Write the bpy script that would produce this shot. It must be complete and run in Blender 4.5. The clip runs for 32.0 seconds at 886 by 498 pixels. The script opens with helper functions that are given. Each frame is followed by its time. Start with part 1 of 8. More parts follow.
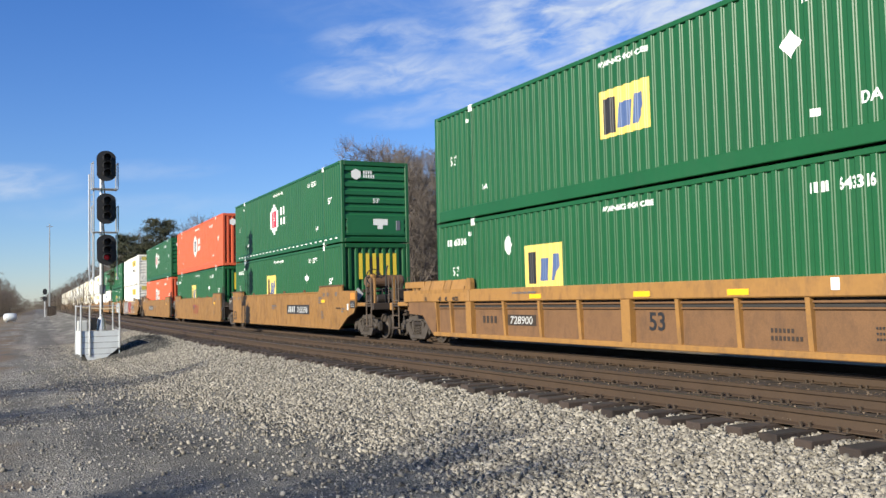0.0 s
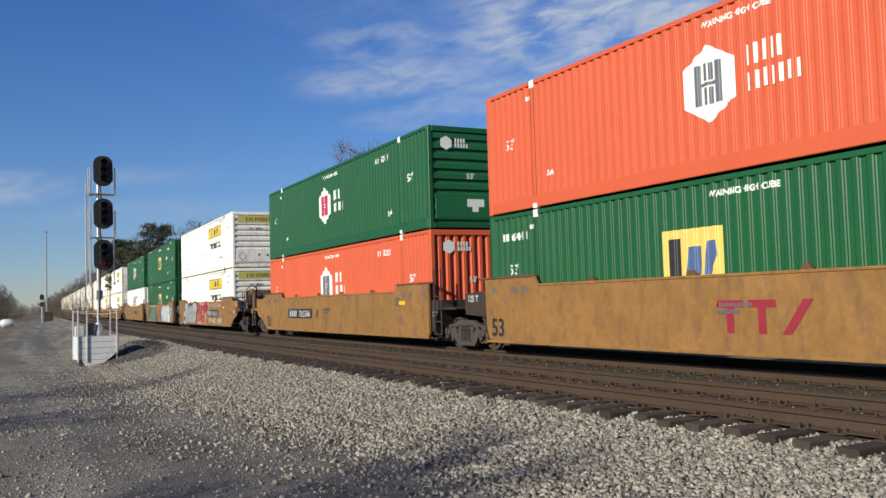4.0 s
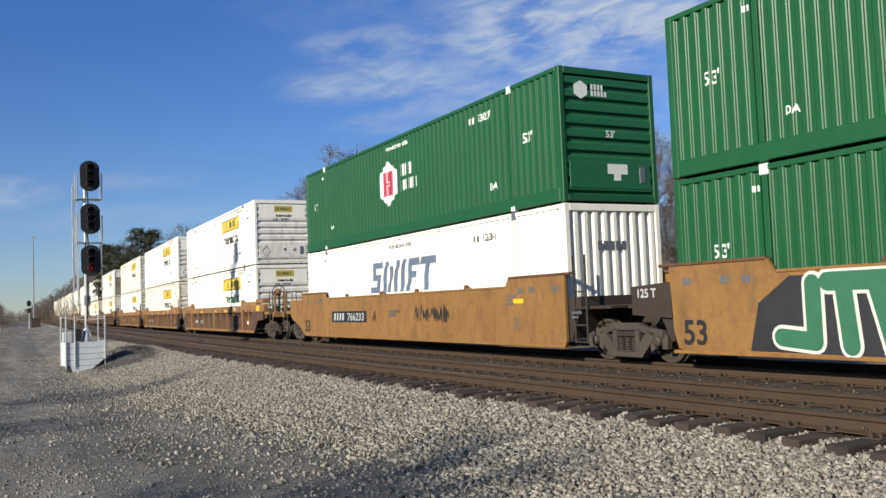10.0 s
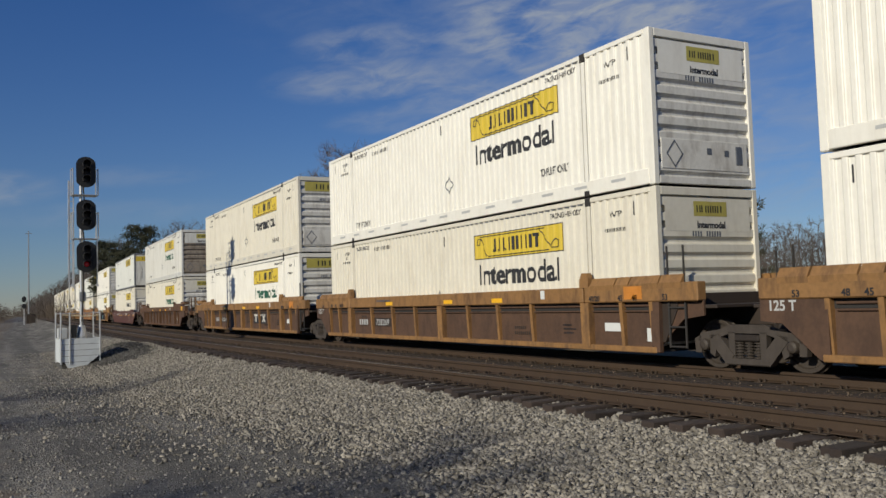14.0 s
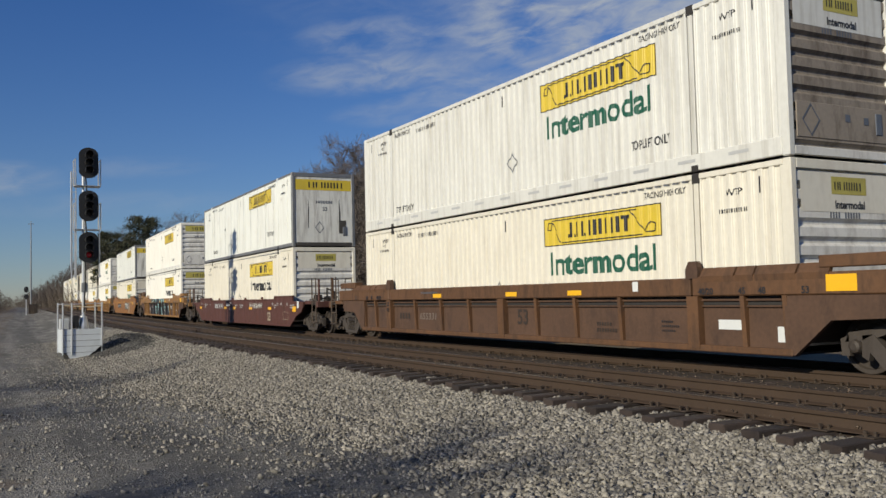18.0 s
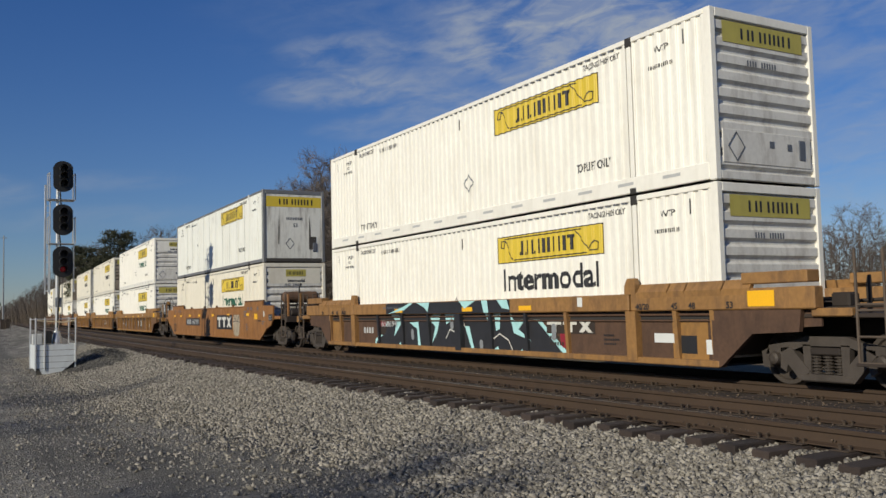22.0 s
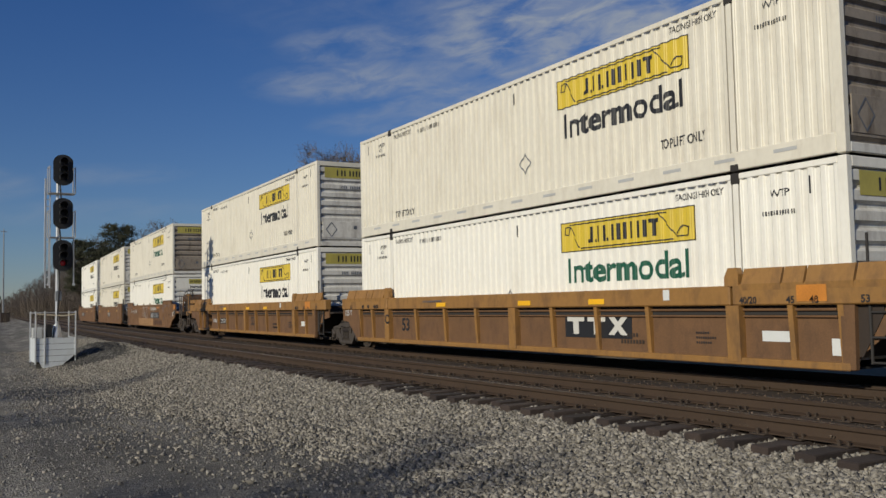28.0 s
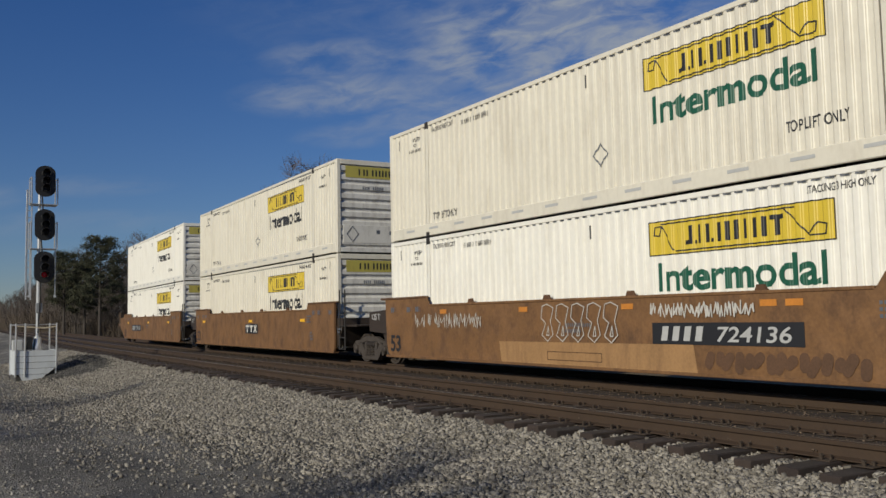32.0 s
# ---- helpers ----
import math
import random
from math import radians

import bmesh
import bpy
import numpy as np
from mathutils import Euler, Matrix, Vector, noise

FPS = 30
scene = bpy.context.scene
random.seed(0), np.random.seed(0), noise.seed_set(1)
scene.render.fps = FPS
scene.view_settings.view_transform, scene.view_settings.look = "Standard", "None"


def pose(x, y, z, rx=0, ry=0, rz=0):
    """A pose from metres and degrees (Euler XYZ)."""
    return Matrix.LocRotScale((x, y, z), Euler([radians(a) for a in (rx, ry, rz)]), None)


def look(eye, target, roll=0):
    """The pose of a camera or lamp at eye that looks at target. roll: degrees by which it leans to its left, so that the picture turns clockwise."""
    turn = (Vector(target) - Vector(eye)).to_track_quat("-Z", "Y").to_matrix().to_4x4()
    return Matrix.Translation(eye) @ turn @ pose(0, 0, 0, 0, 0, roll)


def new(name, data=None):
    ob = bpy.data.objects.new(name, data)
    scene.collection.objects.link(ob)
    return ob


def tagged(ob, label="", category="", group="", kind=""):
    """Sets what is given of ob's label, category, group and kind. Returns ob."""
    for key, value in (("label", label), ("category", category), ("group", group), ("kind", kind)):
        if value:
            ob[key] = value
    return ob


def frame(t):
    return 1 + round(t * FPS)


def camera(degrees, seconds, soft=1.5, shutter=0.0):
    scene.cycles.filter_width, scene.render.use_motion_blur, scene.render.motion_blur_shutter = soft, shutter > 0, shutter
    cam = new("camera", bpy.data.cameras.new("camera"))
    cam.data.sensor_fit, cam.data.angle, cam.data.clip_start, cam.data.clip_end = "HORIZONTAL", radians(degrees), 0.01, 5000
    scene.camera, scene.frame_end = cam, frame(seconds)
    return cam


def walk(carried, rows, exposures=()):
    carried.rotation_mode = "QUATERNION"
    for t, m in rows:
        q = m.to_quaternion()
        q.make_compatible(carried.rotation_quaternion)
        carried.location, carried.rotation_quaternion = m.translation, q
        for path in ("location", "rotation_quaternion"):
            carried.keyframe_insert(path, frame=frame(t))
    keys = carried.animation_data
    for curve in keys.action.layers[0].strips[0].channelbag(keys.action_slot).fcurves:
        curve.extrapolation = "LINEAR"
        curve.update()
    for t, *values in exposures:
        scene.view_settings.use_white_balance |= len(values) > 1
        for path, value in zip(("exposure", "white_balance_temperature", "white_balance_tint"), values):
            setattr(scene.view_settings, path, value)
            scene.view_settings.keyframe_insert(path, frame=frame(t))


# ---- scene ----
# ---------------------------------------------------------------- camera
LENS = 53.64
EYE = (-12.408, 0.0, 1.297)
TURNS = [  # seconds, heading, tilt and lean in degrees
    (0, -28.67, 3.14, 1.33), (0.5, -28.71, 3.16, 1.31), (1, -28.92, 3.24, 1.40), (1.5, -29.00, 3.23, 1.29),
    (2, -29.05, 3.26, 1.24), (2.5, -28.90, 3.48, 1.39), (3, -28.87, 3.67, 1.70), (3.5, -28.79, 3.52, 1.74),
    (5.5, -29.27, 2.86, 1.34), (6, -29.31, 2.72, 1.23), (6.5, -29.21, 2.75, 1.05), (7, -29.36, 2.93, 1.10),
    (7.5, -29.37, 3.06, 1.44), (8, -29.50, 3.25, 1.35), (8.5, -29.40, 3.38, 1.83), (9, -29.55, 3.49, 1.78),
    (9.5, -29.42, 3.53, 2.19), (10, -29.57, 3.46, 2.24), (10.5, -29.80, 3.34, 2.19), (11, -29.83, 3.28, 2.10),
    (11.5, -29.83, 3.38, 2.11), (12, -29.70, 3.89, 2.13), (12.5, -29.71, 3.99, 2.14), (13, -29.84, 3.83, 1.98),
    (13.5, -29.95, 3.60, 1.94), (14, -29.81, 3.40, 1.77), (14.5, -29.98, 3.37, 1.49), (16.5, -29.96, 2.89, 1.55),
    (17, -29.64, 2.79, 1.36), (17.5, -29.51, 2.98, 1.47), (18, -29.67, 2.98, 1.33), (18.5, -29.89, 3.08, 1.09),
    (19, -30.40, 2.97, 1.21), (19.5, -30.68, 3.00, 1.43), (20, -30.86, 3.21, 1.15), (20.5, -30.94, 3.36, 1.14),
    (21, -31.01, 3.69, 1.47), (21.5, -31.17, 3.84, 1.44), (22, -31.14, 3.90, 1.37), (22.5, -31.01, 3.91, 1.45),
    (23, -31.03, 4.13, 1.39), (23.5, -30.97, 4.46, 1.48), (24, -30.86, 4.55, 1.31), (24.5, -30.65, 4.49, 1.33),
    (25, -30.53, 4.38, 1.23), (25.5, -30.58, 4.31, 1.22), (27.5, -30.91, 3.62, 0.99), (28, -31.13, 3.56, 1.20),
    (28.5, -31.21, 3.65, 1.34), (29, -31.36, 3.66, 1.29), (29.5, -31.47, 3.86, 0.96), (30, -31.51, 4.01, 0.91),
    (30.5, -31.73, 3.92, 0.77), (31, -31.92, 4.01, 0.55), (31.5, -32.00, 4.18, 0.72), (32, -32.16, 4.39, 1.06),
]
EXPOSURE = [(0, 0.32), (1, 0.30), (3, 0.0), (6, -0.40), (7, -0.5), (8, -0.75), (9, -0.05), (10, -0.05), (11, -0.5), (12, -0.65), (13, -0.95), (14, -0.85),
            (17, -0.85), (18, -0.62), (19, -0.7), (20, -0.55), (21, -1.0), (22, -0.75), (23, -1.03), (24, -0.7), (25, -1.0), (28, -0.95), (30, -0.97), (31, -0.88), (32, -0.96)]


def view(yaw, pitch, roll):
    return pose(*EYE, 0, 0, yaw) @ pose(0, 0, 0, 90 + pitch) @ pose(0, 0, 0, 0, 0, -roll)


cam = camera(LENS, 32.0, soft=1.5)
walk(cam, [(t, view(a, b, c)) for t, a, b, c in TURNS], EXPOSURE)

# ---------------------------------------------------------------- light
SUN_TO = Vector((0.94, 0.33, -0.430)).normalized()
world = bpy.data.worlds.new("sky")
scene.world = world
world.use_nodes = True


def build_world():
    nt = world.node_tree
    nt.nodes.clear()
    N, L = nt.nodes.new, nt.links.new
    out, bg, sky = N("ShaderNodeOutputWorld"), N("ShaderNodeBackground"), N("ShaderNodeTexSky")
    sky.sky_type, sky.sun_disc = "NISHITA", False
    sky.sun_elevation, sky.sun_rotation = math.asin(-SUN_TO.z), math.atan2(-SUN_TO.x, -SUN_TO.y)
    sky.air_density, sky.dust_density, sky.ozone_density = 1.0, 0.05, 4.0
    co, sep = N("ShaderNodeTexCoord"), N("ShaderNodeSeparateXYZ")
    L(co.outputs["Generated"], sep.inputs[0])

    def maths(op, p, q=0.0, r=0.0):
        n = N("ShaderNodeMath"); n.operation = op
        for k, v in enumerate((p, q, r)):
            if hasattr(v, "is_linked"):
                L(v, n.inputs[k])
            else:
                n.inputs[k].default_value = v
        return n.outputs[0]

    def span(source, a, b):
        r = N("ShaderNodeMapRange"); r.interpolation_type = "SMOOTHSTEP"
        r.inputs["From Min"].default_value, r.inputs["From Max"].default_value = a, b
        L(source, r.inputs["Value"])
        return r.outputs[0]
    # heading and height over the horizon, in degrees
    az = maths("MULTIPLY", maths("ARCTAN2", sep.outputs["X"], sep.outputs["Y"]), 57.2958)
    el = maths("MULTIPLY", maths("ARCSINE", sep.outputs["Z"]), 57.2958)

    def streaks(wide, tall, scale, detail, rough, bend):
        xyz, nz = N("ShaderNodeCombineXYZ"), N("ShaderNodeTexNoise")
        L(maths("DIVIDE", az, wide), xyz.inputs[0])
        L(maths("DIVIDE", maths("MULTIPLY_ADD", az, -0.12, el), tall), xyz.inputs[1])
        nz.inputs["Scale"].default_value, nz.inputs["Detail"].default_value = scale, detail
        nz.inputs["Roughness"].default_value, nz.inputs["Distortion"].default_value = rough, bend
        L(xyz.outputs[0], nz.inputs["Vector"])
        return nz.outputs["Fac"]
    broad, fine = streaks(9.0, 3.4, 1.6, 4, 0.55, 0.3), streaks(3.4, 1.15, 1.0, 8, 0.60, 0.5)
    # wisps of high cloud: heading, height, reach along and across, density
    cover = None
    for a0, e0, wide, tall, much in ((26.5, 14.5, 8.5, 1.7, 0.9), (25.6, 16.7, 6.0, 1.5, 0.75), (40, 17.6, 13, 4.6, 1.4), (32.5, 13.0, 8.0, 2.2, 0.75), (27, 11.9, 5, 1.0, 0.45),
                                     (2.2, 7.3, 4.6, 1.25, 0.75), (10.5, 8.3, 5.0, 0.8, 0.28), (9.0, 6.0, 9.0, 0.9, 0.22), (60, 12, 30, 11, 0.50), (75, 24, 60, 13, 0.7)):
        da, de = maths("SUBTRACT", az, a0), maths("SUBTRACT", el, e0)
        de = maths("MULTIPLY_ADD", da, -0.06, de)
        q = maths("ADD", maths("POWER", maths("DIVIDE", da, wide), 2), maths("POWER", maths("ABSOLUTE", maths("DIVIDE", de, tall)), 2))
        m = maths("MULTIPLY", span(q, 1.15, 0.0), much)
        cover = m if cover is None else maths("MAXIMUM", cover, m)
    body = maths("ADD", maths("MULTIPLY", span(broad, 0.30, 0.66), 0.55), maths("MULTIPLY", span(fine, 0.36, 0.70), 0.75))
    cloud = maths("MULTIPLY", cover, body)
    tint = N("ShaderNodeMixRGB"); tint.blend_type = "MULTIPLY"; tint.inputs["Fac"].default_value = 1
    low = N("ShaderNodeMapRange")  # paler towards the horizon
    low.inputs["From Max"].default_value = 0.34
    L(sep.outputs["Z"], low.inputs["Value"])
    air = N("ShaderNodeMixRGB")
    air.inputs["Color1"].default_value, air.inputs["Color2"].default_value = (0.88, 0.96, 1.20, 1), (0.56, 0.90, 1.42, 1)
    L(low.outputs[0], air.inputs["Fac"]); L(air.outputs[0], tint.inputs["Color2"])
    L(sky.outputs[0], tint.inputs["Color1"])
    mix = N("ShaderNodeMixRGB"); mix.inputs["Color2"].default_value = (6.2, 6.9, 8.0, 1)
    k = N("ShaderNodeMath"); k.operation = "MULTIPLY"; k.inputs[1].default_value = 0.60
    L(cloud, k.inputs[0]); L(k.outputs[0], mix.inputs["Fac"]); L(tint.outputs[0], mix.inputs["Color1"])
    L(mix.outputs[0], bg.inputs["Color"]); L(bg.outputs[0], out.inputs["Surface"])
    bg.inputs["Strength"].default_value = 0.09


build_world()
sun = new("sun", bpy.data.lights.new("sun", "SUN"))
sun.data.energy, sun.data.angle, sun.data.color = 7.2, radians(0.55), (1.0, 0.935, 0.775)
sun.matrix_world = look((0, 0, 60), Vector((0, 0, 60)) + SUN_TO)

# ---------------------------------------------------------------- materials
MATS = {}


def mat(name, color, rough=0.6, metal=0.0, vary=0.12, scale=3.0, dirt=None, dirt_amount=0.0, dirt_scale=(1.5, 1.5, 0.35),
        bump=0.0, bump_scale=60.0, island=0.0, other=None, spec=0.5, dents=0.0):
    """Painted or raw surface: base colour, broad and fine variation, streaked dirt, fine relief."""
    if name in MATS:
        return MATS[name]
    m = bpy.data.materials.new(name)
    MATS[name] = m
    m.use_nodes = True
    nt = m.node_tree
    N, L = nt.nodes.new, nt.links.new
    bsdf = nt.nodes["Principled BSDF"]
    bsdf.inputs["Roughness"].default_value, bsdf.inputs["Metallic"].default_value = rough, metal
    bsdf.inputs["Specular IOR Level"].default_value = spec
    co = N("ShaderNodeTexCoord")
    info = N("ShaderNodeObjectInfo")
    shift = N("ShaderNodeVectorMath"); shift.operation = "MULTIPLY_ADD"
    shift.inputs[1].default_value = (37, 53, 29)
    L(info.outputs["Random"], shift.inputs[0]); L(co.outputs["Object"], shift.inputs[2])
    big, fine = N("ShaderNodeTexNoise"), N("ShaderNodeTexNoise")
    big.inputs["Scale"].default_value, big.inputs["Detail"].default_value = scale, 4
    fine.inputs["Scale"].default_value, fine.inputs["Detail"].default_value = scale * 14, 5
    L(shift.outputs[0], big.inputs["Vector"]); L(shift.outputs[0], fine.inputs["Vector"])
    add = N("ShaderNodeMath"); add.operation = "ADD"
    L(big.outputs["Fac"], add.inputs[0]); L(fine.outputs["Fac"], add.inputs[1])
    rng = N("ShaderNodeMapRange")
    rng.inputs["From Min"].default_value, rng.inputs["From Max"].default_value = 0.6, 1.4
    rng.inputs["To Min"].default_value, rng.inputs["To Max"].default_value = 1 - vary, 1 + vary
    L(add.outputs[0], rng.inputs["Value"])
    tint = N("ShaderNodeMixRGB"); tint.blend_type = "MULTIPLY"; tint.inputs["Fac"].default_value = 1
    tint.inputs["Color1"].default_value = (*color, 1)
    L(rng.outputs[0], tint.inputs["Color2"])
    col = tint.outputs[0]
    if other:  # pieces differ between two colours
        geo, mx = N("ShaderNodeNewGeometry"), N("ShaderNodeMixRGB")
        mx.inputs["Color1"].default_value, mx.inputs["Color2"].default_value = (*color, 1), (*other, 1)
        L(geo.outputs["Random Per Island"] if island else info.outputs["Random"], mx.inputs["Fac"])
        L(mx.outputs[0], tint.inputs["Color1"])
    if dirt:
        mp, nz, rr, mx = N("ShaderNodeMapping"), N("ShaderNodeTexNoise"), N("ShaderNodeMapRange"), N("ShaderNodeMixRGB")
        mp.inputs["Scale"].default_value = dirt_scale
        nz.inputs["Scale"].default_value, nz.inputs["Detail"].default_value, nz.inputs["Roughness"].default_value = 2.2, 7, 0.68
        rr.inputs["From Min"].default_value, rr.inputs["From Max"].default_value = 0.48, 0.78
        rr.inputs["To Max"].default_value = dirt_amount
        mx.inputs["Color2"].default_value = (*dirt, 1)
        L(shift.outputs[0], mp.inputs[0]); L(mp.outputs[0], nz.inputs["Vector"]); L(nz.outputs["Fac"], rr.inputs["Value"])
        L(rr.outputs[0], mx.inputs["Fac"]); L(col, mx.inputs["Color1"])
        col = mx.outputs[0]
        ro = N("ShaderNodeMapRange")
        ro.inputs["To Min"].default_value, ro.inputs["To Max"].default_value = rough, min(1, rough + 0.35)
        L(rr.outputs[0], ro.inputs["Value"]); L(ro.outputs[0], bsdf.inputs["Roughness"])
    L(col, bsdf.inputs["Base Color"])
    if dents:  # shallow buckles of a plate
        bn, bz = N("ShaderNodeBump"), N("ShaderNodeTexNoise")
        bz.inputs["Scale"].default_value, bz.inputs["Detail"].default_value = 1.3, 2
        bn.inputs["Strength"].default_value, bn.inputs["Distance"].default_value = dents, 0.12
        L(shift.outputs[0], bz.inputs["Vector"]); L(bz.outputs["Fac"], bn.inputs["Height"]); L(bn.outputs[0], bsdf.inputs["Normal"])
    if bump:
        bn, bz = N("ShaderNodeBump"), N("ShaderNodeTexNoise")
        bz.inputs["Scale"].default_value, bz.inputs["Detail"].default_value = bump_scale, 4
        bn.inputs["Strength"].default_value, bn.inputs["Distance"].default_value = bump, 0.02
        L(shift.outputs[0], bz.inputs["Vector"]); L(bz.outputs["Fac"], bn.inputs["Height"]); L(bn.outputs[0], bsdf.inputs["Normal"])
    return m


GREEN = mat("green paint", (0.0075, 0.076, 0.024), 0.44, vary=0.10, scale=0.8, spec=0.42, dirt=(0.045, 0.085, 0.055), dirt_amount=0.18)
ORANGE = mat("orange red paint", (0.50, 0.088, 0.036), 0.55, spec=0.35, vary=0.08, scale=0.8, dirt=(0.35, 0.10, 0.05), dirt_amount=0.3)
WHITE = mat("white container paint", (0.765, 0.74, 0.665), 0.42, vary=0.05, scale=0.7, dirt=(0.42, 0.37, 0.29), dirt_amount=0.32)
OLDWHITE = mat("aged white panel", (0.78, 0.78, 0.71), 0.45, vary=0.06, scale=0.7, dents=0.35, dirt=(0.34, 0.29, 0.22), dirt_amount=0.35, dirt_scale=(2.2, 2.2, 0.16))
DIRTYWHITE = mat("grimy white door paint", (0.64, 0.62, 0.57), 0.5, vary=0.10, scale=1.2, dirt=(0.16, 0.12, 0.09), dirt_amount=0.6, dirt_scale=(1.6, 1.6, 0.5))
DARKRAIL = mat("dull aluminium rail", (0.20, 0.20, 0.20), 0.5, 0.4, vary=0.2)
BLACKGAP = mat("dark underside steel", (0.025, 0.022, 0.02), 0.8)
CAR_YELLOW = mat("weathered yellow ochre car paint", (0.25, 0.13, 0.042), 0.6, vary=0.24, scale=1.0, dirt=(0.085, 0.046, 0.027), dirt_amount=0.95, dirt_scale=(1.6, 1.6, 0.5))
CAR_UMBER = mat("rust-browned ochre car paint", (0.235, 0.122, 0.042), 0.65, vary=0.24, scale=1.0, dirt=(0.06, 0.034, 0.022), dirt_amount=0.95, dirt_scale=(1.6, 1.6, 0.5))
CAR_OCHRE = mat("yellow ochre car paint", (0.265, 0.135, 0.037), 0.6, vary=0.12, scale=1.0, dirt=(0.095, 0.052, 0.027), dirt_amount=0.85, dirt_scale=(1.4, 1.4, 0.6))
CAR_TAN = mat("ochre car paint", (0.225, 0.114, 0.031), 0.55, vary=0.2, scale=0.8, dents=0.5, dirt=(0.085, 0.042, 0.020), dirt_amount=0.8, dirt_scale=(1.5, 1.5, 0.7))
CAR_RUSTY = mat("rust stained ochre car paint", (0.105, 0.050, 0.021), 0.65, vary=0.25, scale=1.0, dirt=(0.032, 0.018, 0.012), dirt_amount=0.95, dirt_scale=(1.6, 1.6, 0.5))
CAR_BROWN = mat("dark red brown car paint", (0.085, 0.031, 0.021), 0.6, dents=0.5, vary=0.15, dirt=(0.05, 0.03, 0.022), dirt_amount=0.5)
WEB_BROWN = mat("brown dusty web plate", (0.080, 0.042, 0.024), 0.75, vary=0.25, scale=1.2, dirt=(0.035, 0.020, 0.015), dirt_amount=0.9, dirt_scale=(1.3, 1.3, 0.6))
WEB_TAN = mat("tan dusty web plate", (0.138, 0.070, 0.030), 0.75, vary=0.22, dirt=(0.075, 0.042, 0.026), dirt_amount=0.85, dirt_scale=(1.6, 1.6, 0.8))
# the next two bases also hold the shade round the car ends
DARKGEAR = mat("brown end gear paint darkened for shade", (0.030, 0.020, 0.014), 0.7, vary=0.25, scale=3, dirt=(0.035, 0.025, 0.02), dirt_amount=0.6)
GRIME = mat("grimy running gear steel darkened for shade", (0.027, 0.020, 0.016), 0.7, 0.2, vary=0.3, scale=5, dirt=(0.03, 0.022, 0.018), dirt_amount=0.7)
WHEEL = mat("dusty wheel steel", (0.050, 0.039, 0.031), 0.65, 0.2, vary=0.25, scale=4)
TREAD = mat("polished tread steel", (0.5, 0.48, 0.46), 0.25, 1.0, vary=0.1)
RAIL = mat("rusty rail web", (0.047, 0.028, 0.0155), 0.75, 0.1, vary=0.2, scale=2.5, dirt=(0.05, 0.028, 0.018), dirt_amount=0.5)
RAILTOP = mat("worn rail head", (0.10, 0.08, 0.066), 0.42, 0.8, vary=0.15, scale=2)
DULLGREY = mat("faded grey lettering", (0.16, 0.13, 0.11), 0.6, vary=0.25, scale=6)
SPIKE = mat("rusted spike steel", (0.046, 0.031, 0.020), 0.8, vary=0.2)
TIE = mat("creosoted tie wood", (0.018, 0.012, 0.010), 0.85, vary=0.35, scale=4, other=(0.045, 0.031, 0.025), dirt=(0.065, 0.046, 0.035), dirt_amount=0.35, bump=0.5, bump_scale=25)
STONE = mat("pale ballast stone", (0.105, 0.094, 0.078), 0.9, vary=0.30, scale=9, island=1, other=(0.345, 0.315, 0.265), bump=0.3)
DUSTSTONE = mat("brown dusted ballast stone", (0.05, 0.035, 0.025), 0.9, vary=0.3, scale=9, island=1, other=(0.15, 0.108, 0.075), bump=0.3)
GREYSTONE = mat("grey road stone", (0.10, 0.094, 0.083), 0.9, vary=0.25, scale=9, island=1, other=(0.34, 0.32, 0.285), bump=0.3)
# gravel grey, with the shade on the heap's side put into the colour
GREYFILL = mat("grey gravel fill", (0.038, 0.036, 0.033), 0.95, vary=0.4, scale=14, island=1, other=(0.092, 0.087, 0.079), bump=0.6)
PALEYELLOW = mat("pale emblem yellow paint", (0.62, 0.45, 0.11), 0.45, vary=0.06, dirt=(0.40, 0.30, 0.10), dirt_amount=0.3)
YELLOW = mat("logo yellow paint", (0.60, 0.44, 0.04), 0.45, vary=0.06, dirt=(0.40, 0.30, 0.10), dirt_amount=0.3)
BLACK = mat("black lettering paint", (0.018, 0.018, 0.02), 0.5)
NAVY = mat("navy lettering paint", (0.06, 0.10, 0.22), 0.5)
DKGREEN = mat("dark green lettering paint", (0.01, 0.085, 0.05), 0.5)
LETTER = mat("white lettering paint", (0.62, 0.63, 0.61), 0.5, vary=0.08)
RED = mat("crimson emblem paint", (0.35, 0.02, 0.05), 0.5)
GREYLET = mat("slate lettering paint", (0.10, 0.11, 0.13), 0.5)
ORANGEPANEL = mat("faded orange reflective panel", (0.50, 0.19, 0.03), 0.45, vary=0.2)
TANK = mat("rusty brown tank paint", (0.11, 0.060, 0.032), 0.6, vary=0.25, scale=2, dirt=(0.04, 0.025, 0.018), dirt_amount=0.8)
TRUCKDUST = mat("dusty grey cast steel", (0.056, 0.045, 0.037), 0.75, 0.1, vary=0.3, scale=5, dirt=(0.028, 0.021, 0.017), dirt_amount=0.7)
REFLECT = mat("yellow reflective strip", (0.80, 0.42, 0.015), 0.35, vary=0.1)
ALU = mat("galvanised steel", (0.55, 0.56, 0.57), 0.4, 0.7, vary=0.12, scale=4)
HEADBLACK = mat("black signal paint", (0.012, 0.012, 0.013), 0.6, vary=0.1)
SHEET = mat("pale corrugated sheet", (0.62, 0.65, 0.66), 0.5, 0.2, vary=0.08, dirt=(0.30, 0.30, 0.28), dirt_amount=0.4)

# ---------------------------------------------------------------- mesh helpers


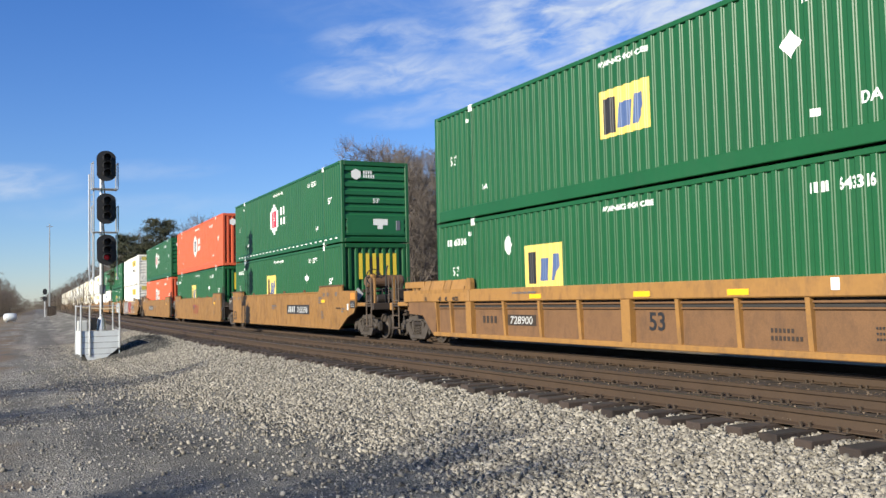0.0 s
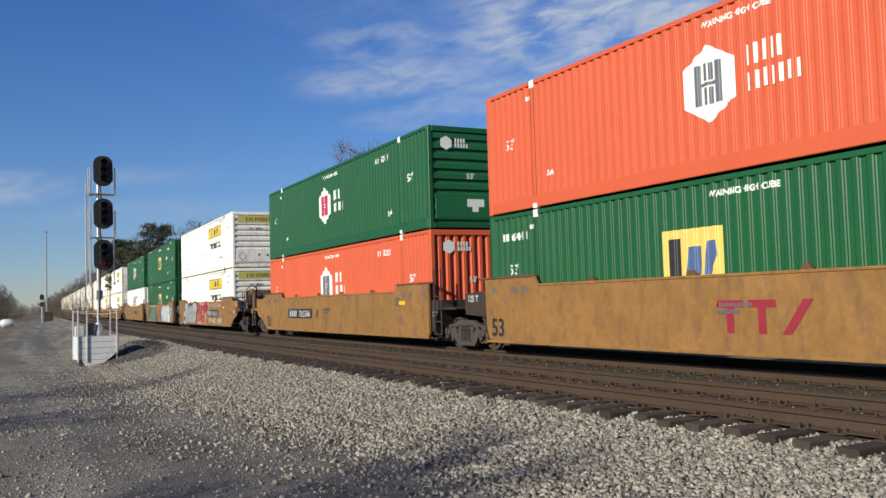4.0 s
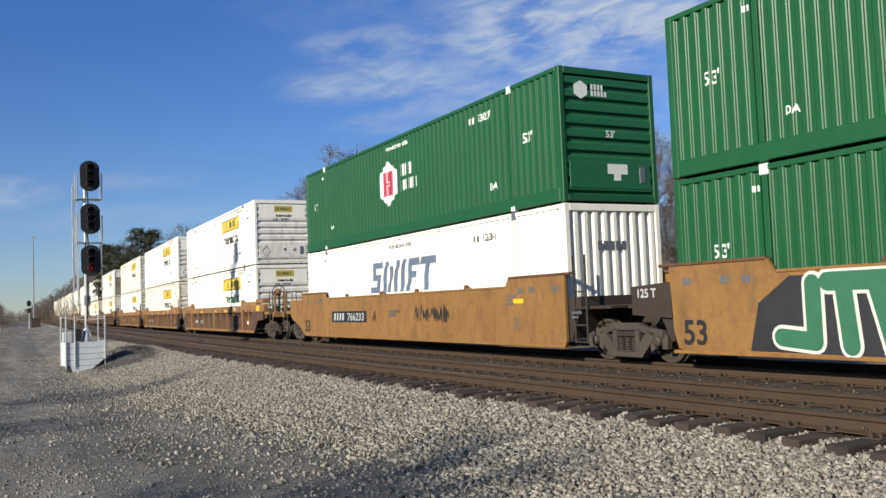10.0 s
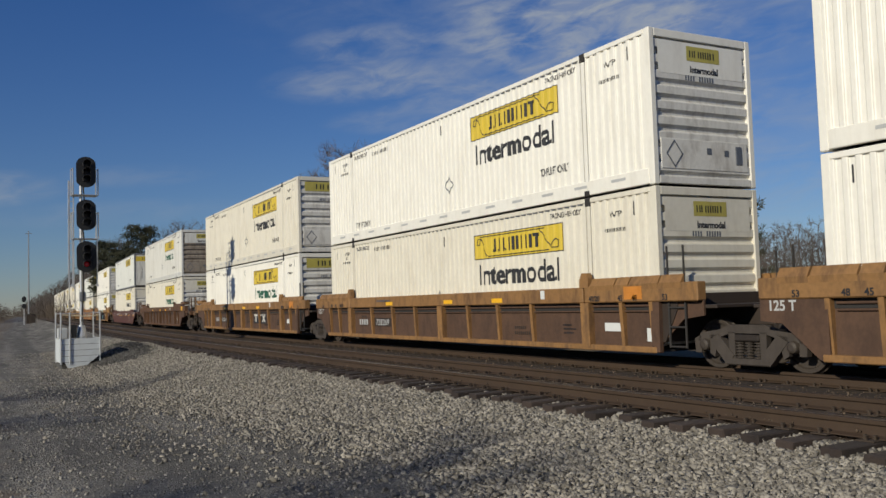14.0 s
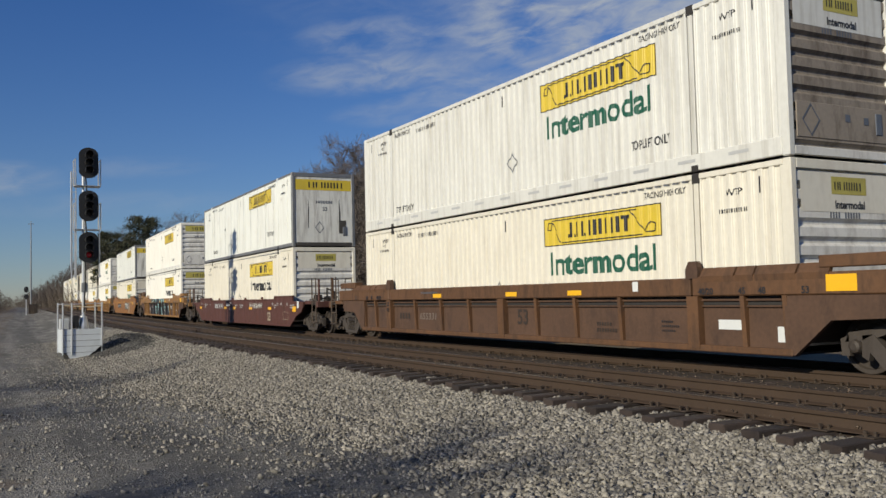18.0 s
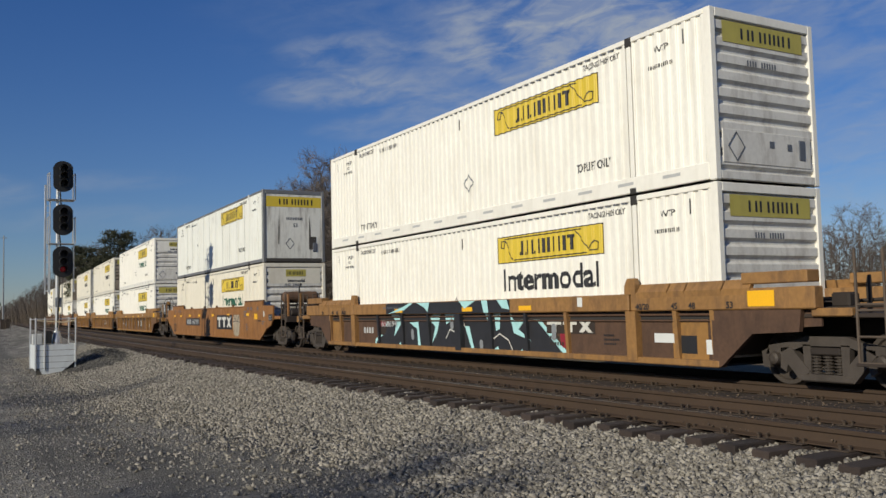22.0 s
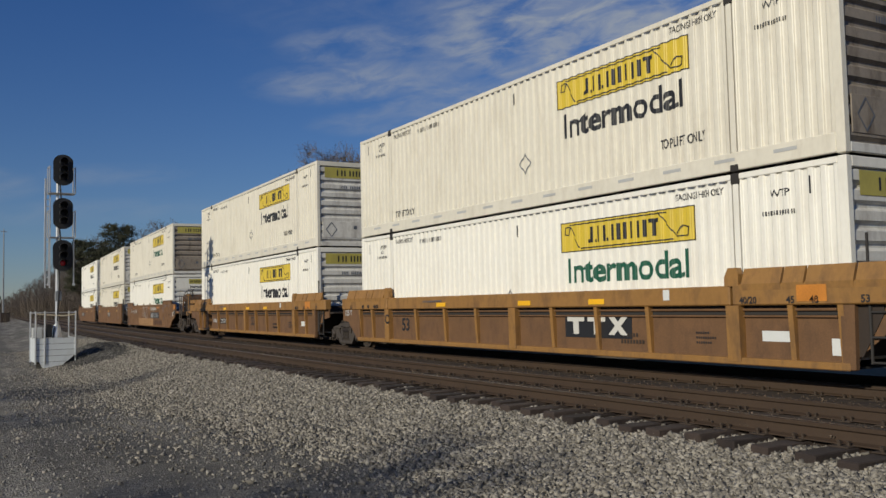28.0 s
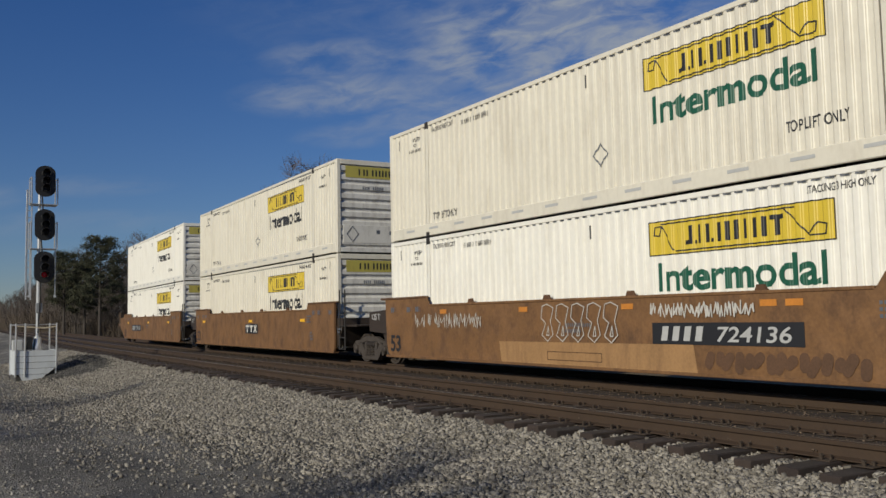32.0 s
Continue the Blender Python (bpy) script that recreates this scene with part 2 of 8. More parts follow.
class Build:
    """Gathers vertices and faces of one mesh."""

    def __init__(self):
        self.v, self.f = [], []

    def add(self, verts, faces):
        n = len(self.v)
        self.v += [tuple(p) for p in verts]
        self.f += [tuple(n + i for i in f) for f in faces]
        return self

    def box(self, x0, x1, y0, y1, z0, z1, c=0.0):
        """A block; c rounds its edges off."""
        if c <= 0:
            v = [(x, y, z) for x in (x0, x1) for y in (y0, y1) for z in (z0, z1)]
            return self.add(v, [(0, 1, 3, 2), (4, 6, 7, 5), (0, 4, 5, 1), (2, 3, 7, 6), (0, 2, 6, 4), (1, 5, 7, 3)])
        c = min(c, 0.45 * abs(x1 - x0), 0.45 * abs(y1 - y0), 0.45 * abs(z1 - z0))
        bm = bmesh.new()
        pts = []
        for sx, x in ((1, x0), (-1, x1)):
            for sy, y in ((1, y0), (-1, y1)):
                for sz, z in ((1, z0), (-1, z1)):
                    pts += [(x, y + sy * c, z + sz * c), (x + sx * c, y, z + sz * c), (x + sx * c, y + sy * c, z)]
        hull = [bm.verts.new(p) for p in pts]
        bmesh.ops.convex_hull(bm, input=hull)
        bmesh.ops.dissolve_limit(bm, angle_limit=0.01, verts=bm.verts, edges=bm.edges)
        bm.verts.index_update()
        self.add([v.co for v in bm.verts], [[v.index for v in f.verts] for f in bm.faces])
        bm.free()
        return self

    def prism(self, poly, axis, a, b):
        """A flat outline (in the two other axes, in order) drawn out along an axis from a to b."""
        n = len(poly)
        put = {"x": lambda u, w, t: (t, u, w), "y": lambda u, w, t: (u, t, w), "z": lambda u, w, t: (u, w, t)}[axis]
        v = [put(u, w, a) for u, w in poly] + [put(u, w, b) for u, w in poly]
        f = [tuple(range(n)), tuple(range(2 * n - 1, n - 1, -1))]
        f += [(i, i + n, (i + 1) % n + n, (i + 1) % n) for i in range(n)]
        return self.add(v, f)

    def tube(self, a, b, r0, r1=None, n=8, caps=True):
        a, b = Vector(a), Vector(b)
        r1 = r0 if r1 is None else r1
        d = (b - a).normalized()
        u = d.orthogonal().normalized()
        w = d.cross(u)
        v = []
        for p, r in ((a, r0), (b, r1)):
            v += [p + r * (math.cos(t) * u + math.sin(t) * w) for t in (2 * math.pi * i / n for i in range(n))]
        f = [(i, (i + 1) % n, (i + 1) % n + n, i + n) for i in range(n)]
        if caps:
            f += [tuple(range(n - 1, -1, -1)), tuple(range(n, 2 * n))]
        return self.add(v, f)

    def path(self, pts, r, n=6):
        for a, b in zip(pts, pts[1:]):
            self.tube(a, b, r, r, n)
        return self

    def lathe(self, profile, axis="x", n=24, at=(0, 0, 0)):
        """A ring-shaped body: profile of (radius, along) turned round an axis."""
        v, f = [], []
        m = len(profile)
        for i in range(n):
            t = 2 * math.pi * i / n
            for r, h in profile:
                c, s = r * math.cos(t), r * math.sin(t)
                p = {"x": (h, c, s), "y": (c, h, s), "z": (c, s, h)}[axis]
                v.append((p[0] + at[0], p[1] + at[1], p[2] + at[2]))
        for i in range(n):
            for j in range(m - 1):
                a, b = i * m + j, ((i + 1) % n) * m + j
                f.append((a, b, b + 1, a + 1))
        return self.add(v, f)

    def mesh(self, name, smooth=False):
        me = bpy.data.meshes.new(name)
        me.from_pydata(self.v, [], self.f)
        bm = bmesh.new()
        bm.from_mesh(me)
        bmesh.ops.recalc_face_normals(bm, faces=bm.faces)
        bm.to_mesh(me)
        bm.free()
        if smooth:
            me.shade_smooth()
        me.update()
        return me


SHARED = {}


def part(name, build, material, parent=None, label="", at=None, key=None, smooth=False):
    """Links a mesh as one object under a thing or a part; with a key, alike parts share their mesh."""
    if key is not None and (key, material.name) in SHARED:
        me = SHARED[key, material.name]
    else:
        me = build().mesh(name, smooth) if callable(build) else build.mesh(name, smooth)
        me.materials.append(material)
        if key is not None:
            SHARED[key, material.name] = me
    ob = new(name, me)
    if parent is not None:
        ob.parent = parent
    if at is not None:
        ob.matrix_basis = at
    if label:
        ob["label"] = label
    return ob


def thing(name, label, category, group="", kind="", at=None):
    ob = new(name)
    ob.empty_display_size = 0.2
    if at is not None:
        ob.matrix_basis = at
    return tagged(ob, label, category, group, kind)


# ---------------------------------------------------------------- the line of the tracks
def build_line():
    """Places and headings along the track on which the train runs, by metres from the camera's foot."""
    k0, rows, x, y, th = 1.20718e-3, {}, 0.0, 0.0, 0.0
    for sign in (1, -1):
        x, y, th, s = 0.0, 0.0, -0.95 * k0, 0.0
        for i in range(3300 if sign > 0 else 1000):
            rows[round(s, 2)] = (x, y, th)
            k = k0 if s < 25 else k0 * (90 - s) / 65 if s < 90 else 0.0
            th += sign * k * 0.5
            x += sign * 0.5 * math.sin(th)
            y += sign * 0.5 * math.cos(th)
            s += sign * 0.5
    return rows


LINE = build_line()
SPACING = 3.7  # between the two tracks


def on_line(s, l=0.0, z=0.0):
    """A point l metres to the right of the train's track, s metres along it."""
    a = math.floor(s * 2) / 2
    u = (s - a) * 2
    p, q = LINE[round(a, 2)], LINE[round(a + 0.5, 2)]
    x, y, th = (p[i] + (q[i] - p[i]) * u for i in range(3))
    return Vector((x + l * math.cos(th), y - l * math.sin(th), z)), th


def line_pose(s, l=0.0, z=0.0):
    p, th = on_line(s, l)
    return pose(p.x, p.y, z, 0, 0, -math.degrees(th))


def travel(t):
    u = (t - 16) / 16
    return 11.4665 * t + 0.2306 * u * u + 0.2256 * u ** 3 - 0.005




# ---------------------------------------------------------------- ground and tracks
def ramp(u):
    u = min(1.0, max(0.0, u))
    return u * u * (3 - 2 * u)


def ground_shape(l, s):
    """Height of the bare ground l metres from the train's track, below the rail heads."""
    road = -0.57 - 0.43 * ramp((s - 8) / 28)
    toe = -7.6 - 1.1 * ramp((s - 9) / 14)  # foot of the ballast bank
    if l > -4.62:
        pts = [(-4.62, -0.235), (-4.2, -0.34), (2.6, -0.34), (4.6, -0.75), (9, -1.3), (40, -1.6), (900, -2.5)]
        for (a, za), (b, zb) in zip(pts, pts[1:]):
            if l <= b:
                return za + (zb - za) * (l - a) / (b - a)
        return -2.5
    if l > toe:
        if l > -5.05:
            return -0.235 - 0.065 * (-4.62 - l) / 0.43
        u = (-5.05 - l) / (-5.05 - toe)
        z = -0.30 + (road + 0.30) * (0.85 * u + 0.15 * ramp(u))
        z += 0.42 * math.exp(-((l + 6.5) ** 2 / 1.3 + (s - 41.5) ** 2 / 7.0))  # heap against the signal's box
        return z + 0.03 * min(1, u * 3) * noise.noise(Vector((l * 0.9, s * 0.55, 3)))
    out = toe - l
    if out < 6:
        z = road - 0.01 * out
    else:
        z = road - 0.06 - (out - 6) * (0.07 if l > -22 else 0.035)
        z = max(z, -2.0 - 0.002 * abs(l))
    if l > -24 and -6 < s < 60:
        fade = min(1, out / 1.2)
        z += fade * (0.05 * noise.noise(Vector((l * 0.5, s * 0.4, 0))) + 0.02 * noise.noise(Vector((l * 2, s * 2, 5))))
        z += 0.24 * math.exp(-((l + 11.9) ** 2 / 2.4 + (s - 13.4) ** 2 / 3.4))
    return z


GRID_L = [-900, -400, -200, -100, -60, -40, -30, -25] + [-22 + 0.35 * i for i in range(60)] + [-0.9 + 0.7 * i for i in range(12)] + [9, 14, 25, 40, 80, 160, 400, 900]
GRID_S = [-400, -200, -100, -60, -30, -15, -8] + [-4 + 0.45 * i for i in range(90)] + [37 + 2.5 * i for i in range(30)] + [120, 150, 200, 300, 450, 700, 1000, 1500]
GRID_Z = np.array([[ground_shape(l, s) for l in GRID_L] for s in GRID_S])


def ground_z(l, s):
    """Height of the ground's sheet itself, between its corners."""
    j = min(len(GRID_L) - 2, max(0, int(np.searchsorted(GRID_L, l)) - 1))
    i = min(len(GRID_S) - 2, max(0, int(np.searchsorted(GRID_S, s)) - 1))
    u = (l - GRID_L[j]) / (GRID_L[j + 1] - GRID_L[j])
    v = (s - GRID_S[i]) / (GRID_S[i + 1] - GRID_S[i])
    a = GRID_Z[i, j] * (1 - u) + GRID_Z[i, j + 1] * u
    b = GRID_Z[i + 1, j] * (1 - u) + GRID_Z[i + 1, j + 1] * u
    return a * (1 - v) + b * v


def build_ground():
    """One sheet to the horizon; its map gives metres from and along the track."""
    b = Build()
    for i, s in enumerate(GRID_S):
        for j, l in enumerate(GRID_L):
            p, th = on_line(s, l)
            b.v.append((p.x, p.y, GRID_Z[i, j]))
    n = len(GRID_L)
    for i in range(len(GRID_S) - 1):
        for j in range(n - 1):
            b.f.append((i * n + j, i * n + j + 1, (i + 1) * n + j + 1, (i + 1) * n + j))
    me = b.mesh("ground", True)
    uv = me.uv_layers.new(name="line")
    for loop in me.loops:
        i, j = divmod(loop.vertex_index, n)
        uv.data[loop.index].uv = (GRID_L[j], GRID_S[i])
    return me


def ground_material():
    m = bpy.data.materials.new("gravel ground")
    m.use_nodes = True
    nt = m.node_tree
    N, L = nt.nodes.new, nt.links.new
    bsdf = nt.nodes["Principled BSDF"]
    bsdf.inputs["Roughness"].default_value = 0.95
    bsdf.inputs["Specular IOR Level"].default_value = 0.25
    co, line, lsv = N("ShaderNodeTexCoord"), N("ShaderNodeUVMap"), N("ShaderNodeSeparateXYZ")
    line.uv_map = "line"
    L(line.outputs[0], lsv.inputs[0])

    def maths(op, p, q=0.0, r=0.0):
        n = N("ShaderNodeMath"); n.operation = op
        for k, v in enumerate((p, q, r)):
            if hasattr(v, "is_linked"):
                L(v, n.inputs[k])
            else:
                n.inputs[k].default_value = v
        return n.outputs[0]

    def span(source, a, b, c=0.0, d=1.0):
        r = N("ShaderNodeMapRange"); r.interpolation_type = "SMOOTHSTEP"
        for k, v in zip(("From Min", "From Max", "To Min", "To Max"), (a, b, c, d)):
            r.inputs[k].default_value = v
        L(source, r.inputs["Value"])
        return r.outputs[0]

    def cloudy(scale, detail, rough=0.55, source=None):
        n = N("ShaderNodeTexNoise")
        n.inputs["Scale"].default_value, n.inputs["Detail"].default_value, n.inputs["Roughness"].default_value = scale, detail, rough
        L(source or co.outputs["Object"], n.inputs["Vector"])
        return n.outputs["Fac"]

    def mix(fac, a, b, how="MIX"):
        n = N("ShaderNodeMixRGB"); n.blend_type = how
        for k, v in zip(("Fac", "Color1", "Color2"), (fac, a, b)):
            if hasattr(v, "is_linked"):
                L(v, n.inputs[k])
            else:
                n.inputs[k].default_value = v
        return n.outputs[0]
    cells, grit = N("ShaderNodeTexVoronoi"), N("ShaderNodeTexVoronoi")
    cells.inputs["Scale"].default_value, grit.inputs["Scale"].default_value = 34, 95
    for n in (cells, grit):
        n.inputs["Randomness"].default_value = 1.0
        L(co.outputs["Object"], n.inputs["Vector"])
    one, two = N("ShaderNodeSeparateColor"), N("ShaderNodeSeparateColor")
    L(cells.outputs["Color"], one.inputs[0]); L(grit.outputs["Color"], two.inputs[0])
    big, fine, mid = cloudy(0.35, 6), cloudy(18, 6), cloudy(1.7, 6, 0.65)
    # crushed stone: pale chips among grey fines, more fines where it is driven on
    driven = N("ShaderNodeMapping")
    driven.inputs["Scale"].default_value = (0.95, 0.085, 1.0)
    L(line.outputs[0], driven.inputs[0])
    ruts = cloudy(0.9, 5, 0.6, driven.outputs[0])
    packed = span(maths("MULTIPLY_ADD", mid, 0.25, ruts), 0.50, 0.72)
    chip = maths("ADD", maths("MULTIPLY", one.outputs[0], 0.45), maths("MULTIPLY", two.outputs[0], 0.25))
    chip = maths("MULTIPLY_ADD", fine, 0.35, chip)
    loose = N("ShaderNodeValToRGB")
    loose.color_ramp.elements[0].color, loose.color_ramp.elements[1].color = (0.085, 0.079, 0.069, 1), (0.36, 0.338, 0.300, 1)
    loose.color_ramp.elements[0].position, loose.color_ramp.elements[1].position = 0.18, 0.85
    L(chip, loose.inputs["Fac"])
    fines = N("ShaderNodeValToRGB")
    fines.color_ramp.elements[0].color, fines.color_ramp.elements[1].color = (0.084, 0.079, 0.070, 1), (0.170, 0.160, 0.143, 1)
    fines.color_ramp.elements[0].position, fines.color_ramp.elements[1].position = 0.2, 0.85
    L(chip, fines.inputs["Fac"])
    gravel = mix(packed, loose.outputs[0], fines.outputs[0])
    gravel = mix(1.0, gravel, span(big, 0.33, 0.66, 0.78, 1.16), "MULTIPLY")
    # bare brown dirt in patches beyond the road
    off = maths("MULTIPLY_ADD", mid, 3.0, lsv.outputs["X"])
    dirt = maths("MULTIPLY", span(off, -9.6, -10.6), span(cloudy(0.30, 4), 0.47, 0.56))
    soil = mix(fine, (0.10, 0.072, 0.048, 1), (0.21, 0.150, 0.098, 1))
    gravel = mix(maths("MULTIPLY", dirt, 0.85), gravel, soil)
    # dead grass away from the gravel, on both sides
    far = maths("ABSOLUTE", maths("ADD", lsv.outputs["X"], 3.5))
    away = span(maths("MULTIPLY_ADD", big, 9.0, far), 14.5, 18.0)
    grass = mix(fine, (0.10, 0.075, 0.045, 1), (0.25, 0.19, 0.115, 1))
    L(mix(away, gravel, grass), bsdf.inputs["Base Color"])
    height = maths("MULTIPLY_ADD", grit.outputs["Distance"], 0.35, cells.outputs["Distance"])
    bp = N("ShaderNodeBump"); bp.inputs["Distance"].default_value = 0.03
    L(span(packed, 0.0, 1.0, 1.0, 0.5), bp.inputs["Strength"])
    L(height, bp.inputs["Height"]); L(bp.outputs[0], bsdf.inputs["Normal"])
    return m


sheet_mesh = build_ground()
sheet_mesh.materials.append(ground_material())
ground = new("ground", sheet_mesh)
tagged(ground, "grey gravel ground with a worn service road and dead grass", "ground", kind="structure")


def build_rail(s0, s1, l, step):
    """Rail with foot, web and head, its top at zero."""
    prof = [(-0.075, -0.180), (-0.075, -0.168), (-0.014, -0.148), (-0.010, -0.060), (-0.036, -0.042), (-0.038, -0.008), (-0.030, 0.0),
            (0.030, 0.0), (0.038, -0.008), (0.036, -0.042), (0.010, -0.060), (0.014, -0.148), (0.075, -0.168), (0.075, -0.180)]
    b, n = Build(), len(prof)
    ss = [s0 + step * i for i in range(int((s1 - s0) / step) + 1)]
    for s in ss:
        for dl, z in prof:
            b.v.append(tuple(on_line(s, l + dl, z)[0]))
    for i in range(len(ss) - 1):
        b.f += [(i * n + j, i * n + (j + 1) % n, (i + 1) * n + (j + 1) % n, (i + 1) * n + j) for j in range(n)]
    return b


def build_railtop(s0, s1, l, step):
    b = Build()
    ss = [s0 + step * i for i in range(int((s1 - s0) / step) + 1)]
    for s in ss:
        for dl, z in ((-0.030, 0.001), (-0.026, 0.004), (0.026, 0.004), (0.030, 0.001)):
            b.v.append(tuple(on_line(s, l + dl, z)[0]))
    for i in range(len(ss) - 1):
        b.f += [(i * 4 + j, i * 4 + j + 1, i * 4 + j + 5, i * 4 + j + 4) for j in range(3)]
    return b


def stones(count, places, size, seed, squash=0.75):
    """Many small angular stones in one mesh; places gives n rows of x, y, z."""
    r = np.random.RandomState(seed)
    block = np.array([(x, y, z) for x in (-0.68, 0.68) for y in (-0.62, 0.62) for z in (-0.6, 0.6)], float)
    tri = np.array([(0, 1, 3), (0, 3, 2), (4, 6, 7), (4, 7, 5), (0, 4, 5), (0, 5, 1), (2, 3, 7), (2, 7, 6), (1, 5, 7), (1, 7, 3), (0, 2, 6), (0, 6, 4)])
    p = places(r, count)
    n = len(p)
    v = block[None] * (1 + 0.5 * (r.rand(n, 8, 1) - 0.5)) + 0.75 * (r.rand(n, 8, 3) - 0.5)
    v *= np.array([1, 1, squash]) * (0.75 + 0.5 * r.rand(n, 1, 3))
    a, e = r.rand(n) * 6.283, (r.rand(n) - 0.5) * 2.4
    ca, sa, ce, se = np.cos(a)[:, None], np.sin(a)[:, None], np.cos(e)[:, None], np.sin(e)[:, None]
    x, y, z = v[..., 0], v[..., 1], v[..., 2]
    x, z = x * ce - z * se, x * se + z * ce
    v = np.stack([x * ca - y * sa, x * sa + y * ca, z], -1)
    sz = size[0] + (size[1] - size[0]) * r.rand(n) ** 2
    v = v * sz[:, None, None] + p[:, None, :]
    me = bpy.data.meshes.new("stones")
    me.vertices.add(n * 8)
    me.vertices.foreach_set("co", v.astype(np.float32).ravel())
    f = (tri[None] + (np.arange(n) * 8)[:, None, None]).reshape(-1, 3)
    me.loops.add(f.size)
    me.loops.foreach_set("vertex_index", f.astype(np.int32).ravel())
    me.polygons.add(len(f))
    me.polygons.foreach_set("loop_start", (np.arange(len(f)) * 3).astype(np.int32))
    me.update(calc_edges=True)
    return me


def strew(l0, l1, s0, s1, lift=0.0, power=1.0, fade=0.0, toe=False):
    """Stone places over a strip of the ground, denser near its start; fade: metres over which it thins out beyond l0; toe: l0 widens with the bank."""
    def places(r, n):
        out = np.empty((n, 3))
        u, ss = r.rand(n), s0 + (s1 - s0) * r.rand(n) ** power
        wide = np.array([1.1 * ramp((q - 9) / 14) for q in ss]) if toe else np.zeros(n)
        ls = (l0 - wide) * (1 - u) + l1 * u
        if fade:
            ls -= np.abs(r.normal(0, 0.30, n)) * (u < 0.2)
            stray = r.rand(n) < 0.07
            ls[stray] = (l0 - wide - fade * r.rand(n) ** 2.2 + 0.5 * np.sin(ss * 0.9))[stray]
        if toe:
            away = ((ls + 6.9) / 1.7) ** 2 + ((ss - 40.5) / 5.0) ** 2 < r.uniform(0.75, 1.1, n)
            ss[away] = r.uniform(s0, s0 + 30, away.sum())
        for i in range(n):
            p, th = on_line(ss[i], ls[i])
            out[i] = (p.x, p.y, ground_z(ls[i], ss[i]) + lift + 0.02 * r.rand())
        return out
    return places


def build_tracks():
    for name, off in (("near", -SPACING), ("far", 0.0)):
        for side in (-0.755, 0.755):
            ob = part("rail", build_rail(-60, 700, off + side, 2.0), RAIL)
            tagged(ob, "rust brown steel rail spiked to timber ties", "rail", "rails of the two tracks")
            part("rail_head", build_railtop(-60, 700, off + side, 2.0), RAILTOP, ob, "dull worn running surface")
    # ballast beds under the ties, spread past the far track as dark painted shade
    def bed():
        b, ss = Build(), [-60 + 2.0 * i for i in range(380)]
        prof = [(-SPACING - 1.3, -0.42), (-SPACING - 0.95, -0.30), (-SPACING - 0.82, -0.245), (-SPACING - 0.66, -0.198), (-SPACING + 1.2, -0.196), (-1.2, -0.196), (1.5, -0.20), (2.62, -0.325), (4.6, -0.735), (9.0, -1.285), (9.3, -1.5)]
        n = len(prof)
        for s in ss:
            for l, z in prof:
                b.v.append(tuple(on_line(s, l, z)[0]))
        for i in range(len(ss) - 1):
            b.f += [(i * n + j, i * n + j + 1, (i + 1) * n + j + 1, (i + 1) * n + j) for j in range(n - 1)]
        return b
    bedding = part("ballast_bed", bed(), DUSTBED)
    tagged(bedding, "brown dusted ballast bed, spread past the far track as painted shade", "ballast", kind="structure")
    return bedding


# dusty brown between the rails; on the far slope its darkness replaces shade
DUSTBED = mat("dusted ballast bed", (0.036, 0.023, 0.0155), 0.95, vary=0.4, scale=6, dirt=(0.075, 0.055, 0.037), dirt_amount=0.5, dirt_scale=(6, 6, 6), bump=1.0, bump_scale=28)
bedding = build_tracks()


# ---------------------------------------------------------------- flat marks on surfaces
def text_shape(words, height, weight=0.0, width=None, slant=0.0):
    """Filled letters as a flat mesh in (u, v), starting at the origin; height is that of a capital."""
    cu = bpy.data.curves.new("letters", "FONT")
    cu.body, cu.size, cu.offset, cu.resolution_u = words, height / 0.69, weight, 4
    ob = bpy.data.objects.new("letters", cu)
    me = bpy.data.meshes.new_from_object(ob)
    bpy.data.objects.remove(ob)
    bpy.data.curves.remove(cu)
    bm = bmesh.new()
    bm.from_mesh(me)
    bpy.data.meshes.remove(me)
    if width:
        far = max(v.co.x for v in bm.verts)
        for v in bm.verts:
            v.co.x *= width / far
    for v in bm.verts:
        v.co.x += slant * v.co.y
    return bm


def flat_shape(polys):
    """Filled outlines as a flat mesh in (u, v); each lies a hair above the one before."""
    bm = bmesh.new()
    for k, poly in enumerate(polys):
        bm.faces.new([bm.verts.new((u, v, 0.0004 * k)) for u, v in poly])
    return bm


def bars(widths, height, gap, v=0.0, u=0.0):
    """A row of upright blocks in place of lettering."""
    out = []
    for w in widths:
        if w > 0:
            out.append([(u, v), (u + w, v), (u + w, v + height), (u, v + height)])
        u += abs(w) + gap
    return out


def stems(at, w, height, v=0.0):
    """Upright strokes in place of lettering."""
    return [[(u, v), (u + w, v), (u + w, v + height), (u, v + height)] for u in at]


def strokes(lines, r, n=7):
    """Brush strokes along lines, with round ends."""
    out = []
    for line in lines:
        for (a, b), (c, d) in zip(line, line[1:]):
            t = math.atan2(d - b, c - a)
            cap = [(c + r * math.cos(t - 1.5708 + math.pi * i / n), d + r * math.sin(t - 1.5708 + math.pi * i / n)) for i in range(n + 1)]
            cap += [(a + r * math.cos(t + 1.5708 + math.pi * i / n), b + r * math.sin(t + 1.5708 + math.pi * i / n)) for i in range(n + 1)]
            out.append(cap)
    return out


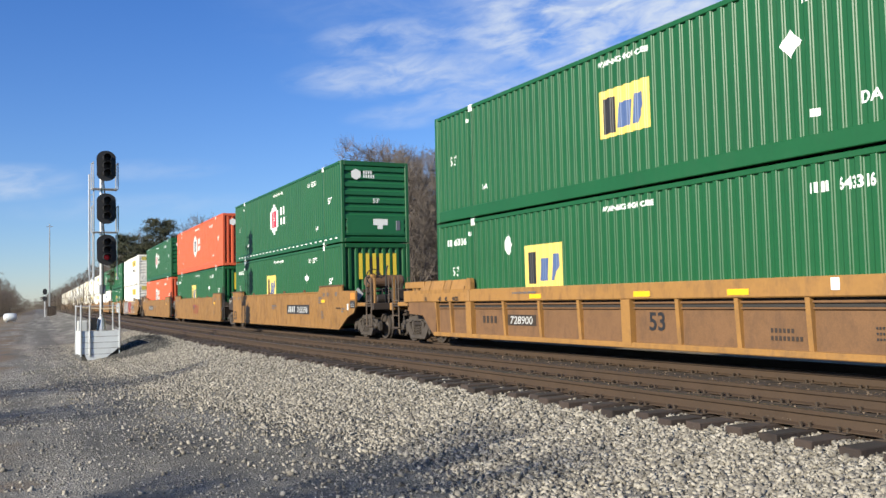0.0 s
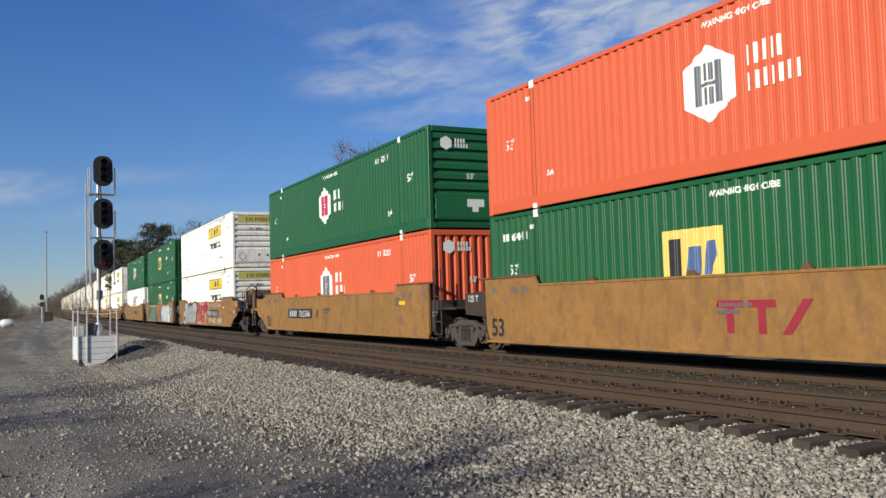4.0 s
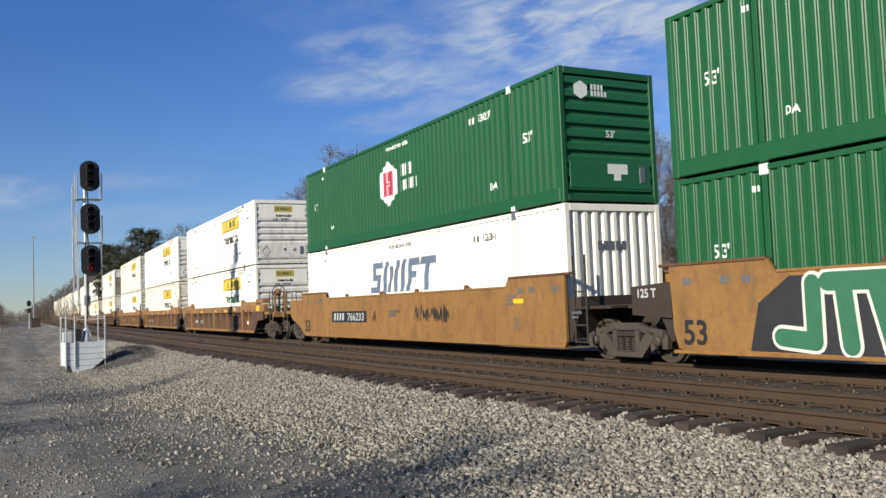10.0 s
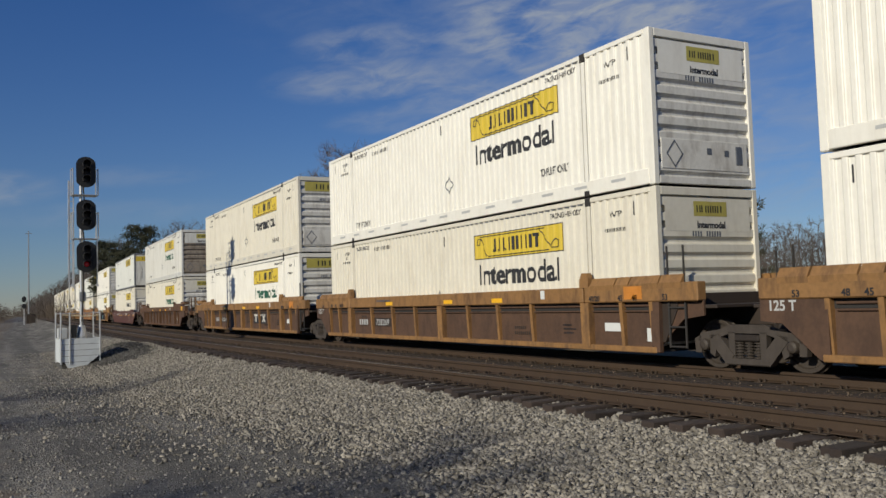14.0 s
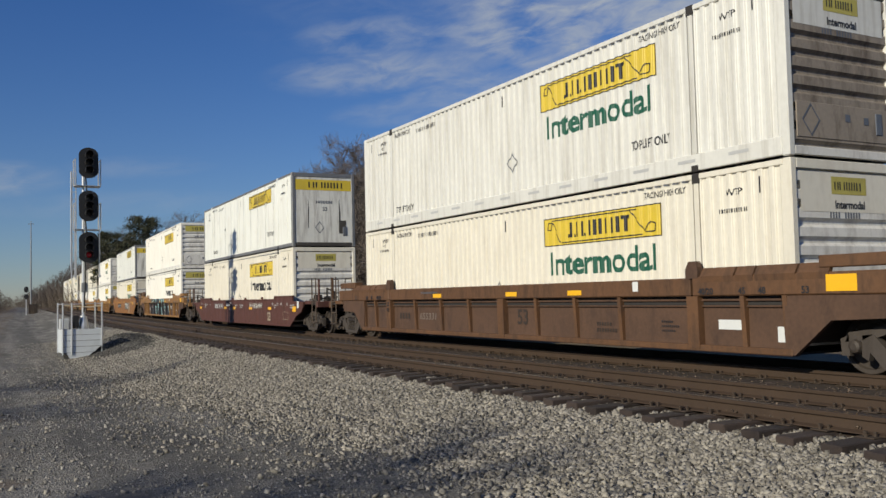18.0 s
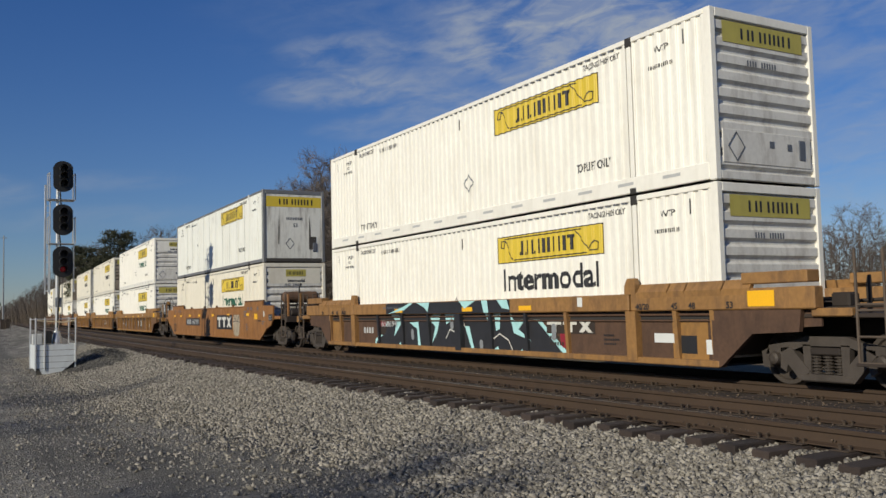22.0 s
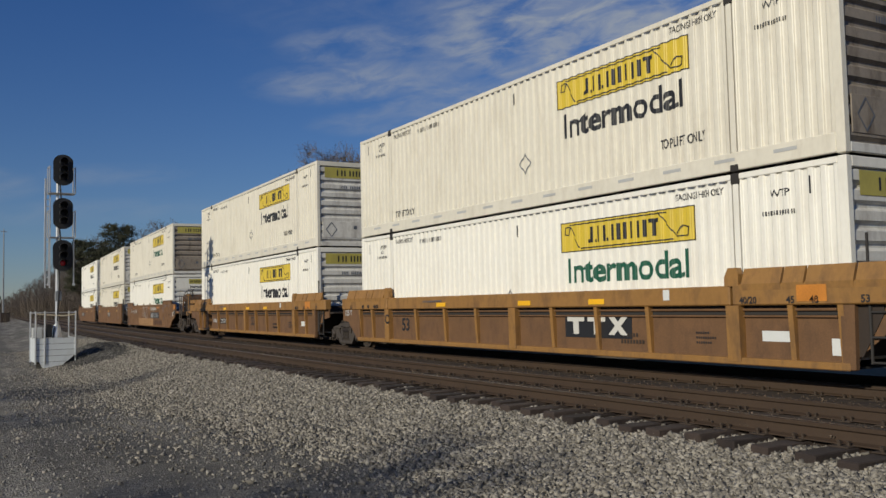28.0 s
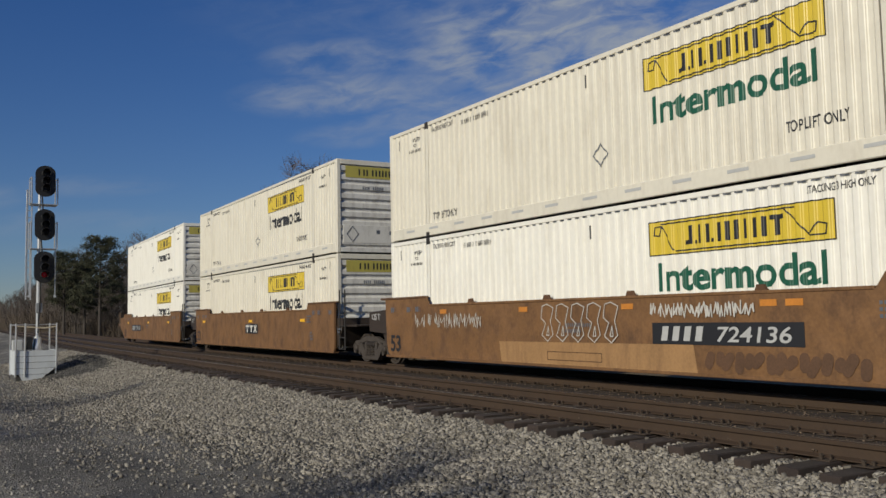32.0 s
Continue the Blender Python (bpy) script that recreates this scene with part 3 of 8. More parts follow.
def mark(bm, y, z, profile, base, lift=0.004):
    """Lays a flat mark on the near side (u runs towards -y from y), following the sheet's profile. Returns a Build."""
    us = [v.co.x for v in bm.verts]
    lo, hi = y - max(us), y - min(us)
    for v in bm.verts:
        v.co = Vector((v.co.z, y - v.co.x, z + v.co.y))
    if profile:
        for p, d in profile:
            if lo < p < hi:
                bmesh.ops.bisect_plane(bm, geom=bm.verts[:] + bm.edges[:] + bm.faces[:], plane_co=(0, p, 0), plane_no=(0, 1, 0))
    for v in bm.verts:
        v.co.x = -(base - (inset(profile, v.co.y) if profile else 0.0)) - lift - v.co.x
    bm.verts.index_update()
    b = Build()
    b.add([v.co[:] for v in bm.verts], [[v.index for v in f.verts] for f in bm.faces])
    bm.free()
    return b


def end_mark(bm, x, z, y, lift=0.004):
    """Lays a flat mark on a face that looks towards -y, u running towards +x from x."""
    b = Build()
    bm.verts.index_update()
    b.add([(x + v.co.x, y - lift - v.co.z, z + v.co.y) for v in bm.verts], [[v.index for v in f.verts] for f in bm.faces])
    bm.free()
    return b


# ---------------------------------------------------------------- containers
CL, CW, CH = 16.15, 2.59, 2.90
POST = 1.98
SIDE = CW / 2 - 0.012


def ribs(y0, y1, pitch, depth):
    """Profile of a corrugated sheet: (place, inset) from y0 to y1."""
    n = max(1, round((y1 - y0) / pitch))
    p = (y1 - y0) / n
    out = [(y0, 0.0)]
    for i in range(n):
        a = y0 + i * p
        if depth < 0.01:
            out += [(a + 0.296 * p, 0.0), (a + 0.299 * p, 0.028), (a + 0.325 * p, 0.028), (a + 0.328 * p, 0.0)]  # seam between panels
            continue
        for u, d in ((0.27, 0.0), (0.34, 0.25), (0.38, 0.75), (0.45, 1.0), (0.77, 1.0), (0.84, 0.75), (0.88, 0.25), (0.95, 0.0)):  # rounded bends
            out.append((a + u * p, d * depth))
    out.append((y1, 0.0))
    return out


def inset(profile, y):
    for (a, da), (b, db) in zip(profile, profile[1:]):
        if a <= y <= b:
            return da + (db - da) * (y - a) / max(1e-9, b - a)
    return 0.0


def sheet(profile, side, z0, z1, base, thick=0.03):
    """Upright corrugated sheet along y at x = side * base."""
    b = Build()
    for y, d in profile:
        x = side * (base - d)
        b.v += [(x, y, z0), (x, y, z1), (x - side * thick, y, z0), (x - side * thick, y, z1)]
    n = len(profile)
    for i in range(n - 1):
        k = 4 * i
        b.f += [(k, k + 1, k + 5, k + 4), (k + 2, k + 6, k + 7, k + 3), (k + 1, k + 3, k + 7, k + 5), (k, k + 4, k + 6, k + 2)]
    b.f += [(0, 2, 3, 1), (4 * n - 4, 4 * n - 3, 4 * n - 1, 4 * n - 2)]
    return b


def hex_shape(cx, cy, w, h):
    return [(cx - w / 2, cy - h * 0.25), (cx, cy - h / 2), (cx + w / 2, cy - h * 0.25), (cx + w / 2, cy + h * 0.25), (cx, cy + h / 2), (cx - w / 2, cy + h * 0.25)]


def box_shape(u0, u1, v0, v1):
    return [(u0, v0), (u1, v0), (u1, v1), (u0, v1)]


def diamond(r, t=0.02):
    """Outline of a placard holder standing on its corner."""
    out, c = [], [(0, r), (r * 0.8, 0), (0, -r), (-r * 0.8, 0)]
    for a, b in zip(c, c[1:] + c[:1]):
        k = (1 - 2 * t / r)
        out.append([a, b, (b[0] * k, b[1] * k), (a[0] * k, a[1] * k)])
    return out


SMALL = ("name_shape", "owner_code", "corner_slot", "corner_mark", "lettering", "owner_number", "warning_line", "load_note", "data_panel", "stencil", "soot_streak", "sign_border")


def container(kind, label, paint=None, logo=0.0, number="", end_style=None, small_sign=False, door=None, word_on=True):
    spec = KINDS[kind]
    paint = paint or spec["paint"]
    rail, pitch, depth = spec.get("rail") or paint, spec["pitch"], spec["depth"]
    c = thing("shipping_container", label, "container", "containers of the train")
    h, w, e = CH, CW / 2, CL / 2
    low, top = spec.get("low", 0.31), 0.10
    prof = ribs(-e + POST + 0.082, e - POST - 0.082, pitch, depth)
    endp = ribs(-e + 0.14, -e + POST - 0.082, pitch, depth)
    endq = [(-y, d) for y, d in reversed(endp)]
    whole = endp + prof + endq
    for side in (-1, 1):
        for pr in (prof, endp, endq):
            part("side_sheet", lambda: sheet(pr, side, low, h - top, SIDE), paint, c, key=(kind, "sheet", side, round(pr[0][0], 2)))
        for y in (-e + POST, e - POST):
            part("post", lambda: Build().box(*sorted((side * (w - 0.002), side * (w - 0.06))), -0.055, 0.055, low - 0.005, h - top + 0.005, 0.008), paint, c, at=pose(0, y, 0), key=("post", side, low))
            part("lift_fitting", lambda: Build().box(*sorted((side * (w + 0.006), side * (w - 0.10))), -0.09, 0.09, -0.09, 0.09, 0.012), spec.get("fit", rail), c, "steel lift fitting", at=pose(0, y, h - 0.085), key=("fit", side))
            part("foot_fitting", lambda: Build().box(*sorted((side * (w + 0.004), side * (w - 0.10))), -0.09, 0.09, 0.0, 0.12, 0.012), spec.get("foot", spec.get("fit", rail)), c, at=pose(0, y, 0), key=("ffit", side))
        part("bottom_rail", lambda: Build().box(*sorted((side * w, side * (w - 0.07))), -e + 0.15, e - 0.15, 0.02, low, 0.012), spec.get("lower", rail), c, key=("brail", side, low))
        part("top_rail", lambda: Build().box(*sorted((side * w, side * (w - 0.06))), -e + 0.15, e - 0.15, h - top, h - 0.005, 0.01), rail, c, key=("trail", side))
        for y in (-1, 1):
            part("corner_post", lambda: Build().box(*sorted((side * w, side * (w - 0.13))), *sorted((y * e, y * (e - 0.15))), 0.0, h, 0.015), spec.get("post", paint), c, key=("cpost", side, y))
    part("roof", lambda: Build().box(-w + 0.05, w - 0.05, -e + 0.1, e - 0.1, h - 0.06, h - 0.02), paint, c, key="roof")
    part("floor", lambda: Build().box(-w + 0.06, w - 0.06, -e + 0.1, e - 0.1, 0.08, 0.22), BLACKGAP, c, key="cfloor")
    for i in range(12):
        part("cross_member", lambda: Build().box(-w + 0.08, w - 0.08, -0.05, 0.05, 0.02, 0.08), BLACKGAP, c, at=pose(0, -e + 1.2 + i * 1.25, 0), key="cmember")

    # both ends: headers, sills and a ribbed wall
    style = end_style or spec["end"]
    for y in (-1, 1):
        turn = pose(0, 0, 0) if y < 0 else pose(0, 0, 0, 0, 0, 180)
        part("end_header", lambda: Build().box(-w + 0.13, w - 0.13, -e, -e + 0.08, h - 0.16, h - 0.005, 0.01), spec.get("post", paint), c, at=turn, key="ehead")
        part("end_sill", lambda: Build().box(-w + 0.13, w - 0.13, -e, -e + 0.08, 0.02, 0.16, 0.01), spec.get("sill", paint), c, at=turn, key="esill")

        def louvre():
            pr, n = [], 9
            q = (h - 0.32) / n
            for i in range(n):
                z0 = 0.16 + i * q
                pr += [(-e + 0.075, z0), (-e + 0.075, z0 + 0.05), (-e + 0.02, z0 + 0.10), (-e + 0.02, z0 + q - 0.05), (-e + 0.075, z0 + q - 0.001)]
            return Build().prism(pr + [(-e + 0.11, h - 0.16), (-e + 0.11, 0.16)], "x", -w + 0.13, w - 0.13)

        def upright():
            pr, n = [], 9
            q = (2 * w - 0.26) / n
            for i in range(n):
                x0 = -w + 0.13 + i * q
                pr += [(x0, -e + 0.09), (x0 + 0.09, -e + 0.09), (x0 + 0.13, -e + 0.025), (x0 + q - 0.04, -e + 0.025), (x0 + q - 0.001, -e + 0.09)]
            return Build().prism(pr + [(w - 0.13, -e + 0.12), (-w + 0.13, -e + 0.12)], "z", 0.16, h - 0.16)

        def plain():
            return Build().box(-w + 0.13, w - 0.13, -e + 0.02, -e + 0.06, 0.16, h - 0.16, 0.006)
        wall = {"louvre": louvre, "upright": upright, "plain": plain}[style]
        part("end_wall", wall, door or spec.get("door", paint), c, at=turn, key=("end", style))
        if style == "louvre":
            part("placard_panel", lambda: Build().box(-w + 0.2, w - 0.2, -e + 0.008, -e + 0.03, 0.30, 0.86, 0.006), door or spec.get("door", paint), c, at=turn, key="eplac")
    part("document_box", lambda: Build().box(w - 0.52, w - 0.34, -e - 0.004, -e + 0.05, 0.42, 0.80, 0.02), spec.get("doc", GREYLET), c, "small dark document holder", key="docbox")

    def put(name, make, y, z, m, lbl="", key=None, pr=whole, lift=0.004, base=SIDE):
        ob = part(name, lambda: mark(make(), y, z, pr, base, lift), m, c, lbl, key=(kind, name, key or "", round(y, 2), round(z, 2)))
        if name in SMALL:
            ob["kind"] = "stuff"

    def put_end(name, make, x, z, m, lbl="", key=None, y=-e + 0.02):
        ob = part(name, lambda: end_mark(make(), x, z, y), m, c, lbl, key=("endmark", kind, name, key or "", round(x, 2), round(z, 2)))
        if name in SMALL:
            ob["kind"] = "stuff"

    words, small = spec["words"], 0.10
    for y in (7.25, -6.6):
        if kind in ("squaregreen", "hexgreen", "hexorange"):
            put("length_mark", lambda: text_shape("53'", 0.22, 0.006), y, 1.48, words, "painted length mark", "53")
    if kind in ("squaregreen", "hexgreen", "hexorange", "slantwhite"):
        put("warning_line", lambda: text_shape("WARNING HIGH CUBE", 0.10, 0.006, 1.5), 0.86, 2.56, words, "painted warning line", "warn")
        put("owner_code", lambda: flat_shape(bars([0.06] * 4, 0.16, 0.04)), -4.13, 2.36, words, "", "code")
        put("owner_number", lambda: text_shape(number or "262698", 0.17, 0.008, 0.62), -4.65, 2.36, words, "painted serial number", number)
        put("corner_mark", lambda: flat_shape(bars([0.05, 0.05], 0.10, 0.03)), 6.35, 2.48, words, "", "wtp")
        put("corner_mark", lambda: text_shape("DA", 0.17, 0.006), -5.06, 0.62, words, "", "da")
        put("corner_mark", lambda: text_shape("DA", 0.13, 0.005), 5.65, 0.66, words, "", "da2")
    if kind == "squaregreen":
        put("emblem_panel", lambda: flat_shape([box_shape(0, 1.48, 0, 0.96)]), 0.84 + logo, 1.10, PALEYELLOW, "yellow square emblem panel")
        put("emblem_shape", lambda: flat_shape([box_shape(0.12, 0.46, 0.08, 0.80)]), 0.84 + logo, 1.10, BLACK, "black block shape", lift=0.007)
        put("emblem_shape", lambda: flat_shape([[(0.56, 0.14), (0.90, 0.14), (0.96, 0.64), (0.62, 0.64)], [(1.02, 0.14), (1.14, 0.14), (1.32, 0.46), (1.30, 0.72), (1.08, 0.72)]]), 0.84 + logo, 1.10, NAVY, "blue block shapes", "b", lift=0.007)
        put("placard", lambda: flat_shape([[(0, 0.24), (0.20, 0), (0, -0.24), (-0.20, 0)]]), -3.91 if logo < 2 else 4.45, 1.79 if logo < 2 else 2.12, LETTER, "white diamond placard holder", lift=0.012)
        put("corner_mark", lambda: flat_shape([box_shape(0, 0.16, 0, 0.12)]), -4.22, 0.58, LETTER, "", "sq")
        if logo:
            put("owner_code", lambda: flat_shape(bars([0.055] * 4, 0.17, 0.04)), 7.55, 2.27, words, "", "code2")
            put("owner_number", lambda: text_shape(number, 0.17, 0.006, 0.60), 7.12, 2.27, words, "painted serial number", number + "b")
    if kind in ("hexgreen", "hexorange"):
        put("emblem_panel", lambda: flat_shape([hex_shape(0, 0, 1.18, 1.36)]), 0.75, 1.58, LETTER, "white six-sided emblem")
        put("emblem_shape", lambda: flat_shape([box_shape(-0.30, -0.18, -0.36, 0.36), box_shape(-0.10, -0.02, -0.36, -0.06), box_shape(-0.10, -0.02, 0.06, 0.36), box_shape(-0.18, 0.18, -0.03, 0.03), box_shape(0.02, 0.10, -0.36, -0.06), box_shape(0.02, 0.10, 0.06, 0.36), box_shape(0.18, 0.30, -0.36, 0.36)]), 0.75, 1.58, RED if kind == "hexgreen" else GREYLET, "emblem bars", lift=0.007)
        put("name_shape", lambda: flat_shape(stems((0.0, 0.17, 0.36, 0.50, 0.64), 0.065, 0.34, 0.40) + stems((0.0, 0.18, 0.36, 0.50, 0.66, 0.83, 0.98), 0.065, 0.30, -0.02)), -0.10, 1.28, LETTER, "white block shapes of a name", "n")
        for i in range(26):
            y = e - 0.7 - i * 0.59
            if kind == "hexgreen" and number == "505550":
                put("reflector", lambda: flat_shape([box_shape(0, 0.26, 0, 0.05)]), y, 0.16, LETTER, "", "r", pr=None, base=w + 0.001)
        put_end("emblem_panel", lambda: flat_shape([hex_shape(0, 0, 0.36, 0.40)]), -0.72, 2.42, LETTER, "white six-sided emblem")
        put_end("name_shape", lambda: flat_shape(bars([0.06] * 4, 0.12, 0.03, 0.14) + bars([0.06] * 5, 0.12, 0.03)), -0.45, 2.30, LETTER, "white block shapes", "n")
        put_end("length_mark", lambda: text_shape("53'", 0.15, 0.006), -0.1, 1.42, LETTER, "", "53", y=-e + 0.018)
        put_end("placard", lambda: flat_shape([[(0, 0), (0.16, 0), (0.16, -0.14), (0.36, -0.14), (0.36, 0), (0.55, 0), (0.55, 0.22), (0, 0.22)]]), -0.10, 0.62, LETTER, "white weight plate", y=-e + 0.006)
    if kind == "squaregreen":
        if logo:  # large emblem over six ribs
            for i in range(6):
                put_end("emblem_strip", lambda: flat_shape([box_shape(0, 0.14, 0, 0.92)]), -0.67 + i * 0.26, 1.62, YELLOW, "yellow painted rib", y=-e + 0.022)
            put_end("emblem_shape", lambda: flat_shape([box_shape(0.0, 0.07, 0.1, 0.8), box_shape(0.26, 0.33, 0.1, 0.8)]), -0.25, 1.62, BLACK, "", "b", y=-e + 0.015)
        else:  # small dull emblem
            for i in range(3):
                put_end("emblem_strip", lambda: flat_shape([box_shape(0, 0.13, 0, 0.46)]), -0.14 + i * 0.26, 2.10, OLDYELLOW, "dull yellow painted rib", y=-e + 0.022)
            put_end("emblem_shape", lambda: flat_shape([box_shape(0.0, 0.07, 0.06, 0.4), box_shape(0.26, 0.33, 0.08, 0.36)]), -0.11, 2.10, BLACK, "", "s", y=-e + 0.015)
            put_end("length_mark", lambda: text_shape("53'", 0.20, 0.006), 0.02, 1.32, LETTER, "", "53", y=-e + 0.02)
            put_end("placard", lambda: flat_shape([box_shape(0, 0.16, 0, 0.26)]), 0.06, 0.55, LETTER, "white plate", "wp", y=-e + 0.02)
            put_end("placard", lambda: flat_shape([box_shape(0, 0.16, 0, 0.26)]), 0.30, 0.55, LETTER, "white plate", "wp", y=-e + 0.02)
        put_end("placard", lambda: flat_shape([[(0, 0.24), (0.20, 0), (0, -0.24), (-0.20, 0)]]), -0.72, 1.85 if logo == 0 else 1.1, REFLGREY, "diamond placard holder", y=-e + 0.012)
    if kind == "slantwhite":
        sl = 0.16
        put("name_shape", lambda: flat_shape([[(1.5 * p + sl * q, 1.32 * q) for p, q in ((u + sl * v0, v0), (u + ww + sl * v0, v0), (u + ww + sl * v1, v1), (u + sl * v1, v1))] for u, ww, v0, v1 in
            ((.02, .46, .56, .70), (.02, .16, .34, .56), (.02, .46, .28, .42), (.32, .16, .14, .28), (.02, .46, 0, .14), (.60, .17, 0, .70), (.87, .15, 0, .58), (1.12, .17, 0, .70), (1.42, .17, 0, .70), (1.72, .17, 0, .70), (1.89, .28, .54, .70), (1.89, .22, .28, .42), (2.24, .60, .54, .70), (2.45, .17, 0, .54))]), 2.35, 1.28, SLATE, "slanted slate blue block shapes of a name")
        put_end("name_shape", lambda: flat_shape(bars([0.12] * 5, 0.2, 0.04)), -0.45, 1.9, GREYLET, "slate block shapes", "n", y=-e + 0.022)
    if kind in ("signwhite", "plate"):
        word = DKGREEN if logo else BLACK
        z = 1.90 if kind == "signwhite" else 2.02
        yl = -1.57
        put("sign_panel", lambda: flat_shape([box_shape(0, 3.62, 0, 0.60)]), yl, z, YELLOW, "yellow sign panel", "p")
        put("sign_border", lambda: flat_shape([box_shape(0, 3.62, 0, 0.02), box_shape(0, 3.62, 0.58, 0.60), box_shape(0, 0.02, 0.02, 0.58), box_shape(3.60, 3.62, 0.02, 0.58)]
            + strokes([[(0.55, 0.08), (0.30, 0.5), (0.12, 0.5), (0.10, 0.36), (0.26, 0.34), (0.30, 0.48)], [(0.30, 0.54), (2.95, 0.54)], [(2.80, 0.52), (3.20, 0.10), (3.48, 0.10), (3.50, 0.24), (3.34, 0.28), (3.22, 0.14)], [(0.6, 0.06), (3.1, 0.06)]], 0.011)), yl, z, BLACK, "thin dark border with scroll curls", "p", lift=0.007)
        put("name_shape", lambda: flat_shape(stems((0.92, 1.10, 1.26, 1.50, 1.68, 1.86, 2.03, 2.20, 2.38, 2.62), 0.075, 0.31, 0.15) + [box_shape(0.82, 0.92, 0.15, 0.22), box_shape(1.03, 1.07, 0.15, 0.21), box_shape(1.40, 1.45, 0.15, 0.21), box_shape(2.54, 2.78, 0.39, 0.46)]), yl, z, BLACK, "black block shapes of a name", "n", lift=0.007)
        if kind == "signwhite" and word_on:
            put("lettering", lambda: text_shape("Intermodal", 0.46, 0.019, 3.34), -1.70, 1.30, word, "large dark lettering")
        put("lettering", lambda: text_shape("TOP LIFT ONLY", 0.165, 0.004, 1.06), -4.45, 0.62, BLACK, "black handling note", "tl")
        put("lettering", lambda: text_shape("TOP LIFT ONLY", 0.165, 0.004, 1.06), 5.82, 0.40, BLACK, "black handling note", "tl")
        put("lettering", lambda: text_shape("STACKING 3 HIGH ONLY", 0.11, 0.003, 1.08), -4.75, 2.60, BLACK, "", "st")
        put("lettering", lambda: text_shape("STACKING 3 HIGH ONLY", 0.11, 0.003, 1.06), 5.90, 2.60, BLACK, "", "st")
        put("owner_code", lambda: flat_shape(bars(([0.018, 0.018] * 4) + [-0.10] + ([0.018, 0.018] * 6), 0.11, 0.030)), 4.45, 2.52, BLACK, "", "oc")
        put("lettering", lambda: text_shape("WTP", 0.11, 0.002), -6.75, 2.44, BLACK, "", "wtp")
        put("lettering", lambda: flat_shape(bars([0.02] * 14, 0.07, 0.022)), -6.6, 2.16, BLACK, "", "pin")
        put("lettering", lambda: flat_shape(bars([0.02] * 14, 0.07, 0.022)), 7.0, 2.24, BLACK, "", "pin2")
        put("lettering", lambda: text_shape("OR", 0.08, 0.002), 6.78, 2.38, BLACK, "", "or")
        put("lettering", lambda: text_shape("WTP", 0.11, 0.002), 6.83, 2.50, BLACK, "", "wtp")
        put("tally_mark", lambda: flat_shape([box_shape(0, 0.03, 0, 0.26)]), 7.6, 2.42, BLACK, "", "t")
        put("tally_mark", lambda: flat_shape([box_shape(0, 0.03, 0, 0.26)]), 0.0, 2.34, BLACK, "", "t")
        put("tally_mark", lambda: flat_shape([box_shape(0, 0.03, 0, 0.26)]), -7.45, 2.42, BLACK, "", "t")
        if kind == "plate":
            disc = [(0.075 * math.cos(t), 0.075 * math.sin(t)) for t in (math.pi * i / 7 for i in range(14))]
            for i in range(7):
                for q in (0.95, 2.0):
                    put("rivet_plate", lambda: flat_shape([disc]), 6.9 - i * 2.25 - (0.5 if q < 1 else 0), q, WHITE, "", "disc", lift=0.012)
            for i in range(10):
                put("seam_strip", lambda: flat_shape([box_shape(0, 0.03, 0, 2.60)]), 5.55 - i * 1.22, 0.18, SEAM, "dull grey panel seam", "seam", lift=0.005)
            put("rivet_plate", lambda: flat_shape([disc]), 3.1, 1.5, BLACK, "dark round hole cover", "hole", lift=0.009)
        if kind == "signwhite":
            put("placard", lambda: flat_shape(diamond(0.25)), -0.02 + 0.35 * (hash_of(label, number) % 3 - 1), 0.98 + 0.3 * (hash_of(number, label) % 2), GREYLET, "empty diamond placard holder", lift=0.010)
            put("corner_slot", lambda: flat_shape([box_shape(0.05 + 0.23 * i, 0.17 + 0.23 * i, 0, 0.03) for i in range(52)]), 6.0, 2.775, GREYLET, "", "slots", lift=0.002)
        for i in range(13 if kind == "signwhite" else 0):
            put("reflector", lambda: flat_shape([box_shape(0, 0.42, 0, 0.055)]), e - 0.9 - i * 1.17, 0.17, REFLGREY, "", "r", pr=None, base=w + 0.001)
        if style == "louvre":
            if small_sign:
                put_end("sign_panel", lambda: flat_shape([box_shape(-0.42, 0.42, 0, 0.28)]), 0.05, 2.36, OLDYELLOW, "small olive yellow sign", "s", y=-e + 0.015)
                put_end("name_shape", lambda: flat_shape(stems((0.0, 0.07, 0.12, 0.22, 0.28, 0.34, 0.40, 0.46, 0.52, 0.60), 0.026, 0.13)), -0.30, 2.43, BLACK, "dark block shapes of a name", "sn", y=-e + 0.012)
                put_end("lettering", lambda: text_shape("Intermodal", 0.12, 0.006, 0.72), -0.30, 2.14, BLACK, "", "si", y=-e + 0.015)
                put_end("end_panel", lambda: flat_shape([box_shape(-1.08, 1.08, 0, 0.62)]), 0.0, 2.08, paint, "flat panel round the small sign", "sp", y=-e + 0.019)
            else:
                put_end("sign_panel", lambda: flat_shape([box_shape(-1.0, 1.0, 0, 0.36)]), 0, 2.34, OLDYELLOW, "olive yellow sign over the doors", y=-e + 0.015)
                put_end("name_shape", lambda: flat_shape(stems((0.06, 0.22, 0.33, 0.52, 0.64, 0.76, 0.87, 0.98, 1.10, 1.25), 0.05, 0.19)), -0.62, 2.42, BLACK, "dark block shapes of a name", "n", y=-e + 0.012)
            put_end("owner_code", lambda: flat_shape(bars([0.035] * 4 + [-0.06] + [0.035] * 6, 0.10, 0.03)), -0.42, 1.98, GREYLET, "", "oc")
            put_end("placard", lambda: flat_shape(diamond(0.26)), -0.78, 0.58, GREYLET, "empty diamond placard holder", y=-e + 0.006)
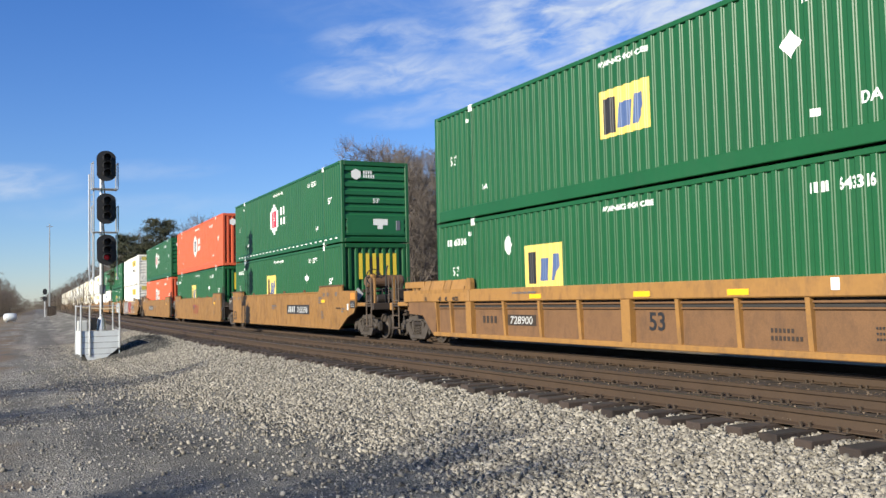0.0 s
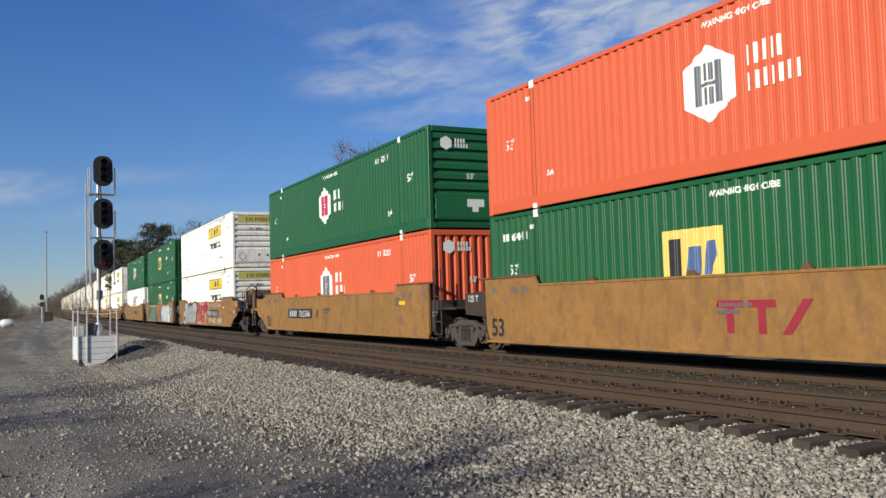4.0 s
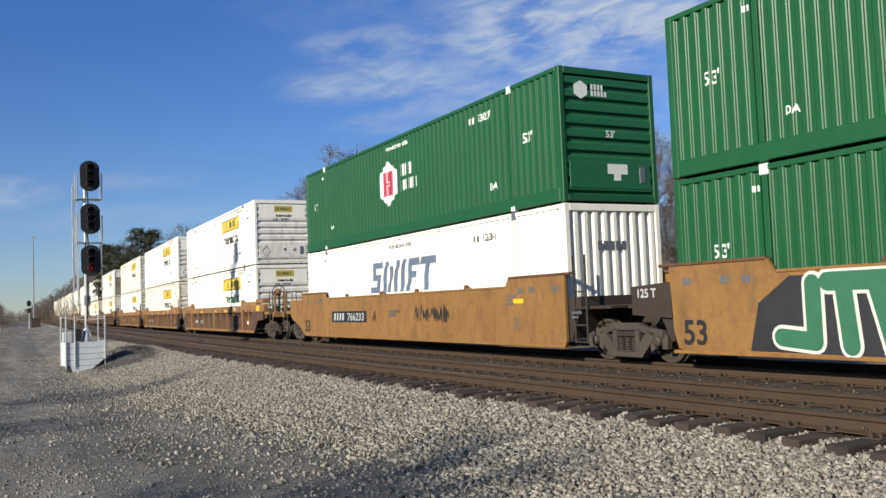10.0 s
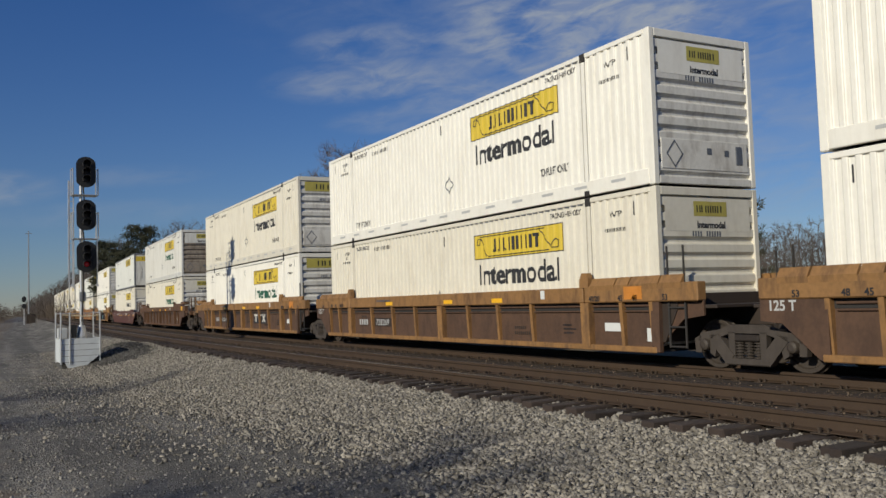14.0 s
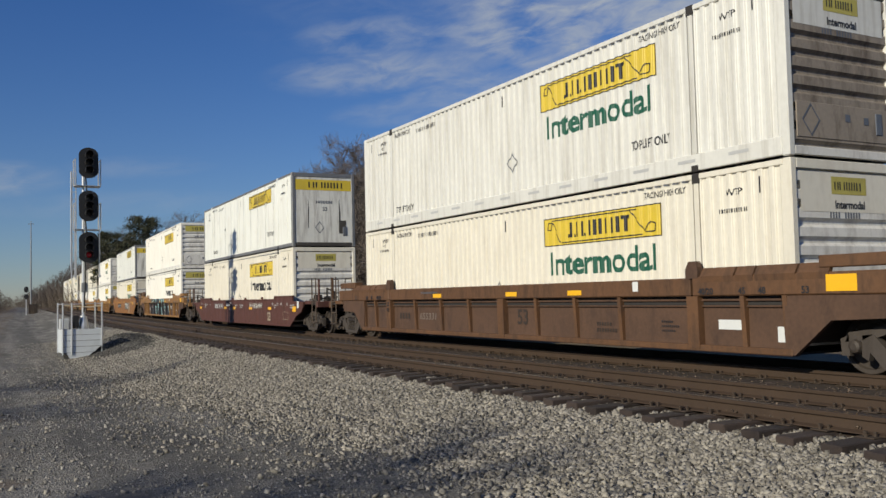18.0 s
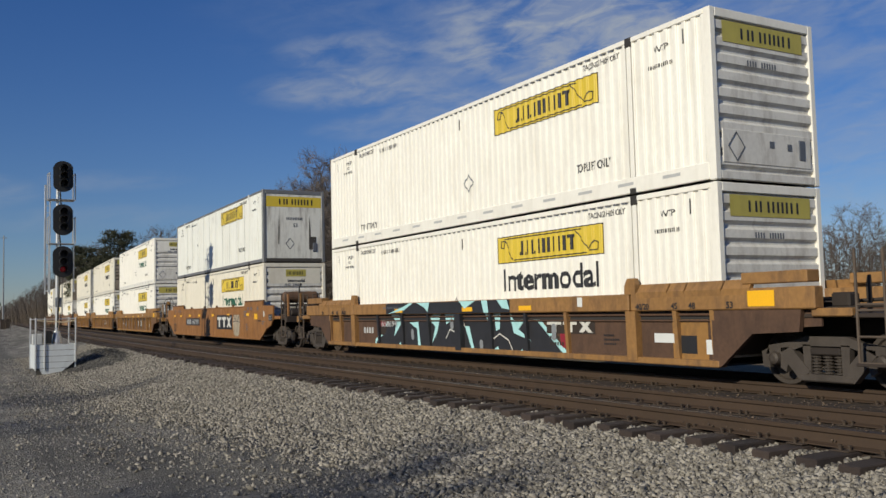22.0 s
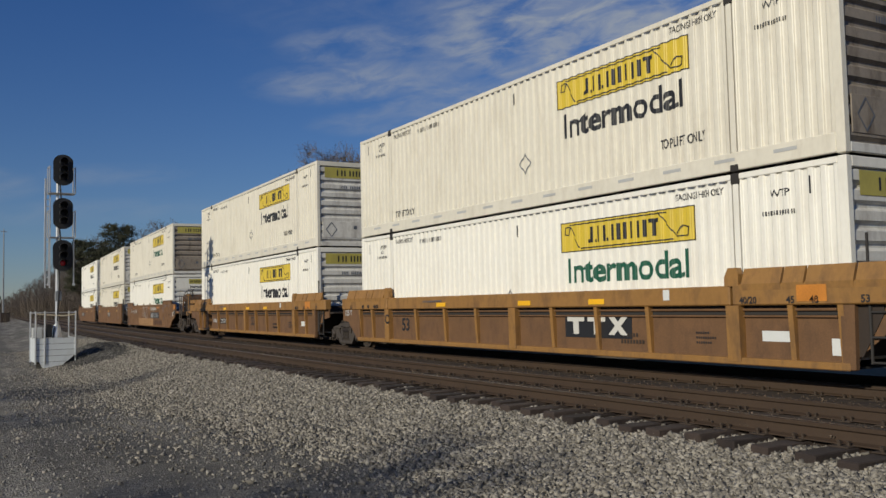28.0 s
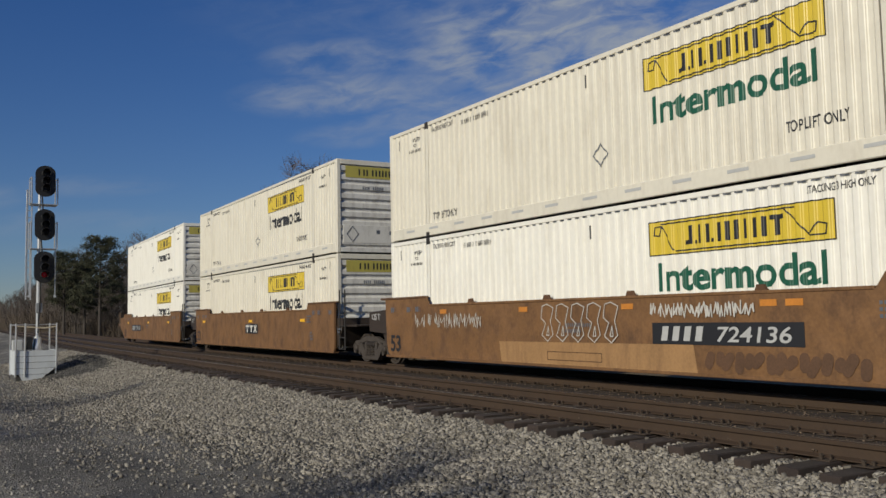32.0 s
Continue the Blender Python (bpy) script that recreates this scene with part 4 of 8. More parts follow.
            put_end("placard", lambda: flat_shape([box_shape(0, 0.12, 0, 0.12)]), 0.48, 0.58, GREYLET, "small plate", "q", y=-e + 0.006)
            put_end("placard", lambda: flat_shape([box_shape(0, 0.12, 0, 0.12)]), 0.03, 0.60, GREYLET, "small plate", "q", y=-e + 0.006)
        else:
            put_end("sign_panel", lambda: flat_shape([box_shape(-1.15, 1.15, 0, 0.42)]), 0, 2.22, YELLOW, "yellow sign over the end wall")
            put_end("name_shape", lambda: flat_shape(stems((0.06, 0.24, 0.36, 0.58, 0.71, 0.84, 0.97, 1.10, 1.23, 1.40), 0.055, 0.22)), -0.68, 2.32, BLACK, "dark block shapes of a name", "n", y=-e + 0.016)
            put_end("length_mark", lambda: text_shape("53", 0.14, 0.006), -0.05, 1.42, GREYLET, "", "53")
            put_end("owner_code", lambda: flat_shape(bars([0.04] * 10, 0.11, 0.03)), -0.32, 1.70, GREYLET, "", "oc")
            put_end("placard", lambda: flat_shape(diamond(0.24)), -0.18, 0.75, GREYLET, "empty diamond placard holder")
            put_end("soot_streak", lambda: flat_shape([[(0, 0), (0.03, 0.02), (0.05, 0.7), (0.03, 1.15), (0.01, 0.7)], [(1.28, 0.0), (1.36, 0.0), (1.35, 0.6), (1.30, 1.2), (1.29, 0.6)]]), -0.66, 0.72, SOOT, "black exhaust streaks")
            put_end("placard", lambda: flat_shape([box_shape(0, 0.30, 0, 0.52)]), 0.62, 0.52, SOOT, "dark open vent", "v", y=-e + 0.014)
    return c


def hash_of(*words):
    return sum(ord(ch) * (i + 3) for i, ch in enumerate("".join(str(x) for x in words)))


REFLGREY = mat("grey reflective strip", (0.42, 0.42, 0.41), 0.4)
OLDYELLOW = mat("faded olive yellow paint", (0.42, 0.36, 0.08), 0.5, vary=0.1, dirt=(0.2, 0.17, 0.07), dirt_amount=0.5)
SLATE = mat("slate blue lettering paint", (0.10, 0.135, 0.19), 0.5, vary=0.15)
SEAM = mat("dull grey seam", (0.36, 0.36, 0.33), 0.6)
GRIMYWHITE = mat("rust-streaked white end wall", (0.66, 0.65, 0.59), 0.5, vary=0.08, scale=0.9, dirt=(0.10, 0.062, 0.042), dirt_amount=0.9, dirt_scale=(2.2, 2.2, 0.22))
GRIMYDOOR = mat("rust-grimed door paint", (0.25, 0.21, 0.165), 0.6, vary=0.15, scale=1.2, dirt=(0.06, 0.04, 0.03), dirt_amount=0.95, dirt_scale=(1.6, 1.6, 0.5))
SOOT = mat("sooty exhaust stain", (0.05, 0.045, 0.04), 0.9, vary=0.3)
CREAM = mat("cream container paint", (0.66, 0.62, 0.52), 0.45, vary=0.06, scale=0.7, dirt=(0.36, 0.30, 0.22), dirt_amount=0.4)
GREYWHITE = mat("streaked off-white container paint", (0.62, 0.61, 0.56), 0.48, vary=0.07, scale=0.7, dirt=(0.27, 0.24, 0.19), dirt_amount=0.65, dirt_scale=(2.5, 2.5, 0.14))
DARKGREEN_DOOR = mat("green door paint", (0.011, 0.10, 0.036), 0.45, vary=0.12, scale=1.0)
KINDS = {
    "squaregreen": dict(paint=GREEN, pitch=0.25, depth=0.040, end="upright", words=LETTER, fit=LETTER, foot=GREEN),
    "hexgreen": dict(paint=GREEN, pitch=0.25, depth=0.036, end="louvre", words=LETTER, fit=LETTER, door=DARKGREEN_DOOR),
    "hexorange": dict(paint=ORANGE, pitch=0.25, depth=0.036, end="upright", words=LETTER, fit=LETTER),
    "slantwhite": dict(paint=WHITE, pitch=0.25, depth=0.036, end="upright", words=GREYLET, fit=GREYLET),
    "signwhite": dict(paint=WHITE, pitch=0.23, depth=0.033, end="louvre", words=BLACK, fit=BLACKGAP, foot=BLACKGAP, door=DIRTYWHITE, sill=DIRTYWHITE),
    "plate": dict(paint=OLDWHITE, rail=DARKRAIL, pitch=1.22, depth=0.006, end="plain", words=BLACK, fit=LETTER, foot=BLACKGAP, post=DARKRAIL, low=0.15, sill=SOOT, door=GRIMYWHITE),
}


# ---------------------------------------------------------------- running gear
WHEEL_R = 0.42
WHEELSETS = []


def truck(car, y):
    """Two-axle truck under a car, about the place y along it."""
    t = thing("truck", "", "")
    for k in ("label", "category", "group", "kind"):
        if k in t:
            del t[k]
    t.parent = car
    t.matrix_basis = pose(0, y, 0)
    t["label"] = "grimy two-axle freight truck"
    for side in (-1, 1):
        def frame_side():
            b, x0, x1 = Build(), *sorted((side * 0.99, side * 1.10))
            b.prism([(-1.06, 0.48), (-1.0, 0.62), (-0.58, 0.68), (-0.36, 0.76), (0.36, 0.76), (0.58, 0.68), (1.0, 0.62), (1.06, 0.48), (0.66, 0.52), (0.36, 0.62), (-0.36, 0.62), (-0.66, 0.52)], "x", x0, x1)
            for q in (-1, 1):
                b.prism([(q * 0.60, 0.60), (q * 0.78, 0.58), (q * 0.80, 0.28), (q * 0.70, 0.22)], "x", x0, x1)
                b.prism([(q * 1.0, 0.58), (q * 1.14, 0.52), (q * 1.12, 0.28), (q * 0.99, 0.28)], "x", x0, x1)
                b.prism([(q * 0.80, 0.50), (q * 0.60, 0.60), (q * 0.27, 0.25), (q * 0.44, 0.10)], "x", x0 - 0.012, x1 + 0.012)
                b.prism([(q * 0.25, 0.64), (q * 0.39, 0.64), (q * 0.37, 0.20), (q * 0.26, 0.20)], "x", x0, x1)
            b.box(x0 - 0.02, x1 + 0.02, -0.45, 0.45, 0.10, 0.21, 0.02)
            return b
        part("side_frame", frame_side, TRUCKDUST, t, "cast side frame", key=("sframe", side))

        def coils():
            b = Build()
            for q in (-0.19, 0.0, 0.19):
                prof = []
                for i in range(6):
                    z = 0.21 + i * 0.047
                    prof += [(0.052, z), (0.085, z + 0.012), (0.085, z + 0.024), (0.052, z + 0.036)]
                b.lathe(prof, "z", 10, (side * 1.04, q, 0))
            return b
        part("spring_nest", coils, WHEEL, t, "coil springs", key=("coil", side))
        part("bolster_end", lambda: Build().box(*sorted((side * 0.95, side * 1.13)), -0.25, 0.25, 0.49, 0.60, 0.02), GRIME, t, key=("bol", side))
        for q in (-1, 1):
            part("bearing_cap", lambda: Build().lathe([(0.0, side * 1.17), (0.05, side * 1.17), (0.09, side * 1.15), (0.105, side * 1.10), (0.11, side * 1.0), (0.0, side * 1.0)], "x", 14), WHEEL, t, at=pose(0, q * 0.89, WHEEL_R), key=("cap", side), smooth=False)
    part("bolster", lambda: Build().box(-0.95, 0.95, -0.22, 0.22, 0.44, 0.66, 0.03), GRIME, t, key="bolster")
    part("brake_beam", lambda: Build().box(-0.85, 0.85, -0.38, -0.32, 0.30, 0.38, 0.01).box(-0.85, 0.85, 0.32, 0.38, 0.30, 0.38, 0.01), GRIME, t, key="bbeam")
    for q in (-0.89, 0.89):
        def wheels():
            b = Build().tube((-0.98, 0, 0), (0.98, 0, 0), 0.085, n=10)
            for s in (-1, 1):
                b.lathe([(0.09, s * 0.64), (0.10, s * 0.66), (0.16, s * 0.70), (0.33, s * 0.72), (0.355, s * 0.675), (0.43, s * 0.675), (0.448, s * 0.69), (0.446, s * 0.703), (0.424, s * 0.712),
                         (0.419, s * 0.80), (0.408, s * 0.805), (0.355, s * 0.80), (0.335, s * 0.755), (0.17, s * 0.745), (0.13, s * 0.80), (0.085, s * 0.81)], "x", 28)
            # lightening holes' bosses on the plate, which show that it turns
                for i in range(4):
                    a = i * math.pi / 2 + 0.3
                    b.tube((s * 0.742, 0.25 * math.cos(a), 0.25 * math.sin(a)), (s * 0.758, 0.25 * math.cos(a), 0.25 * math.sin(a)), 0.03, n=6)
            return b
        ws = part("wheelset", wheels, WHEEL, t, "steel wheels on their axle", key="wheelset", smooth=False)
        ws.matrix_basis = pose(0, q, WHEEL_R)
        WHEELSETS.append((ws, q))
    return t


# ---------------------------------------------------------------- well cars
def outward(car, sgn):
    """Pose of an end: y grows outwards from the end of the load."""
    return pose(0, sgn * CL / 2, 0, 0, 0, 0 if sgn > 0 else 180)


def add(car, sgn, name, make, m, key, label=""):
    return part(name, make, m, car, label, at=outward(car, sgn), key=("end", key))


def coupled_end(car, sgn, paint, dark, tank=True, wheel=False):
    """Platform over the truck with draft sill, coupler, rails, ladder and brake gear."""
    dark = DARKGEAR
    near = -sgn  # towards the service road
    add(car, sgn, "draft_sill", lambda: Build().box(-0.28, 0.28, 0.2, 3.12, 0.72, 1.02, 0.02), dark, "sill")
    add(car, sgn, "bulkhead", lambda: Build().prism([(0.12, 0.45), (0.20, 0.45), (0.62, 1.05), (0.62, 1.12), (0.12, 1.12)], "x", -1.36, 1.36), dark, "bulk")
    add(car, sgn, "platform", lambda: Build().box(-1.36, 1.36, 0.62, 2.92, 1.04, 1.10, 0.01), dark, "plat")
    add(car, sgn, "end_beam", lambda: Build().box(-1.38, 1.38, 2.92, 3.06, 0.94, 1.16, 0.015), dark if tank else paint, "beam")
    add(car, sgn, "side_step", lambda: Build().box(*sorted((near * 1.22, near * 1.42)), 1.75, 2.40, 1.06, 1.18, 0.015), paint, ("sstep", near), "ochre side bracket")
    add(car, sgn, "coupler", lambda: Build().box(-0.09, 0.09, 3.05, 3.42, 0.74, 0.94, 0.03).box(-0.17, 0.15, 3.36, 3.66, 0.70, 0.98, 0.05), GRIME, "coup", "cast knuckle coupler")
    add(car, sgn, "air_hose", lambda: Build().path([(0.30, 3.0, 0.72), (0.36, 3.18, 0.48), (0.32, 3.4, 0.34), (0.20, 3.62, 0.34)], 0.024), BLACKGAP, "hose")
    add(car, sgn, "lift_lever", lambda: Build().path([(-1.3, 3.10, 0.80), (-0.9, 3.12, 0.84), (-0.1, 3.15, 1.0), (0.0, 3.3, 1.0)], 0.014), GRIME, "lever")
    for sx in (-1, 1):
        def ladder():
            b = Build()
            for y in (2.44, 2.86):
                b.path([(sx * 1.36, y, 0.40), (sx * 1.36, y, 1.98)], 0.022, 6)
            for z in (0.42, 0.78, 1.14, 1.22):
                b.tube((sx * 1.36, 2.44, z), (sx * 1.36, 2.86, z), 0.018, n=6)
            return b
        add(car, sgn, "ladder", ladder, LADDER, ("ladder", sx), "dull steel grab rails and steps")
        add(car, sgn, "handrail", lambda: Build().path([(sx * 0.55, 2.98, 1.1), (sx * 0.55, 2.98, 1.92), (sx * 0.80, 2.98, 1.92), (sx * 0.80, 2.98, 1.1)], 0.018), LADDER, ("hrail", sx), "end rail")
        add(car, sgn, "corner_stanchion", lambda: Build().box(*sorted((sx * 1.24, sx * 1.31)), 2.93, 3.0, 1.1, 1.96, 0.01), paint, ("stan", sx))
        add(car, sgn, "step_bracket", lambda: Build().box(*sorted((sx * 1.28, sx * 1.42)), 2.42, 2.88, 0.38, 0.42, 0.006), dark, ("stepb", sx))
    add(car, sgn, "brake_rigging", lambda: Build().tube((near * 0.9, 0.8, 1.22), (near * 0.5, 2.7, 1.30), 0.028).tube((near * 1.1, 1.0, 1.16), (near * 1.1, 2.9, 1.2), 0.02).path([(near * 0.3, 1.9, 1.1), (near * 0.3, 1.9, 1.5), (near * 0.7, 2.2, 1.62), (near * 0.7, 2.2, 1.1)], 0.03)
        .box(*sorted((near * 0.86, near * 1.12)), 1.86, 2.16, 1.18, 1.40, 0.03).box(*sorted((near * 0.2, near * 0.5)), 1.2, 1.5, 1.1, 1.34, 0.04), GRIME, ("rig", near), "rods, pipes and small boxes of the brake")
    if tank:
        add(car, sgn, "air_reservoir", lambda: Build().lathe([(0.0, -0.72), (0.12, -0.71), (0.20, -0.66), (0.225, -0.60), (0.225, 0.60), (0.20, 0.66), (0.12, 0.71), (0.0, 0.72)], "x", 18, (near * 0.15, 1.05, 1.88)), TANK, ("tank", near), "rusty brown cylindrical air reservoir")
        add(car, sgn, "tank_saddle", lambda: Build().box(*sorted((near * 0.66, near * 0.74)), 0.80, 1.30, 1.10, 1.82).box(*sorted((near * -0.44, near * -0.36)), 0.80, 1.30, 1.10, 1.82).box(-0.9, 0.9, 0.9, 1.0, 1.52, 1.62), dark, ("saddle", near))
        add(car, sgn, "brake_valve", lambda: Build().box(-0.25, 0.2, 1.5, 1.85, 1.10, 1.60, 0.04).box(0.35, 0.75, 1.55, 1.9, 1.10, 1.42, 0.04).tube((-0.9, 1.42, 1.2), (0.9, 1.42, 1.2), 0.035).path([(near * 1.0, 1.4, 1.1), (near * 1.0, 1.5, 1.48), (near * 0.2, 1.6, 1.66)], 0.03), GRIME, ("valve", near), "cast brake valve and pipes")
        add(car, sgn, "brake_cylinder", lambda: Build().lathe([(0.0, -0.25), (0.15, -0.25), (0.16, -0.2), (0.16, 0.22), (0.05, 0.3), (0.0, 0.3)], "x", 12, (0.7, 2.2, 1.28)), GRIME, "bcyl")
        add(car, sgn, "hose_post", lambda: Build().path([(near * 0.75, 2.6, 1.1), (near * 0.72, 2.6, 2.2), (near * 0.65, 2.55, 2.36)], 0.028).tube((near * 0.45, 2.7, 1.1), (near * 0.45, 2.7, 1.9), 0.02), BLACKGAP, ("hpost", near), "black standing hose")
    if wheel:
        add(car, sgn, "brake_stand", lambda: Build().box(*sorted((near * 0.52, near * 0.60)), 1.02, 1.10, 1.1, 2.12, 0.01).box(*sorted((near * 0.74, near * 0.80)), 1.02, 1.08, 1.1, 2.0, 0.01).box(*sorted((near * 0.48, near * 0.74)), 1.0, 1.12, 1.86, 2.12, 0.02), dark, ("bstand", near))

        def handwheel():
            b, r, x = Build(), 0.27, near * 0.62
            ring = [(x + r * math.cos(a), 1.24, 2.03 + r * math.sin(a)) for a in (2 * math.pi * i / 20 for i in range(21))]
            b.path(ring, 0.018, 6)
            for i in range(6):
                a = i * math.pi / 3
                b.tube((x, 1.24, 2.03), (x + r * math.cos(a), 1.24, 2.03 + r * math.sin(a)), 0.013, n=5)
            return b
        rim = add(car, sgn, "brake_wheel", handwheel, BLACKGAP, ("bwheel", near), "dark spoked brake wheel")
        part("hub", lambda: Build().lathe([(0.0, 1.27), (0.10, 1.25), (0.13, 1.18), (0.12, 1.11)], "y", 12, (near * 0.62, 0, 2.03)), CAR_OCHRE, rim, "yellow gear case", key=("hub", near))
    truck(car, sgn * (CL / 2 + 1.72))


LADDER = mat("dusty rail steel", (0.085, 0.062, 0.045), 0.7, 0.1, vary=0.3, scale=4)


def joint_end(car, sgn, paint, dark, own_truck):
    """Articulated end: short sill that meets the next unit over a shared truck."""
    dark = DARKGEAR
    add(car, sgn, "draft_sill", lambda: Build().box(-0.30, 0.30, 0.1, 1.66, 0.72, 1.05, 0.02), dark, "jsill")
    add(car, sgn, "bulkhead", lambda: Build().prism([(0.08, 0.45), (0.16, 0.45), (0.50, 1.05), (0.50, 1.30), (0.08, 1.30)], "x", -1.36, 1.36), dark, "jbulk")
    add(car, sgn, "platform", lambda: Build().box(-1.30, 1.30, 0.5, 1.35, 1.04, 1.10, 0.01), dark, "jplat")
    for sx in (-1, 1):
        def rungs():
            b = Build()
            for y in (0.31, 0.71):
                b.path([(sx * 1.38, y, 0.36), (sx * 1.38, y, 2.14)], 0.022, 6)
            for z in (0.38, 0.72, 1.06, 1.40):
                b.tube((sx * 1.38, 0.31, z), (sx * 1.38, 0.71, z), 0.018, n=6)
            return b
        if not own_truck:
            add(car, sgn, "ladder", rungs, BLACKGAP, ("jladder", sx), "black grab rails and steps")
    if own_truck:  # the far end carries the joint's bearing
        for sx in (-1, 1):
            add(car, sgn, "joint_panel", lambda: Build().prism([(0.06, 0.86), (1.08, 0.92), (1.08, 1.44), (0.06, 1.50)], "x", *sorted((sx * 1.38, sx * 1.43))), dark, ("jpanel", sx), "dark stencilled joint panel")
        add(car, sgn, "centre_plate", lambda: Build().lathe([(0.0, 0.62), (0.32, 0.62), (0.32, 0.74), (0.0, 0.74)], "z", 16, (0, 1.68, 0)), GRIME, "cplate")
        truck(car, sgn * (CL / 2 + 1.68))


def smooth_car(no, label, paint, near, far, number="", dark=None, drop=True):
    """Well car with plain plate sides."""
    c = thing("well_car", label, "well car", "cars of the train")
    dark = dark or CAR_RUSTY
    e = CL / 2
    low, mid, topz = (0.27, 1.56, 1.79) if drop else (0.22, 1.24, 1.38)
    for side in (-1, 1):
        x0, x1 = sorted((side * 1.40, side * 1.46))
        def plate():
            def end(how):
                """Half outline of one end, from the bottom corner up to the step in the top edge."""
                if how == "C":
                    return [(e + 0.05, low), (e + 0.88, low + 0.42), (e + 1.48, low + 0.57), (e + 1.68, low + 0.76), (e + 1.73, topz - 0.22), (e + 0.38, topz - 0.20), (e + 0.34, topz), (6.0, topz - 0.01), (5.85, mid)]
                if how == "a":
                    return [(e + 0.02, low), (e + 0.09, low + 0.12), (e + 0.10, topz), (6.0, topz - 0.01), (5.85, mid)]
                return [(e - 0.36, low), (e - 0.10, low + 0.08), (e - 0.01, low + 0.36), (e + 0.05, topz - 0.02), (6.0, topz - 0.01), (5.85, mid)]
            return Build().prism(end(far) + [(-y, z) for y, z in reversed(end("a" if near == "A" else near))], "x", x0, x1)
        part("side_plate", plate, paint, c, key=("splate", side, near, far, mid))
        part("bottom_chord", lambda: Build().box(*sorted((side * 1.28, side * 1.475)), -e - 0.02, e + 0.02, low - 0.02, low + 0.04, 0.01), paint, c, key=("schord", side, low))
        part("top_chord", lambda: Build().box(*sorted((side * 1.36, side * 1.475)), -5.84, 5.84, mid - 0.015, mid + 0.04, 0.012), paint, c, key=("tchord", side, mid))
        for y in (-1, 1):
            part("end_chord", lambda: Build().box(*sorted((side * 1.34, side * 1.48)), *sorted((y * 6.02, y * (e + 0.3))), topz - 0.035, topz + 0.02, 0.012), dark, c, key=("echord", side, y, mid))
        for y in (-4.0, -1.2, 1.2, 4.0):
            part("load_guide", lambda: Build().prism([(-0.11, mid + 0.035), (0.11, mid + 0.035), (0.07, mid + 0.13), (-0.05, mid + 0.13)], "x", *sorted((side * 1.38, side * 1.44))), dark, c, at=pose(0, y, 0), key=("guide", side, mid))
    part("floor", lambda: Build().box(-1.38, 1.38, -e, e, 0.265, 0.30), BLACKGAP, c, key="wfloor")
    for y in (-6.08, 0.0, 6.08):
        part("cross_bearer", lambda: Build().box(-1.38, 1.38, -0.25, 0.25, 0.30, 0.365, 0.01), GRIME, c, at=pose(0, y, 0), key="bearer")
    for sgn, how in ((-1, near), (1, far)):
        if how == "C":
            coupled_end(c, sgn, paint, dark, tank=sgn < 0 and no in (1, 4, 13, 17), wheel=sgn < 0 and no in (1, 4, 17))
        else:
            joint_end(c, sgn, paint, dark, sgn > 0)
    B = 1.464

    def put(name, make, y, z, m, lbl="", key="", lift=0.003, share=True):
        ob = part(name, lambda: mark(make(), y, z, None, B, lift), m, c, lbl, key=("car", name, key, round(y, 2), round(z, 2)) if share else None)
        if name in SMALL or name == "spray_lettering":
            ob["kind"] = "stuff"
    if not drop:  # the dark red brown car
        white_marks(put)
        return c, put
    at = 5.04 if no == 13 else 4.9 if no == 3 else 5.3 if no in (6, 19) else -2.0 if no == 4 else -1.75  # where the number board hangs
    put("length_mark", lambda: text_shape("53", 0.40, 0.012), 8.1 if far == "C" else 7.85, 0.42, BLACK, "stencilled length mark", "53")
    if number:
        put("number_board", lambda: flat_shape([box_shape(0, 3.0, 0, 0.36)]), at, 0.76, BLACK, "black number board")
        put("owner_code", lambda: flat_shape([[(u + 0.03, 0), (u + 0.17, 0), (u + 0.22, 0.24), (u + 0.08, 0.24)] for u in (0, 0.25, 0.5, 0.75)]), at - 0.17, 0.82, REFLGREY, "white block shapes", "oc", 0.006)
        put("car_number", lambda: text_shape(number, 0.23, 0.004, 1.40, 0.2), at - 1.37, 0.82, REFLGREY, "pale painted serial number", number, 0.006)
    if no in (3, 6, 19):
        put("length_mark", lambda: text_shape("A", 0.30, 0.008, None, 0.2), at - 3.45, 0.80, BLACK, "stencilled end letter", "A")
    if no != 13:
        put("load_note", lambda: flat_shape(bars([0.03] * 14, 0.07, 0.025) + bars([0.03] * 9, 0.07, 0.025, -0.11)), 0.6, 1.05, GREYLET, "small stencilled notes", "ln")
    put("data_panel", lambda: flat_shape(bars([0.04, 0.06, 0.05], 0.06, 0.03) + bars([0.06, 0.04, 0.05], 0.06, 0.03, 0.10) + bars([0.05, 0.05], 0.06, 0.03, 0.2)), -6.2, 0.62, GREYLET, "small stencilled notes", "dp")
    if no == 17:
        for y in (5.3, 2.1, -1.0, -4.0, -4.45):
            put("reflector", lambda: flat_shape([box_shape(0, 0.30, 0, 0.10)]), y, 1.36, ORANGEPANEL, "dull orange reflective strip", "ro", 0.004)
    for y in (() if no == 17 else (8.1, 6.5, 4.4, 2.3, -0.4, -3.2, -6.2) if no == 13 else (-6.2,) if no < 7 else (6.9, 0.2, -5.3)):
        put("reflector", lambda: flat_shape([box_shape(0, 0.42, 0, 0.10)]), y, 1.20, REFLECT, "yellow reflective strip", "r", 0.004)
    for y in (-6.4, -6.85, -7.75, 6.5, 6.95, 7.8):
        put("stencil", lambda: flat_shape(bars([0.07, 0.07, -0.01, 0.012], 0.13, 0.025)), y, 1.42, GREYLET, "", "st")
